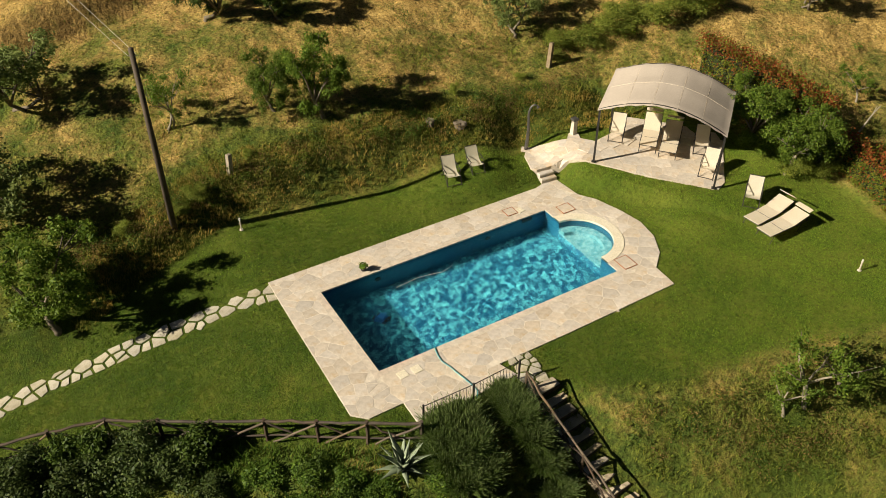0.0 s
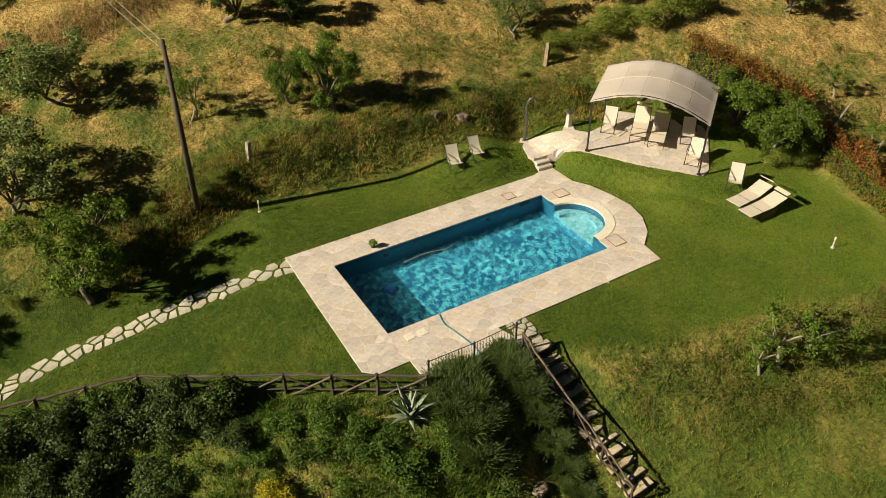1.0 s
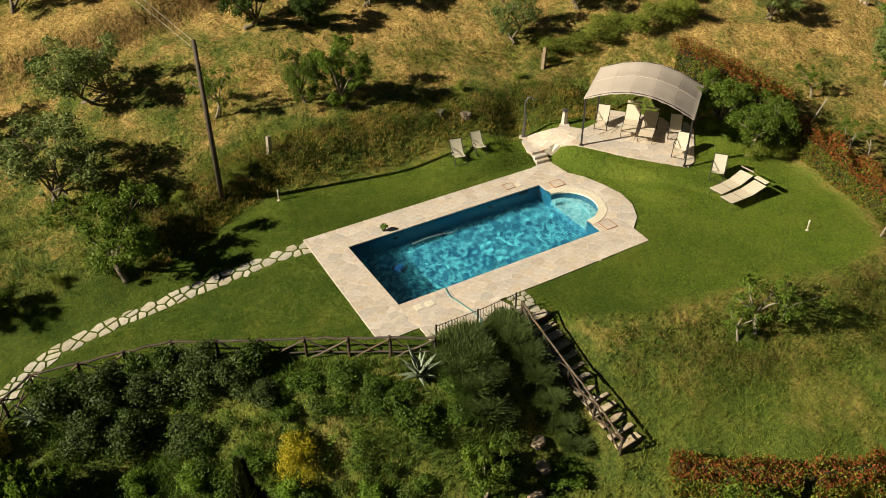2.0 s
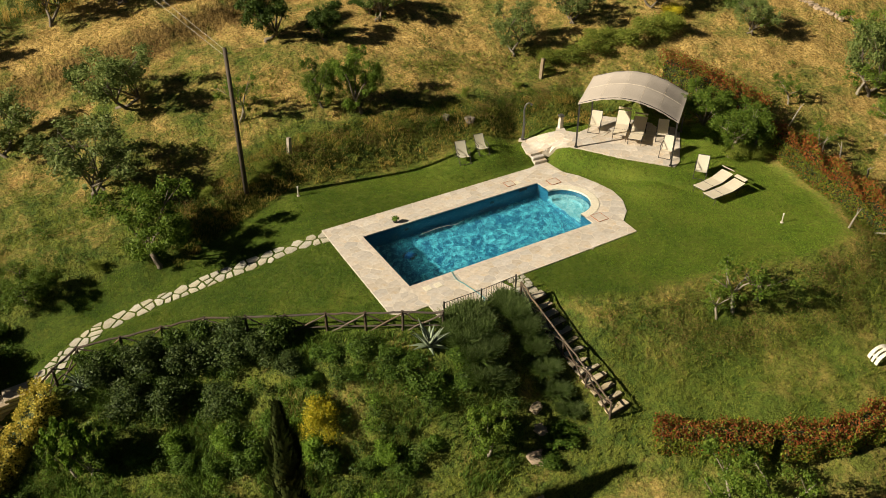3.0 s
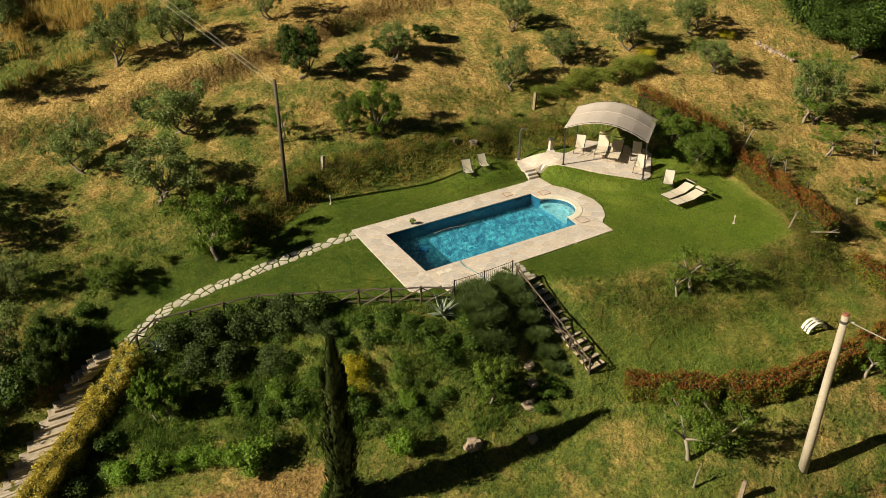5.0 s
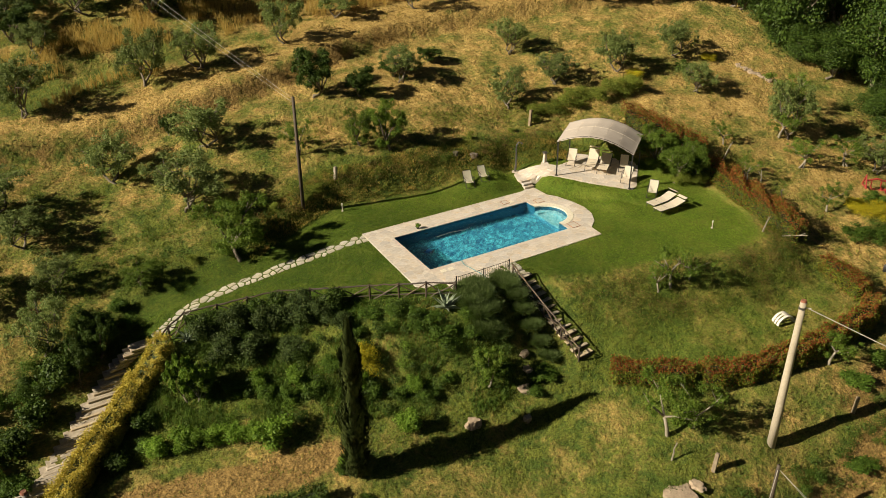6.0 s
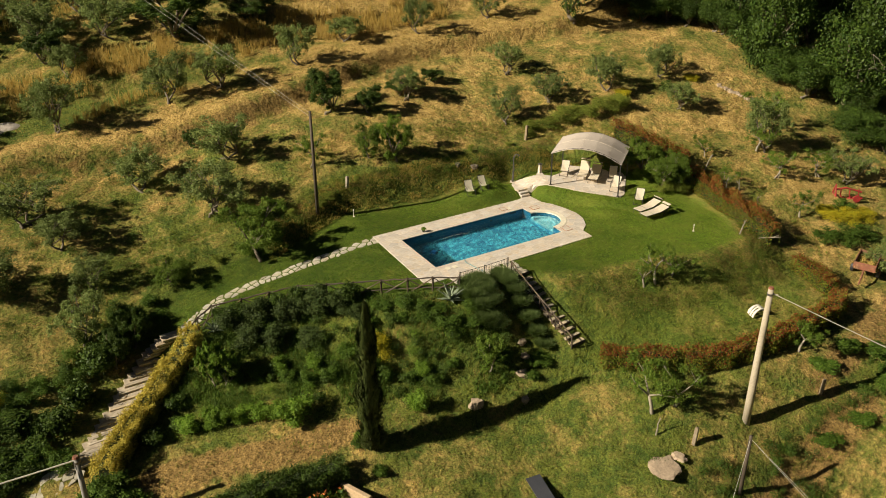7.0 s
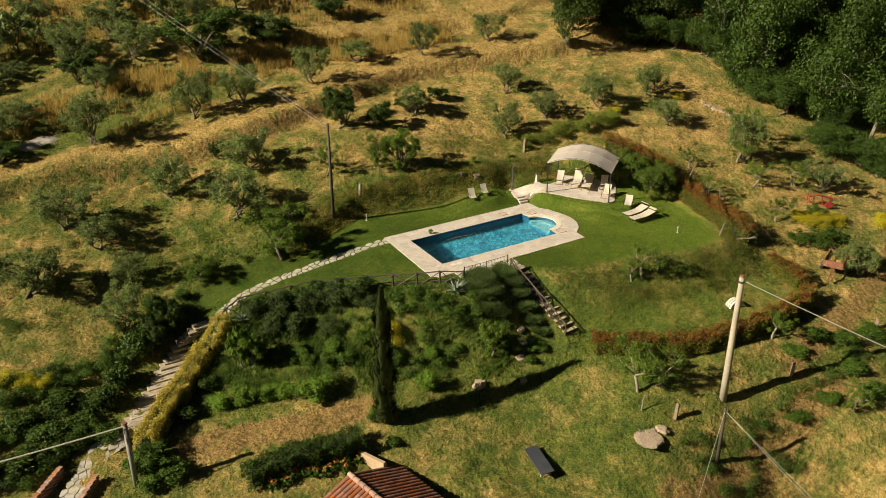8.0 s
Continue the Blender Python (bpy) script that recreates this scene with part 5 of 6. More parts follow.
def build_poles():
    x, y = -3.06, 9.22
    z = float(land(x, y))
    p = thing("utility_pole", "dark creosoted wooden utility pole at the lawn's edge", "pole")
    part("shaft", Build().tube([(x, y, z - 0.4), (x, y, 3.5), (x, y, 6.95)], [0.112, 0.098, 0.08], 12), M_pole, p, smooth=True)
    part("bracket", Build().tube([(x - 0.12, y + 0.05, 6.72), (x + 0.12, y - 0.05, 6.72)], 0.02, 6), M_steel, p)
    far = thing("utility_pole", "dark wooden utility pole up the hill", "pole")
    fx, fy = -14.0, 50.0
    fz = float(land(fx, fy))
    part("shaft", Build().tube([(fx, fy, fz - 0.4), (fx, fy, 18.1)], [0.12, 0.09], 10), M_pole, far, smooth=True)
    for d in (-0.12, 0.12):
        w = Build().tube(sagging((x + d, y, 6.74), (fx + d * 3, fy, 18.0), 0.35), 0.007, 5)
        tagged(part("overhead_wire", w, M_wire), "thin pale overhead wire strung between wooden poles", "wire", "overhead wires")
    x, y = 8.80, -14.86
    z = float(land(x, y))
    c = thing("concrete_pole", "tall pale tapered concrete power pole in grass", "pole")
    part("shaft", Build().tube([(x, y, z - 0.4), (x, y, z + 2), (x, y, z + 5), (x, y, 3.25)], [0.20, 0.185, 0.155, 0.125], 16), M_concrete, c, smooth=True)
    part("cap", Build().tube([(x, y, 3.25), (x, y, 3.33)], [0.13, 0.10], 12), M_rust, c)
    part("clamp", Build().tube([(x, y, 2.92), (x, y, 3.02)], 0.145, 14), M_steel, c)
    part("insulator", Build().tube([(x + 0.1, y - 0.08, 2.97), (x + 0.28, y - 0.2, 2.93)], 0.035, 8), M_white, c)
    w = Build().tube(sagging((x + 0.15, y - 0.1, 2.97), (x + 21, y - 27, -7.0), 0.5), 0.02, 5)
    tagged(part("overhead_wire", w, M_wire), "pale bundled power cable from the concrete pole", "wire", "overhead wires")
    x, y = 6.4, -17.0
    z = float(land(x, y))
    q = thing("utility_pole", "short dark wooden pole with stay wires", "pole")
    part("shaft", Build().tube([(x, y, z - 0.4), (x, y, -2.55)], [0.10, 0.075], 10), M_pole, q, smooth=True)
    for k, e in enumerate(((0.2, -20.5, -7.5), (9.2, -28.0, -9.0), (9.8, -27.8, -9.0))):
        tagged(part("stay_wire", Build().tube(sagging((x, y, -2.72), e, 0.12), 0.009, 5), M_wire), "thin pale stay wire from the wooden pole", "wire", "stay wires")
    x, y = -19.9, -4.35
    z = float(land(x, y))
    k = thing("utility_pole", "grey pole with an orange cap and a taut white cable", "pole")
    part("shaft", Build().tube([(x, y, z - 0.4), (x, y, -1.5)], [0.14, 0.11], 12), M_greypole, k, smooth=True)
    part("cap", Build().tube([(x, y, -1.5), (x, y, -1.42)], [0.15, 0.11], 12), M_rust, k)
    part("clamp", Build().tube([(x, y, -1.78), (x, y, -1.68)], 0.135, 12), M_steel, k)
    w = Build().tube(sagging((x, y, -1.62), (x - 26, y + 0.3, 0.2), 0.45), 0.035, 6)
    tagged(part("overhead_wire", w, M_white), "taut white cable from the grey pole", "wire", "overhead wires")


# ---- hedges and planting ----
def build_hedge(name, line, width, height, leaf, label, seed, per=3000, size=0.042, shoots=None, lumpy=0.10):
    """A clipped hedge along a line: leaves crowd its skin, round a solid dark green core."""
    rng = np.random.default_rng(seed)
    g = thing(name, label, "hedge")
    L = [Vector(p) for p in line]
    core, P, Q = Build(), [], []
    for a, b in zip(L, L[1:]):
        n = max(2, int((b - a).length / 0.35))
        for k in range(n):
            c = a.lerp(b, (k + 0.5) / n)
            z = float(land(c.x, c.y))
            h = height * (1 + 0.06 * math.sin(2.1 * c.x + 1.3 * c.y))
            d = (b - a).normalized()
            count = int(per * 0.35)
            s, u, v = rng.random(count), rng.random(count), rng.random(count)
            face = rng.random(count)
            ang = np.where(face < 0.5, (u - 0.5) * 2.2, np.where(face < 0.75, -1.1 - 0.47 * u, 1.1 + 0.47 * u))
            along = (s - 0.5) * (b - a).length / n * 1.15
            x0, y0 = c.x + d.x * along, c.y + d.y * along
            lump = 1 + lumpy * (np.sin(5.1 * x0 + 2.3 * y0 + 3 * ang) + np.sin(4.3 * y0 - 3.7 * x0 + 5 * ang + 1.0)) + rng.normal(size=count) * 0.085
            across = width / 2 * lump * np.sign(ang) * np.abs(np.sin(np.clip(np.abs(ang), 0, 1.571))) ** 0.6
            up = np.where(np.abs(ang) < 1.1, h * lump * np.cos(ang) ** 0.45, h * v * 0.78)
            up = np.maximum(0.03, up)
            pos = np.stack([x0 + d.y * across, y0 - d.x * across, z + up], 1)
            m = leaf_cloud(rng, [(0, 0, 0)], [0.001], count, size, 0.0) + pos[:, None, :]
            red = (rng.random(count) < np.where(up > 0.78 * h, 0.62, 0.14)) & (shoots is not None)
            P.append(m[~red])
            Q.append(m[red])
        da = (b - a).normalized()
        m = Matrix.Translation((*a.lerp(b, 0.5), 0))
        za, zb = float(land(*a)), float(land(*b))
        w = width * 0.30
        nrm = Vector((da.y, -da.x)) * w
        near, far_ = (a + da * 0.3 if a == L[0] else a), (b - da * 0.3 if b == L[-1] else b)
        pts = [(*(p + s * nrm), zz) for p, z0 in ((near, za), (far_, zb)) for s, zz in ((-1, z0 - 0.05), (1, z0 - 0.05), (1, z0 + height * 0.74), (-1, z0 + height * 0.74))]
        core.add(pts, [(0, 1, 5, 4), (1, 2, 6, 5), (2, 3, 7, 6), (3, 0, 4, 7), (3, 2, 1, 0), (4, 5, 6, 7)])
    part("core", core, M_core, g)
    part("foliage", quads("foliage", np.concatenate(P), leaf), leaf, g)
    if shoots:
        part("young_growth", quads("young_growth", np.concatenate(Q), shoots), shoots, g, "red-brown young leaves")
    return g


def build_cypress(x, y, height, radius):
    rng = np.random.default_rng(51)
    g = thing("cypress", "slender dark cypress tree standing in grass", "tree", at(x, y))
    part("trunk", Build().tube([(0, 0, -0.1), (0, 0, height * 0.9)], [0.12, 0.03], 8), M_bark, g)
    n = 14000
    t = rng.random(n) ** 0.9
    prof = radius * np.minimum(1, (t / 0.06) ** 0.5) * (1 - t ** 2.6) ** 0.7 * (0.85 + 0.25 * np.sin(17 * t + 3 * rng.random(n)))
    a = rng.random(n) * 6.283
    r = prof * (0.55 + 0.5 * rng.random(n) ** 0.5) * (1 + 0.14 * np.sin(5 * a + 9 * t) + 0.16 * np.sin(3 * a - 31 * t))
    pos = np.stack([r * np.cos(a), r * np.sin(a), 0.05 + t * height], 1)
    up = np.stack([0.35 * np.cos(a), 0.35 * np.sin(a), np.ones(n)], 1) + rng.normal(size=(n, 3)) * 0.2
    side = np.stack([-np.sin(a), np.cos(a), 0 * a], 1)
    s = 0.09 * (0.6 + 0.8 * rng.random(n))[:, None]
    part("foliage", quads("foliage", np.stack([pos - up * s, pos + side * s * 0.4, pos + up * s * 1.4, pos - side * s * 0.4], 1), L_cypress), L_cypress, g)


def build_agave(x, y, s, turn):
    """A rosette of thick tapered blades with a channel."""
    g = thing("agave", "large blue-green agave with broad spiky leaves", "agave", at(x, y, 0.02, turn, s))
    rng = random.Random(61)
    b = Build()
    n, rows = 7, []
    for k in range(n):
        t = k / (n - 1)
        w = 0.10 * math.sin(math.pi * min(1, 0.22 + 0.78 * t)) * (1.25 if t < 0.6 else 1) * (1 - 0.35 * t) if k < n - 1 else 0.004
        zc = 0.10 * t * (1 - t) * 4 * 0.35
        rows += [(t, -w, zc + 0.06 * w / 0.1), (t, 0, zc), (t, w, zc + 0.06 * w / 0.1), (t, 0, zc - 0.05 * (1 - t) - 0.004)]
    f = []
    for k in range(n - 1):
        i, j = 4 * k, 4 * k + 4
        f += [(i, j, j + 1, i + 1), (i + 1, j + 1, j + 2, i + 2), (i + 2, j + 2, j + 3, i + 3), (i + 3, j + 3, j, i)]
    b.add(rows, f + [(0, 1, 2, 3)])
    blade = b.mesh("leaf", L_agave, True)
    for k in range(24):
        up = 82 - 3.1 * k + rng.uniform(-5, 5)
        ob = part("leaf", blade, L_agave, g)
        ob.matrix_basis = pose(0, 0, 0.05, 0, 0, 137.5 * k) @ pose(0.05, 0, 0, 0, -up, 0) @ Matrix.Scale(rng.uniform(0.8, 1.1) * (0.62 + 0.38 * min(1, k / 9)), 4)


def build_lavender(seed):
    """A cushion of fine stems that fan out from the root, with pale spikes at their tips."""
    rng = np.random.default_rng(seed)
    g = thing("lavender_bush", "bushy green lavender with fine upright stems beside the steps", "bush")
    n = 7500
    a, tilt = rng.random(n) * 6.283, np.abs(rng.normal(size=n)) * 0.38
    d = np.stack([np.sin(tilt) * np.cos(a), np.sin(tilt) * np.sin(a), np.cos(tilt)], 1)
    root = np.stack([0.30 * np.sqrt(rng.random(n)) * np.cos(a + 0.5 * rng.normal(size=n)), 0.30 * np.sqrt(rng.random(n)) * np.sin(a + 0.5 * rng.normal(size=n)), 0.25 * rng.random(n)], 1)
    reach = (0.38 + 0.30 * rng.random(n))[:, None]
    tip = root + d * reach
    side = np.cross(d, rng.normal(size=(n, 3)))
    side /= np.linalg.norm(side, axis=1)[:, None]
    mid = root.copy() + d * reach * 0.55
    part("foliage", quads("foliage", np.stack([root, mid + side * 0.009, tip, mid - side * 0.009], 1), L_lavender), L_lavender, g)
    k = rng.random(n) < 0.35
    e, q, w = tip[k], d[k], side[k] * 0.010
    part("bloom", quads("bloom", np.stack([e - q * 0.03, e + q * 0.04 + w, e + q * 0.13, e + q * 0.04 - w], 1), L_spikes), L_spikes, g, "pale flower spikes")
    return g


def build_planting():
    build_hedge("photinia_hedge", [(4.6, -8.75), (5.9, -9.95), (7.5, -11.1)], 0.9, 0.98, L_photinia, "clipped photinia hedge with red young leaves below the bank", 71, shoots=L_shoots)
    build_hedge("photinia_hedge", [(7.75, -11.3), (9.2, -11.95), (10.6, -12.3), (12.8, -12.5), (14.6, -12.55), (16.3, -12.5), (18.2, -12.3), (19.2, -11.7)], 0.9, 0.98, L_photinia, "long curved clipped photinia hedge with red young leaves", 72, shoots=L_shoots)
    build_hedge("photinia_hedge", [(19.35, -11.2), (19.35, -10.0), (19.3, -8.5)], 0.8, 0.95, L_photinia, "short photinia hedge with red and yellow-green leaves", 73, shoots=L_shoots)
    build_hedge("photinia_hedge", [(19.6, 0.4), (19.75, -0.8), (19.5, -2.4), (19.15, -4.2), (19.05, -6.0), (19.2, -7.0)], 1.0, 1.3, L_photinia, "tall clipped photinia hedge with red tips beside the lawn", 74, shoots=L_shoots)
    build_hedge("photinia_hedge", [(18.0, 6.6), (18.5, 5.4), (19.0, 4.0), (19.5, 2.6), (19.7, 1.2)], 1.2, 1.5, L_photinia, "overgrown photinia hedge behind the gazebo", 75, shoots=L_shoots)
    build_hedge("golden_hedge", [(-12.75, 2.85), (-13.9, 2.45), (-15.4, 1.4), (-17.0, -0.2), (-18.2, -1.6), (-19.0, -2.7)], 1.0, 1.15, L_gold, "yellow variegated hedge along the plank steps", 76, 4200, 0.040, lumpy=0.09)
    build_hedge("clipped_hedge", [(-9.3, -7.7), (-10.6, -7.5), (-12.0, -7.2), (-13.4, -6.95), (-15.3, -6.9)], 1.1, 1.0, L_dark, "clipped dark green hedge on the lower terrace", 77, 3000, 0.045)
    build_cypress(-7.6, -7.0, 7.9, 0.60)
    build_agave(-0.95, -3.2, 0.95, 20)
    build_agave(-11.75, 3.0, 0.75, 70)
    lav = [build_lavender(90 + k) for k in range(3)]
    spread_copies(lav, [(0.35, -2.95, 0.67, 0.60), (0.95, -2.9, 0.72, 0.55), (0.15, -3.5, 0.72, 0.62), (0.80, -3.5, 0.76, 0.58), (0.25, -4.1, 0.76, 0.64), (0.85, -4.15, 0.72, 0.52), (0.35, -4.7, 0.72, 0.62), (0.75, -5.0, 0.60, 0.48),
                        (2.42, -2.8, 0.56, 0.52), (2.45, -3.35, 0.54, 0.54), (2.46, -3.95, 0.50, 0.54), (2.48, -4.55, 0.46, 0.54), (2.52, -5.15, 0.42, 0.54), (2.62, -5.75, 0.40, 0.52), (2.80, -6.35, 0.38, 0.48)], "lavender", 91)
    rose = [build_shrub("rosemary_bush", L_rosemary, "grey-green rosemary bush below the fence", "bush", 100 + k, 10, 4200, 0.026) for k in range(2)]
    spread_copies(rose, [(-10.9, 2.7, 1.5, 0.9), (-9.5, 2.3, 1.8, 1.0), (-8.3, 1.5, 1.9, 1.0), (-7.0, 0.8, 1.7, 1.0), (-5.8, 0.1, 1.4, 0.8), (-9.2, 0.8, 1.5, 0.9), (-10.6, 1.3, 1.6, 0.9), (-5.3, -0.9, 0.9, 0.7), (-7.7, -0.3, 1.1, 0.9)], "rosemary bushes", 101)
    rng = random.Random(7)
    hedge_line = [Vector(p) for p in ((-11.2, 3.35), (-9.8, 2.75), (-8.4, 2.3), (-7.0, 1.55), (-5.8, 0.6), (-4.7, -0.35))]
    row = [hedge_line[i].lerp(hedge_line[i + 1], k / 2) for i in range(5) for k in range(2)]
    wild = [build_shrub("shrub", L_shrub, "leafy green shrub on the planted bank", "bush", 110 + k, 9, 3000, 0.036) for k in range(3)]
    spread_copies(wild, [(-4.9, -1.5, 0.6, 0.6), (-3.5, -2.4, 0.5, 0.6), (-2.4, -3.2, 0.8, 0.7), (-1.6, -3.9, 0.9, 0.8), (-5.2, -3.9, 0.8, 0.6), (-4.2, -4.5, 0.6, 0.4), (-3.1, -5.2, 0.8, 0.55), (-7.6, -2.4, 0.9, 0.65), (-8.6, -2.0, 0.8, 0.5), (-0.3, -4.6, 0.7, 0.6),
                         (-9.5, -1.3, 0.8, 0.6), (-10.6, -0.2, 0.8, 0.7), (-6.3, -1.9, 0.6, 0.7), (-2.0, -5.2, 0.6, 0.5), (0.6, -6.1, 0.7, 0.7), (2.1, -6.9, 0.7, 0.8), (1.3, -7.4, 0.5, 0.6)], "shrubs on the bank", 111)
    dark = [build_shrub("shrub", L_dark, "dark leafy shrub on the slope", "bush", 120 + k, 9, 3400, 0.034) for k in range(2)]
    spread_copies(dark, [(-14.9, 0.5, 1.2, 0.8), (-1.4, -4.4, 0.6, 0.8), (-24.3, 1.9, 1.4, 1.3), (-23.0, 0.5, 1.2, 1.2), (-21.4, 0.7, 1.2, 1.1), (-24.4, -0.8, 1.3, 1.3), (-18.9, 3.3, 1.3, 1.0), (-17.6, 4.7, 2.2, 1.1), (-16.3, 5.6, 2.3, 1.0), (-15.2, 6.5, 1.8, 0.9), (-18.9, 3.1, 1.9, 1.0), (-19.9, 1.6, 1.7, 0.9),
                         (-20.2, 2.0, 1.4, 1.1), (-22.0, 2.4, 1.2, 1.2), (-26.0, 2.0, 1.5, 1.4), (-26.5, -0.5, 1.5, 1.4), (-15.0, -1.0, 0.8, 0.7), (-16.4, -1.2, 0.9, 0.8)], "dark shrubs", 121)
    spread_copies(dark + rose, [(p.x + rng.uniform(-0.2, 0.2), p.y + rng.uniform(-0.2, 0.2), rng.uniform(1.2, 1.9), rng.uniform(0.6, 0.9)) for p in row], "shrubs along the fence", 122)
    spread_copies(wild, [(-4.1, -1.3, 0.7, 0.6), (-3.1, -2.0, 0.7, 0.6), (-2.2, -2.7, 0.6, 0.5), (-1.7, -3.3, 0.7, 0.5), (-0.3, -3.9, 0.8, 0.6)], "shrubs along the fence", 123)
    spread_copies(wild, [(14.6, -14.6, 0.7, 0.8), (16.7, -14.3, 0.8, 0.9), (17.9, -15.2, 0.8, 1.0), (19.9, -15.6, 0.9, 1.0), (16.7, -16.9, 0.8, 1.0), (14.1, -17.4, 0.6, 0.8), (12.2, -17.2, 0.5, 0.8), (16.5, -18.5, 0.8, 1.0), (10.7, -21.0, 0.8, 1.0), (12.0, -22.0, 0.9, 1.1),
                         (8.4, -20.8, 0.7, 0.9), (-14.1, 7.7, 0.8, 0.7), (-20.3, -0.5, 1.0, 0.8), (-19.6, -3.3, 1.0, 0.9), (-18.5, -3.5, 0.9, 0.8), (-8.1, -6.6, 0.6, 0.4), (-7.9, -8.3, 0.5, 0.5), (-18.8, -3.7, 1.5, 1.0), (-18.1, -4.6, 1.3, 0.9), (-19.3, -4.9, 0.9, 0.8)], "wild shrubs", 112)
    bright = [build_shrub("shrub", L_bright, "bright green rounded shrub", "bush", 130 + k, 8, 3400, 0.034, hollow=0.45) for k in range(2)]
    spread_copies(bright, [(-14.8, -1.5, 1.15, 0.73), (-13.4, -1.9, 1.32, 0.81), (-12.4, -2.3, 1.03, 0.65), (-11.6, -2.75, 1.09, 0.67), (-10.9, -3.15, 1.15, 0.67), (-10.1, -3.7, 1.61, 0.99), (-4.7, -6.2, 1.44, 0.69), (-8.0, -1.5, 1.15, 0.62), (-5.6, -3.3, 1.15, 0.56), (-3.6, -4.7, 1.03, 0.50), (-9.6, -0.6, 1.03, 0.56), (-7.9, -6.4, 0.69, 0.39)], "bright shrubs", 131)
    fig = [build_tree("fig_tree", L_bright, M_palebark, "bushy bright green young fig tree on the planted bank", "tree", 155, limbs=5, clumps=40, leaves=6000, size=0.034, trunk=0.12, low=0.1)]
    spread_copies(fig, [(-12.75, 0.35, 2.8, 0.72), (-12.3, 0.1, 2.4, 0.62)], "fig trees", 156)
    feather = [build_shrub("shrub", L_feather, "feathery yellow-green shrub on the bank", "bush", 135 + k, 12, 4200, 0.024, hollow=0.25, slim=0.4) for k in range(2)]
    spread_copies(feather, [(17.6, 0.6, 1.1, 0.8), (18.5, 0.2, 1.0, 0.8), (16.5, 10.1, 1.2, 1.2), (15.2, 10.4, 1.1, 1.1), (18.3, 9.6, 1.3, 1.2), (19.9, 9.6, 1.6, 1.2), (14.2, 10.9, 0.9, 0.9), (17.4, 10.6, 1.1, 1.1), (21.0, 9.2, 1.5, 1.0), (13.7, 10.2, 0.7, 0.5), (8.5, 9.9, 0.8, 0.25), (6.9, 9.8, 0.5, 0.2), (11.7, 10.0, 0.4, 0.35), (-2.6, 9.5, 0.6, 0.5), (-4.7, 9.6, 0.6, 0.4), (0.2, 10.4, 0.6, 0.25), (-9.8, 8.4, 0.6, 0.4), (-2.0, 9.9, 0.5, 0.6)], "bright shrubs", 132)
    broom = [build_shrub("broom_bush", L_broom, "yellow flowering broom bush", "bush", 140, 14, 5200, 0.018)]
    green = [build_shrub("broom_bush", L_shrub, "green broom bush with few flowers", "bush", 141, 10, 2400, 0.028)]
    spread_copies(broom, [(-5.0, -2.9, 1.9, 0.85), (25.5, -5.9, 1.0, 1.0), (26.2, -6.9, 1.2, 1.2), (27.5, -7.2, 1.0, 1.0), (22.2, 10.4, 0.9, 0.8), (28.6, 10.0, 0.8, 0.7), (-23.6, 4.5, 1.3, 0.9), (-22.7, 4.2, 1.2, 0.8), (-24.6, 5.2, 1.2, 0.9), (30.5, -9.0, 1.3, 1.2)], "broom", 142)
    spread_copies(green, [(24.2, -8.1, 1.2, 1.2), (23.2, -7.5, 1.0, 0.9), (25.6, -8.3, 1.0, 1.0), (27.0, -5.9, 1.0, 0.9), (26.2, 9.7, 0.9, 0.9)], "broom", 143)
    small = [build_tree("young_tree", L_fruit, M_palebark, "slender young fruit tree on the planted bank", "tree", 150, limbs=4, clumps=30, leaves=5000, size=0.024, trunk=0.22)]
    spread_copies(small, [(-0.5, -6.2, 2.3, 0.85), (-12.1, 0.2, 1.8, 0.9)], "", 151)
    discard(feather + lav + rose + wild + dark + bright + fig + broom + green + small)


def build_cover(name, outline, clumps, per, leaf, label, seed, size=0.033, tall=0.3, flat=0.8, sparse=-0.05):
    """Low dense planting that nobody could count."""
    rng = np.random.default_rng(seed)
    xs, ys = [p[0] for p in outline], [p[1] for p in outline]
    C, R = [], []
    while len(C) < clumps:
        x, y = rng.uniform(min(xs), max(xs)), rng.uniform(min(ys), max(ys))
        if float(outside(np.array(x), np.array(y), outline)) < 0 and noise.noise(Vector((x * 0.6, y * 0.6, seed))) > sparse:
            r = rng.uniform(0.16, 0.42)
            C.append((x, y, float(land(x, y)) + tall * rng.random() + 0.3 * r))
            R.append(r)
    P = leaf_cloud(rng, C, R, clumps * per * 2, size * 0.62, 0.1, flat, 0.4)
    tagged(new(name, quads(name, P, leaf)), label, "plants", kind="stuff")


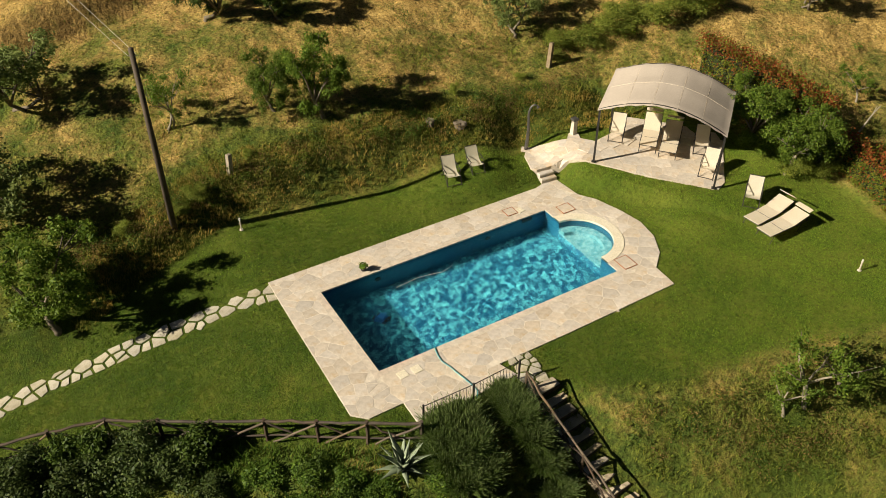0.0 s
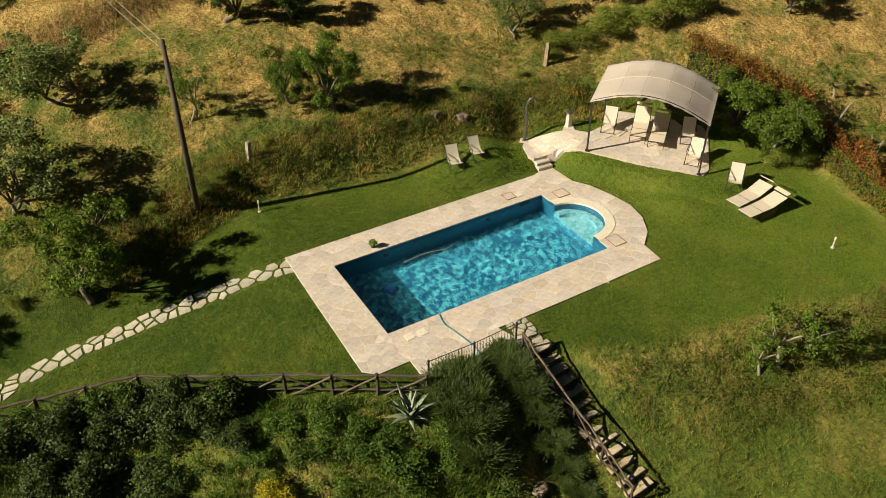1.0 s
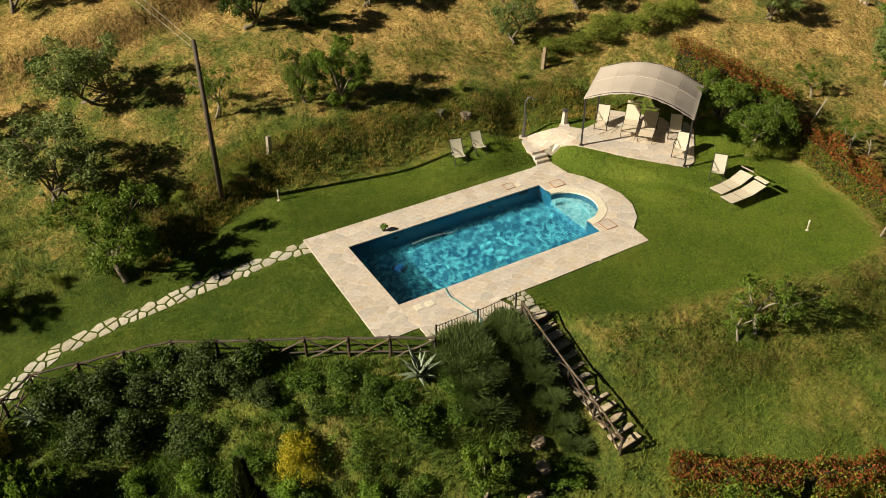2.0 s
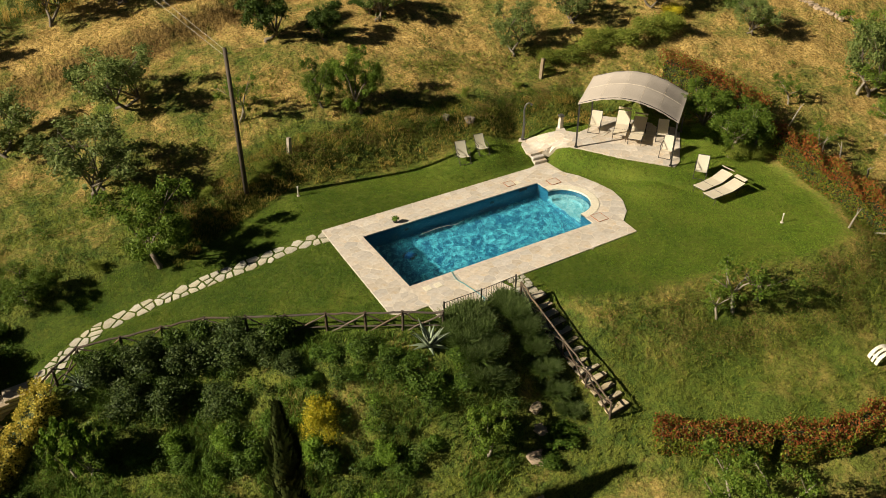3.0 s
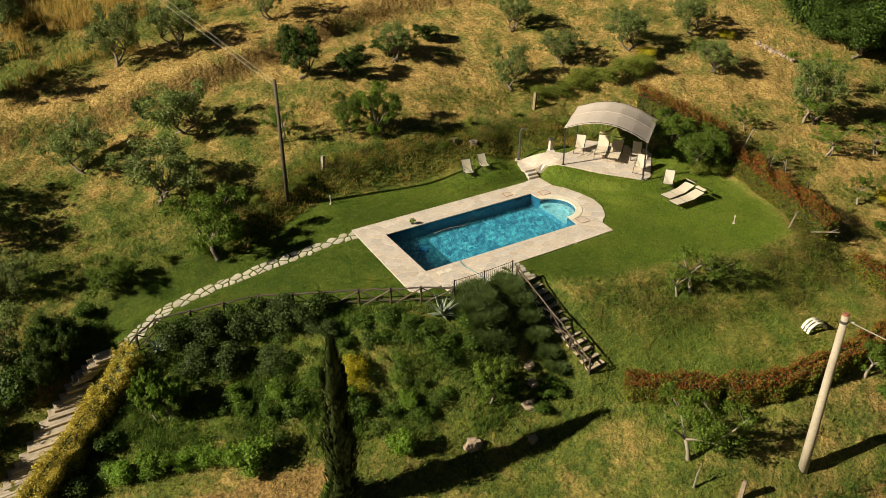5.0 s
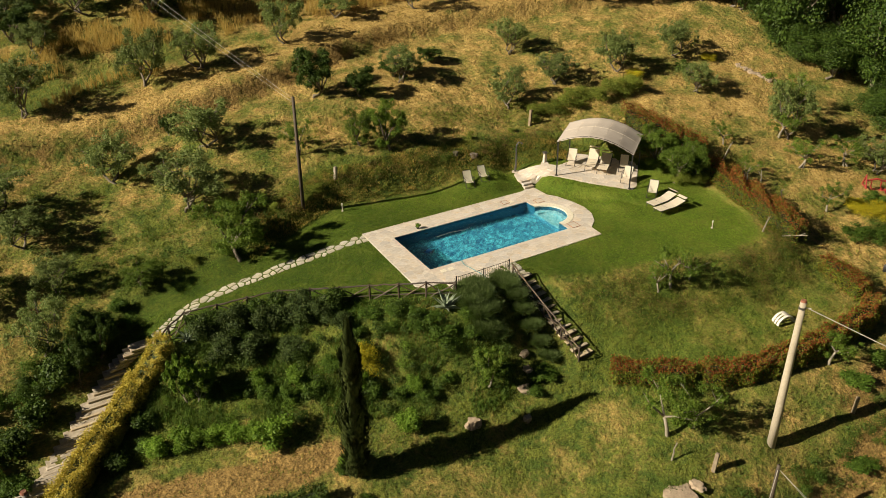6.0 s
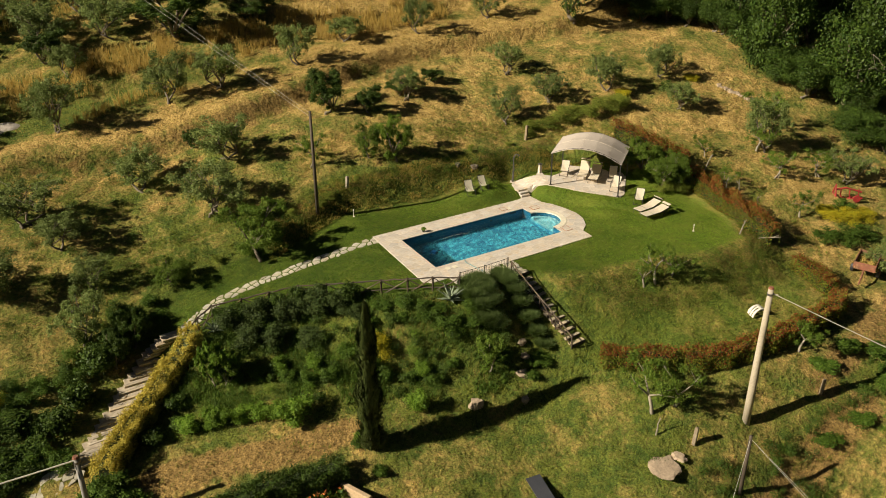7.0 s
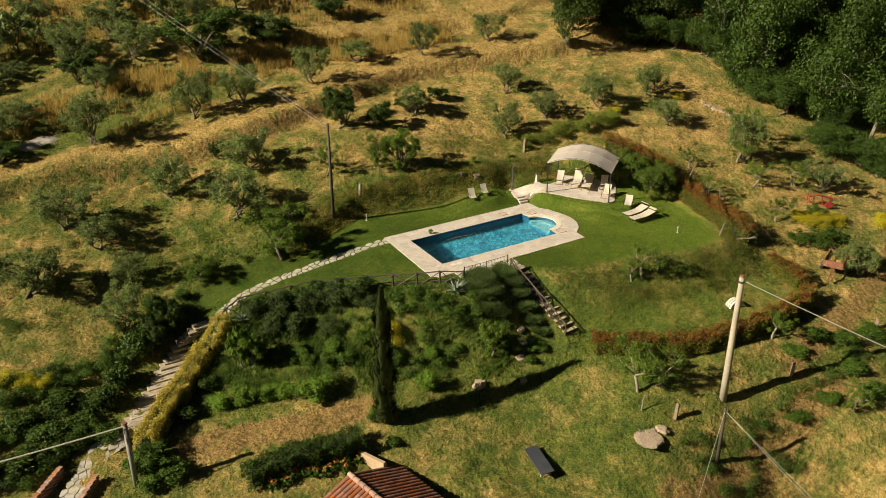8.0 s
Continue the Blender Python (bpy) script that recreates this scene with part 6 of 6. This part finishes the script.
def build_covers():
    bank = [(-12.3, 2.6), (-9.5, 2.8), (-6.5, 1.0), (-3.5, -1.2), (-0.6, -3.4), (0.2, -4.6), (2.2, -6.5), (1.0, -7.2), (-2.0, -6.2), (-5.0, -5.0), (-8.5, -3.6), (-13.0, -1.2), (-14.8, 0.2)]
    build_cover("bank_planting", bank, 110, 110, L_shrub, "dense low green planting on the bank below the fence", 301)
    build_cover("bank_planting", bank, 75, 130, L_dark, "dense dark green planting on the bank below the fence", 302, 0.06, 0.4)
    build_cover("bank_planting", bank, 40, 110, L_bright, "bright green weeds on the bank below the fence", 303, 0.05, 0.35)
    west = [(-27, 3.5), (-22.5, 3.4), (-18.6, 3.9), (-15.4, 6.3), (-13.8, 6.2), (-13.6, 7.5), (-16.5, 8.2), (-20.5, 5.2), (-27, 5.0)]
    low = [(-27, 3.0), (-22.0, 2.6), (-19.8, 1.4), (-20.6, -0.6), (-22.2, -0.9), (-24.0, -2.2), (-28, -1.5)]
    for k, o in enumerate((west, low)):
        build_cover("wild_planting", o, 80, 140, L_dark, "dense dark undergrowth beside the plank steps", 310 + k, 0.06, 0.5)
        build_cover("wild_planting", o, 90, 130, L_shrub, "leafy green undergrowth beside the plank steps", 320 + k, 0.06, 0.5)
    south = [(5, -15.6), (9, -16.0), (12.5, -16.2), (15.5, -15.2), (20, -15.6), (24, -15.0), (24, -16.6), (17, -17.0), (11, -18.6), (9.0, -21), (6, -20.5)]
    build_cover("wild_planting", south, 110, 120, L_shrub, "leafy green weeds on the lower bank", 330, 0.05, 0.2)
    build_cover("wild_planting", south, 30, 120, L_dark, "dark green weeds on the lower bank", 331, 0.05, 0.2)
    foot = [(5.0, -4.4), (7.0, -5.3), (10.5, -5.9), (14.0, -6.9), (17.0, -6.6), (18.6, -4.6), (19.0, -6.6), (17.5, -8.8), (14.0, -9.1), (10.0, -8.3), (7.0, -7.3), (5.0, -6.0)]
    for n, leaf, look, seed in ((240, L_shrub, "leafy green weeds on the grassy bank", 340), (260, L_meadow, "rough grass clumps on the grassy bank", 344), (150, L_weed, "withered brown weeds on the grassy bank", 345)):
        build_cover("bank_weeds", foot, n, 20, leaf, look, seed, 0.045, -0.05, 0.6, -0.5)
    north = [(-6, 8.6), (-1, 9.6), (5, 9.0), (9, 8.1), (13, 8.4), (17, 9.8), (14, 9.6), (9, 9.5), (4, 10.2), (-3, 10.6), (-8, 9.6)]
    build_cover("bank_weeds", north, 60, 70, L_shrub, "sparse green weeds on the upper bank", 341, 0.045, 0.06)
    build_cover("bank_scrub", north, 24, 60, L_dark, "dark low scrub on the upper bank", 343, 0.05, 0.02)
    build_cover("bank_weeds", north, 260, 24, L_weed, "withered brown weeds on the upper bank", 346, 0.045, -0.04, 0.6, -0.5)
    build_cover("bank_weeds", north, 200, 24, L_meadow, "rough grass clumps on the upper bank", 347, 0.045, -0.04, 0.6, -0.5)
    grove = [(-26, 9), (-18, 8), (-13, 8.5), (-9, 9.5), (-13, 13), (-20, 16), (-27, 17)]
    build_cover("grove_weeds", grove, 140, 70, L_shrub, "patches of green weeds under the olive trees", 342, 0.05, 0.08)


def build_tussocks():
    """Low clumps of weeds and grass that make the rough turf uneven."""
    field = [(-8, -9), (2, -8.5), (5, -11.5), (12, -13.5), (20, -13.5), (30, -10), (32, -18), (14, -24), (-4, -20), (-9, -13)]
    east = [(20.5, 1), (20.5, -8), (32, -9), (34, 4), (30, 12), (22, 18), (12, 14), (15, 10.5), (19, 8)]
    orchard = [(-28, 8), (-17, 8), (-9, 9), (-2, 11), (8, 11), (12, 16), (6, 21), (-8, 20), (-18, 22), (-30, 22)]
    upper = [(-32, 24), (-10, 23), (4, 24), (20, 24), (24, 30), (16, 40), (-20, 42), (-34, 36)]
    for k, (o, n, a, b) in enumerate(((field, 520, L_meadow, L_shrub), (east, 260, L_meadow, L_shrub), (orchard, 420, L_meadow, L_shrub), (upper, 420, L_drygrass, L_meadow))):
        build_cover("grass_tussocks", o, n, 24, a, "rough low grass tussocks on the slope", 400 + k, 0.045, -0.06, 0.45)
        build_cover("weed_clumps", o, n // 3, 30, b, "low clumps of weeds in the rough grass", 410 + k, 0.05, -0.04, 0.55)


# ---- loose things on the slopes ----
def build_rock(x, y, r, h, seed, label, mat=M_rock):
    bm = bmesh.new()
    bmesh.ops.create_icosphere(bm, subdivisions=3, radius=1.0)
    off = Vector((seed * 3.7, 1.3, 2.2))
    for v in bm.verts:
        k = 1 + 0.55 * noise.noise(v.co * 1.3 + off) + 0.22 * noise.noise(v.co * 3.3 + off)
        top = min(v.co.z * k, 0.55 + 0.12 * noise.noise(v.co * 2.0 + off))
        v.co = Vector((v.co.x * r * k, v.co.y * r * 0.75 * k, top * h * 1.5))
    me = bpy.data.meshes.new("rock")
    bm.to_mesh(me)
    bm.free()
    me.materials.append(mat)
    ob = tagged(new("rock", me), label, "rock")
    ob.matrix_basis = at(x, y, 0.05, seed * 50)
    return ob


def build_gravel_pad():
    """A worn patch of pale gravel on the upper terrace."""
    b, n = Build(), 9
    for i in range(n):
        for j in range(n):
            u, w = 2 * i / (n - 1) - 1, 2 * j / (n - 1) - 1
            x, y = -18.9 + 1.9 * u * math.sqrt(1 - w * w / 2), 27.35 + 0.75 * w * math.sqrt(1 - u * u / 2) + 0.12 * math.sin(5 * u)
            b.v.append((x, y, float(land(x, y)) + (0.16 if max(abs(u), abs(w)) < 0.99 else -0.1)))
    b.f = [(i * n + j, (i + 1) * n + j, (i + 1) * n + j + 1, i * n + j + 1) for i in range(n - 1) for j in range(n - 1)]
    tagged(part("gravel_patch", b, surface("pale_gravel", (0.40, 0.36, 0.31), (0.30, 0.27, 0.23), 2.0, 22.0, 0.95, 0.01, dirt=(0.22, 0.19, 0.12)), smooth=True), "worn patch of pale gravel on the upper terrace", "gravel", kind="structure")


def build_loose():
    build_gravel_pad()
    build_rock(3.6, -14.75, 0.85, 0.13, 1, "large flat sandstone boulder in grass")
    build_rock(4.5, -14.8, 0.36, 0.1, 2, "sandstone boulder beside a larger one")
    build_rock(-1.95, -7.25, 0.34, 0.28, 3, "squarish pale stone on the grass slope")
    build_rock(0.35, -8.25, 0.22, 0.14, 4, "small pale stone in grass")
    build_rock(1.75, -5.9, 0.26, 0.12, 40, "flat pale stone on the planted bank")
    build_rock(1.6, -6.4, 0.3, 0.12, 41, "flat pale stone on the planted bank")
    build_rock(1.05, -7.0, 0.4, 0.1, 42, "flat pale stone on the planted bank")
    build_rock(6.9, 9.0, 0.2, 0.15, 5, "brown rock set in the grassy bank", M_bark)
    build_rock(7.95, 8.6, 0.26, 0.13, 6, "brown rock set in the grassy bank", M_bark)
    rng = random.Random(77)
    for k in range(14):
        t = k / 13
        tagged(build_rock(30.2 + 1.1 * t + rng.uniform(-0.2, 0.2), 8.6 - 2.2 * t, 0.15 + 0.08 * rng.random(), 0.13, 7 + k, "pale stone of a tumbled dry wall"), group="dry wall")
    x, y = -1.85, -12.75
    p = thing("solar_panel", "dark slate-coloured tilted panel on a short white stand in grass", "panel", at(x, y, 0.0, -102))
    part("panel", Build().box((2.15, 0.72, 0.05), pose(0, 0, 0.35, 6, 0, 0)), M_panel, p)
    for s in (-0.8, 0.8):
        part("leg", Build().tube([(s, -0.25, 0.0), (s, -0.25, 0.31)], 0.025, 8), M_white, p)
        part("back_leg", Build().tube([(s, 0.25, 0.0), (s, 0.25, 0.38)], 0.025, 8), M_white, p)
    w = thing("plastic_toy", "white plastic arched play seat with cut-out holes on grass", "toy", at(14.1, -10.5, 0.0, -10, 0.85))
    arch_ = []
    for k in range(13):
        a = math.pi * (0.06 + 0.88 * k / 12)
        arch_.append((0.62 * math.cos(a), 0.62 * math.sin(a) * 1.05 - 0.02))
    for j, (lo, hi) in enumerate(((-0.30, -0.14), (-0.06, 0.06), (0.14, 0.30))):
        s = Build()
        n = len(arch_)
        pts = [(x_, yy, z_) for x_, z_ in arch_ for yy in (lo, hi)] + [(x_ * 0.9, yy, z_ * 0.9) for x_, z_ in arch_ for yy in (lo, hi)]
        m2 = 2 * n
        f = []
        for k in range(n - 1):
            i = 2 * k
            f += [(i, i + 1, i + 3, i + 2), (m2 + i + 2, m2 + i + 3, m2 + i + 1, m2 + i), (i + 2, m2 + i + 2, m2 + i, i), (i + 1, m2 + i + 1, m2 + i + 3, i + 3)]
        s.add(pts, f + [(0, m2, m2 + 1, 1), (m2 - 2, m2 - 1, 2 * m2 - 1, 2 * m2 - 2)])
        part("band", s, M_white, w)
    for k in (2, 6, 10):
        part("rib", Build().box((0.12, 0.6, 0.05), pose(arch_[k][0] * 0.95, 0, arch_[k][1] * 0.95 - 0.025)), M_white, w)
    t = thing("farm_trailer", "small rusty red two-wheeled trailer loaded with dry straw", "trailer", at(22.9, -10.7, 0.0, 25, 1.15))
    part("bed", Build().box((1.6, 1.0, 0.06), pose(0, 0, 0.5)), M_rust, t)
    for sx, sy, a, b in ((0, 0.5, 1.6, 0.05), (0, -0.5, 1.6, 0.05), (0.8, 0, 0.05, 1.0), (-0.8, 0, 0.05, 1.0)):
        part("side", Build().box((a, b, 0.36), pose(sx, sy, 0.53)), M_rust, t)
    for s in (-1, 1):
        wheel = part("wheel", Build().tube([(-0.1, s * 0.54, 0.3), (-0.1, s * 0.68, 0.3)], 0.3, 18), M_black, t)
        part("rim", Build().tube([(-0.1, s * 0.67, 0.3), (-0.1, s * 0.70, 0.3)], 0.16, 14), M_rust, wheel)
    part("drawbar", Build().tube([(-0.8, 0, 0.5), (-1.7, 0, 0.12)], 0.04, 8), M_rust, t)
    rng2 = np.random.default_rng(5)
    part("straw", quads("straw", leaf_cloud(rng2, [(x_, y_, 0.62) for x_ in (-0.5, 0, 0.5) for y_ in (-0.25, 0.25)], [0.36] * 6, 700, 0.12, 0, 0.4, slim=0.2), L_drygrass), L_drygrass, t)
    q = thing("plough", "red painted steel plough standing in grass", "plough", at(28.2, -5.2, 0.0, -35, 0.95))
    part("beam", Build().tube([(-0.9, 0, 0.75), (-0.2, 0, 0.9), (0.9, 0, 0.6)], 0.06, 8), M_red, q)
    for x_ in (-0.5, 0.1, 0.7):
        part("shank", Build().tube([(x_, 0, 0.8), (x_ + 0.05, 0.1, 0.35), (x_ + 0.2, 0.15, 0.06)], 0.045, 8), M_red, q)
        part("share", Build().box((0.42, 0.2, 0.04), pose(x_ + 0.2, 0.18, 0.05, 25, -15, 10)), M_red, q)
    part("headstock", Build().tube([(-0.9, -0.35, 0.35), (-0.9, 0, 1.15), (-0.9, 0.35, 0.35)], 0.045, 8), M_red, q)
    part("crossbar", Build().tube([(-0.9, -0.4, 0.4), (-0.9, 0.4, 0.4)], 0.045, 8), M_red, q)
    part("wheel", Build().tube([(0.5, -0.35, 0.25), (0.5, -0.43, 0.25)], 0.25, 16), M_red, q)
    for x, y, h, label in ((-0.6, 10.15, 0.75, "squared weathered timber post in the grass"), (13.2, 10.1, 1.1, "weathered timber post on the bank's edge"), (13.4, -15.5, 0.8, "dark weathered timber post on the bank"), (5.6, -14.6, 0.9, "slim weathered timber stake"), (20.8, -15.4, 0.7, "short weathered timber post")):
        b = Build().box((0.17, 0.17, h + 0.1), pose(0, 0, -0.1, 2, 3, 0), 0.92)
        ob = tagged(part("timber_post", b, M_plank), label, "post", "timber posts")
        ob.matrix_basis = at(x, y, 0, 20)
    for x, y, h, lean, turn in ((21.2, 0.9, 1.5, 18, 20), (20.9, -1.4, 1.3, 3, 0), (21.6, -2.0, 1.2, -8, 70), (22.0, -3.2, 1.2, 40, -60), (17.6, -5.7, 1.0, 14, 30), (18.6, -6.2, 1.5, 68, 10), (4.3, -13.4, 1.0, 6, 10)):
        r = random.Random(int(h * 10 + x))
        s = Build().tube([(0, 0, -0.1), (0.03, 0.02, h * 0.4), (-0.02, 0.03, h * 0.7), (0.06, 0.0, h)], [0.045, 0.04, 0.03, 0.015], 7)
        s.tube([(-0.02, 0.03, h * 0.7), (0.2, 0.1, h * 0.9)], [0.022, 0.01], 5)
        ob = tagged(part("dead_sapling", s, M_palebark), "bare pale trunk of a dead young tree", "dead tree", "dead saplings")
        ob.matrix_basis = at(x, y, 0, turn) @ pose(0, 0, 0, lean, 0, 0)


# ---- house ----
def build_house():
    """The corner of a tiled roof below the terrace: two slopes that meet at a hip."""
    g = thing("house", "low stone-coloured house with a terracotta pan-tile roof", "house")
    apex = Vector((-11.1, -10.0, -4.2))
    e, s = Vector((0.982, 0.19, 0)), Vector((0.19, -0.982, 0))
    W, D, eave = 5.9, 7.5, -5.27
    walls = Build().box((W - 0.5, D - 0.4, 4.2), Matrix.Translation(apex + s * (D / 2)) @ pose(0, 0, -5.4, 0, 0, 11.0))
    part("wall", walls, M_plaster, g)
    for side in (-1, 1):
        r = Build()
        slope = Vector((e.x * side, e.y * side, 0)) * (W / 2) + Vector((0, 0, eave - apex.z))
        down = slope.normalized()
        nrm = down.cross(s).normalized()
        nrm = nrm if nrm.z > 0 else -nrm
        a, b = apex, apex + s * D
        th = nrm * -0.12
        r.add([a, b, b + slope, a + slope, a + th, b + th, b + slope + th, a + slope + th], [(0, 1, 2, 3), (7, 6, 5, 4), (0, 4, 5, 1), (2, 6, 7, 3), (3, 7, 4, 0), (1, 5, 6, 2)])
        roof = part("roof", r, M_tile, g)
        # half-round tiles, course by course
        m, L = 8, slope.length
        tile = Build()
        k = 6
        pts = []
        for t, rad in ((0, 0.105), (1, 0.125)):
            for i in range(k + 1):
                ang = math.pi * i / k
                pts.append((t * (L / m + 0.06), rad * math.cos(ang), rad * math.sin(ang) * 0.75))
        tile.add(pts, [(i, i + 1, k + 2 + i, k + 1 + i) for i in range(k)])
        me = tile.mesh("tile", M_tile, True)
        X, Z = down, nrm
        Y = Z.cross(X)
        R = Matrix((X, Y, Z)).transposed().to_4x4()
        rr = random.Random(5)
        for i in range(18 if side > 0 else 14):
            for j in range(m):
                o = part("tile", me, M_tile, roof)
                o.matrix_basis = Matrix.Translation(apex + s * (0.12 + 0.25 * i) + down * (L * j / m) + nrm * (0.01 + rr.uniform(0, 0.012))) @ R @ pose(0, 0, 0, 0, 2.0, rr.uniform(-1.5, 1.5))
    ridge = Build()
    for k in range(16):
        c = apex + s * (0.42 * k)
        ridge.tube([c + Vector((0, 0, 0.02)), c + s * 0.46 + Vector((0, 0, 0.04))], [0.13, 0.15], 10)
    part("ridge_tiles", ridge, M_brick, g, "pale pinkish ridge tiles")
    w = tagged(part("garden_wall", Build().box((1.7, 0.24, 0.75), pose(-9.35, -8.85, float(land(-9.35, -8.85)) - 0.15, 0, 0, -66)), M_plaster), "short plastered wall with a sloping top by the hedge", "wall")
    rng = np.random.default_rng(6)
    fl = [(-10.0 - 0.33 * k + rng.normal() * 0.1, -8.55 + 0.09 * k + rng.normal() * 0.12) for k in range(15)]
    C = [(x, y, float(land(x, y)) + 0.32) for x, y in fl]
    tagged(part("flower_bed", quads("flower_bed", leaf_cloud(rng, C, [0.17] * len(C), 420, 0.06), L_orange), L_orange), "row of orange garden flowers below the hedge", "flowers", kind="stuff")
    C = [(x, y, float(land(x, y)) + 0.12) for x, y in fl]
    tagged(part("flower_leaves", quads("flower_leaves", leaf_cloud(rng, C, [0.32] * len(C), 1800, 0.09), L_shrub), L_shrub), "green leaves of the flower bed", "plants", kind="stuff")


# ---- grass ----
def blades(name, leaf, label, rng, pts, height, width, splay=0.4, tuft=6):
    """Grass as one mesh: tufts of blades at the points."""
    P = np.repeat(pts, tuft, axis=0)
    n = len(P)
    P = P + np.concatenate([rng.normal(size=(n, 2)) * 0.05, np.zeros((n, 1))], 1)
    a = rng.random(n) * 6.283
    h = height * (0.5 + 0.8 * rng.random(n))
    d = np.stack([np.cos(a), np.sin(a), 0 * a], 1)
    side = np.stack([-np.sin(a), np.cos(a), 0 * a], 1) * (width * (0.6 + 0.8 * rng.random(n)))[:, None]
    tip = P + d * (splay * h)[:, None] + np.array([0, 0, 1.0]) * h[:, None]
    mid = P + d * (0.25 * splay * h)[:, None] + np.array([0, 0, 0.55]) * h[:, None]
    return tagged(new(name, quads(name, np.stack([P - np.array([0, 0, 0.02]), mid + side, tip, mid - side], 1), leaf)), label, "grass", kind="stuff")


def sow(rng, n, box, keep):
    x, y = rng.uniform(box[0], box[2], n), rng.uniform(box[1], box[3], n)
    k = keep(x, y)
    x, y = x[k], y[k]
    return np.stack([x, y, land(x, y)], 1)


def build_grass():
    rng = np.random.default_rng(200)

    def clear(x, y):
        return (outside(x, y, PAVING) > 0.03) & (outside(x, y, SLAB) > 0.03)

    def path_off(x, y):
        path = np.full(x.shape, 9.0)
        for (x1, y1), (x2, y2) in zip(PATH_LINE, PATH_LINE[1:]):
            t = np.clip(((x - x1) * (x2 - x1) + (y - y1) * (y2 - y1)) / ((x2 - x1) ** 2 + (y2 - y1) ** 2), 0, 1)
            path = np.minimum(path, np.hypot(x - x1 - t * (x2 - x1), y - y1 - t * (y2 - y1)))
        return path

    def on_lawn(x, y):
        return (outside(x, y, LAWN) < 0.1) & clear(x, y) & (path_off(x, y) > 0.42)

    def turf_share(faded):
        return lambda x, y: on_lawn(x, y) & ((rng.random(x.shape) < smooth(0.18, 0.56, turf(x, y)[0] + 0.07 * np.sin(1.1 * x + 0.6 * y))) == faded)

    lower = np.array([0, 0, 0.015])
    blades("lawn_grass", L_lawn, "short mown lush green lawn grass", rng, sow(rng, 90000, (-14, -7, 19.2, 9), turf_share(False)) - lower, 0.042, 0.007, 0.7, 5)
    blades("lawn_grass", L_turf, "short mown sun-faded green lawn grass", rng, sow(rng, 90000, (-14, -7, 19.2, 9), turf_share(True)) - lower, 0.042, 0.007, 0.7, 5)

    def on_bank(x, y):
        d = outside(x, y, TERRACE)
        return (d > 0.1) & (d < 6) & (outside(x, y, LAWN) > 0.1) & (rng.random(x.shape) < 0.75)

    blades("bank_grass", L_meadow, "rough green grass on the banks", rng, sow(rng, 42000, (-20, -14, 25, 16), on_bank), 0.12, 0.009, 0.7, 6)
    def meadow(share):
        def keep(x, y):
            wave = np.sin(0.31 * x + 0.17 * y) + np.sin(0.23 * y - 0.41 * x + 1.0) + np.sin(0.9 * x + 0.7 * y) * 0.6
            green = rng.random(x.shape) < 1 / (1 + np.exp(0.9 * wave + 16 * (turf(x, y)[0] - 0.46)))
            return (outside(x, y, TERRACE) > 4) & (green == share)
        return keep

    blades("meadow_grass", L_meadow, "rough green meadow grass on the hillside", rng, sow(rng, 60000, (-34, -26, 40, 46), meadow(True)), 0.12, 0.013, 0.8, 4)
    blades("meadow_straw", L_straw, "straw-coloured dry grass on the hillside", rng, sow(rng, 26000, (-34, 21, 40, 46), meadow(False)), 0.11, 0.010, 0.9, 4)

    thicket = [(-12.3, 2.6), (-9.5, 2.8), (-6.5, 1.0), (-3.5, -1.2), (-0.6, -3.4), (0.0, -4.6), (0.6, -6.5), (-1.0, -7.0), (-5.0, -5.0), (-8.5, -3.6), (-13.0, -1.2), (-14.8, 0.2)]
    blades("bank_tall_grass", L_shrub, "lush tall green grass between the shrubs of the bank", rng, sow(rng, 15000, (-15, -7.2, 0.8, 3), lambda x, y: (outside(x, y, thicket) < 0.3) & (np.sin(1.3 * x + 0.7 * y) + np.sin(0.9 * y - 1.7 * x) > -0.3)), 0.30, 0.012, 0.5, 4)

    def behind(x, y):
        d = outside(x, y, TERRACE)
        return (d > 0.25) & (d < 2.2) & (y > 6.3) & (x > -7) & (x < 17) & clear(x, y)

    blades("bank_tussocks", L_grass, "rough brown-green tussocks on the steep bank behind the lawn", rng, sow(rng, 14000, (-7, 6, 17, 11.5), behind), 0.13, 0.010, 0.8, 6)

    def tall(x, y):
        wave = 0.8 * np.sin(x * 0.5) + 0.5 * np.sin(1.7 * x)
        west = (x > -24) & (x < -4.5) & (np.abs(y - 30.6 - 0.5 * wave) < 2.0)
        east = (x > -3) & (x < 17) & (np.abs(y - 29.6 + 0.12 * x - 0.6 * wave) < 1.9)
        strip = (np.abs(y - (25.6 + 0.8 * np.sin(x * 0.5))) < 0.5) & (x > -14) & (x < -6)
        field = ((y > 40) & (x < 14)) | ((y > 33) & (y < 39) & (x > 2) & (x < 18))
        patchy = np.sin(0.8 * x + 1.1 * y) + np.sin(1.9 * x - 0.6 * y) > -0.9
        return ((west | east) & patchy) | strip | field & (rng.random(x.shape) < 0.35)

    blades("tall_dry_grass", L_drygrass, "tall golden dry grass on the upper terraces", rng, sow(rng, 60000, (-40, 22, 26, 70), tall), 0.75, 0.013, 0.3, 7)


build_seats()
build_poolside()
build_fence()
build_railing()
build_garden_steps()
build_plank_steps()
build_poles()
build_planting()
build_covers()
build_tussocks()
build_loose()
build_house()
build_grass()
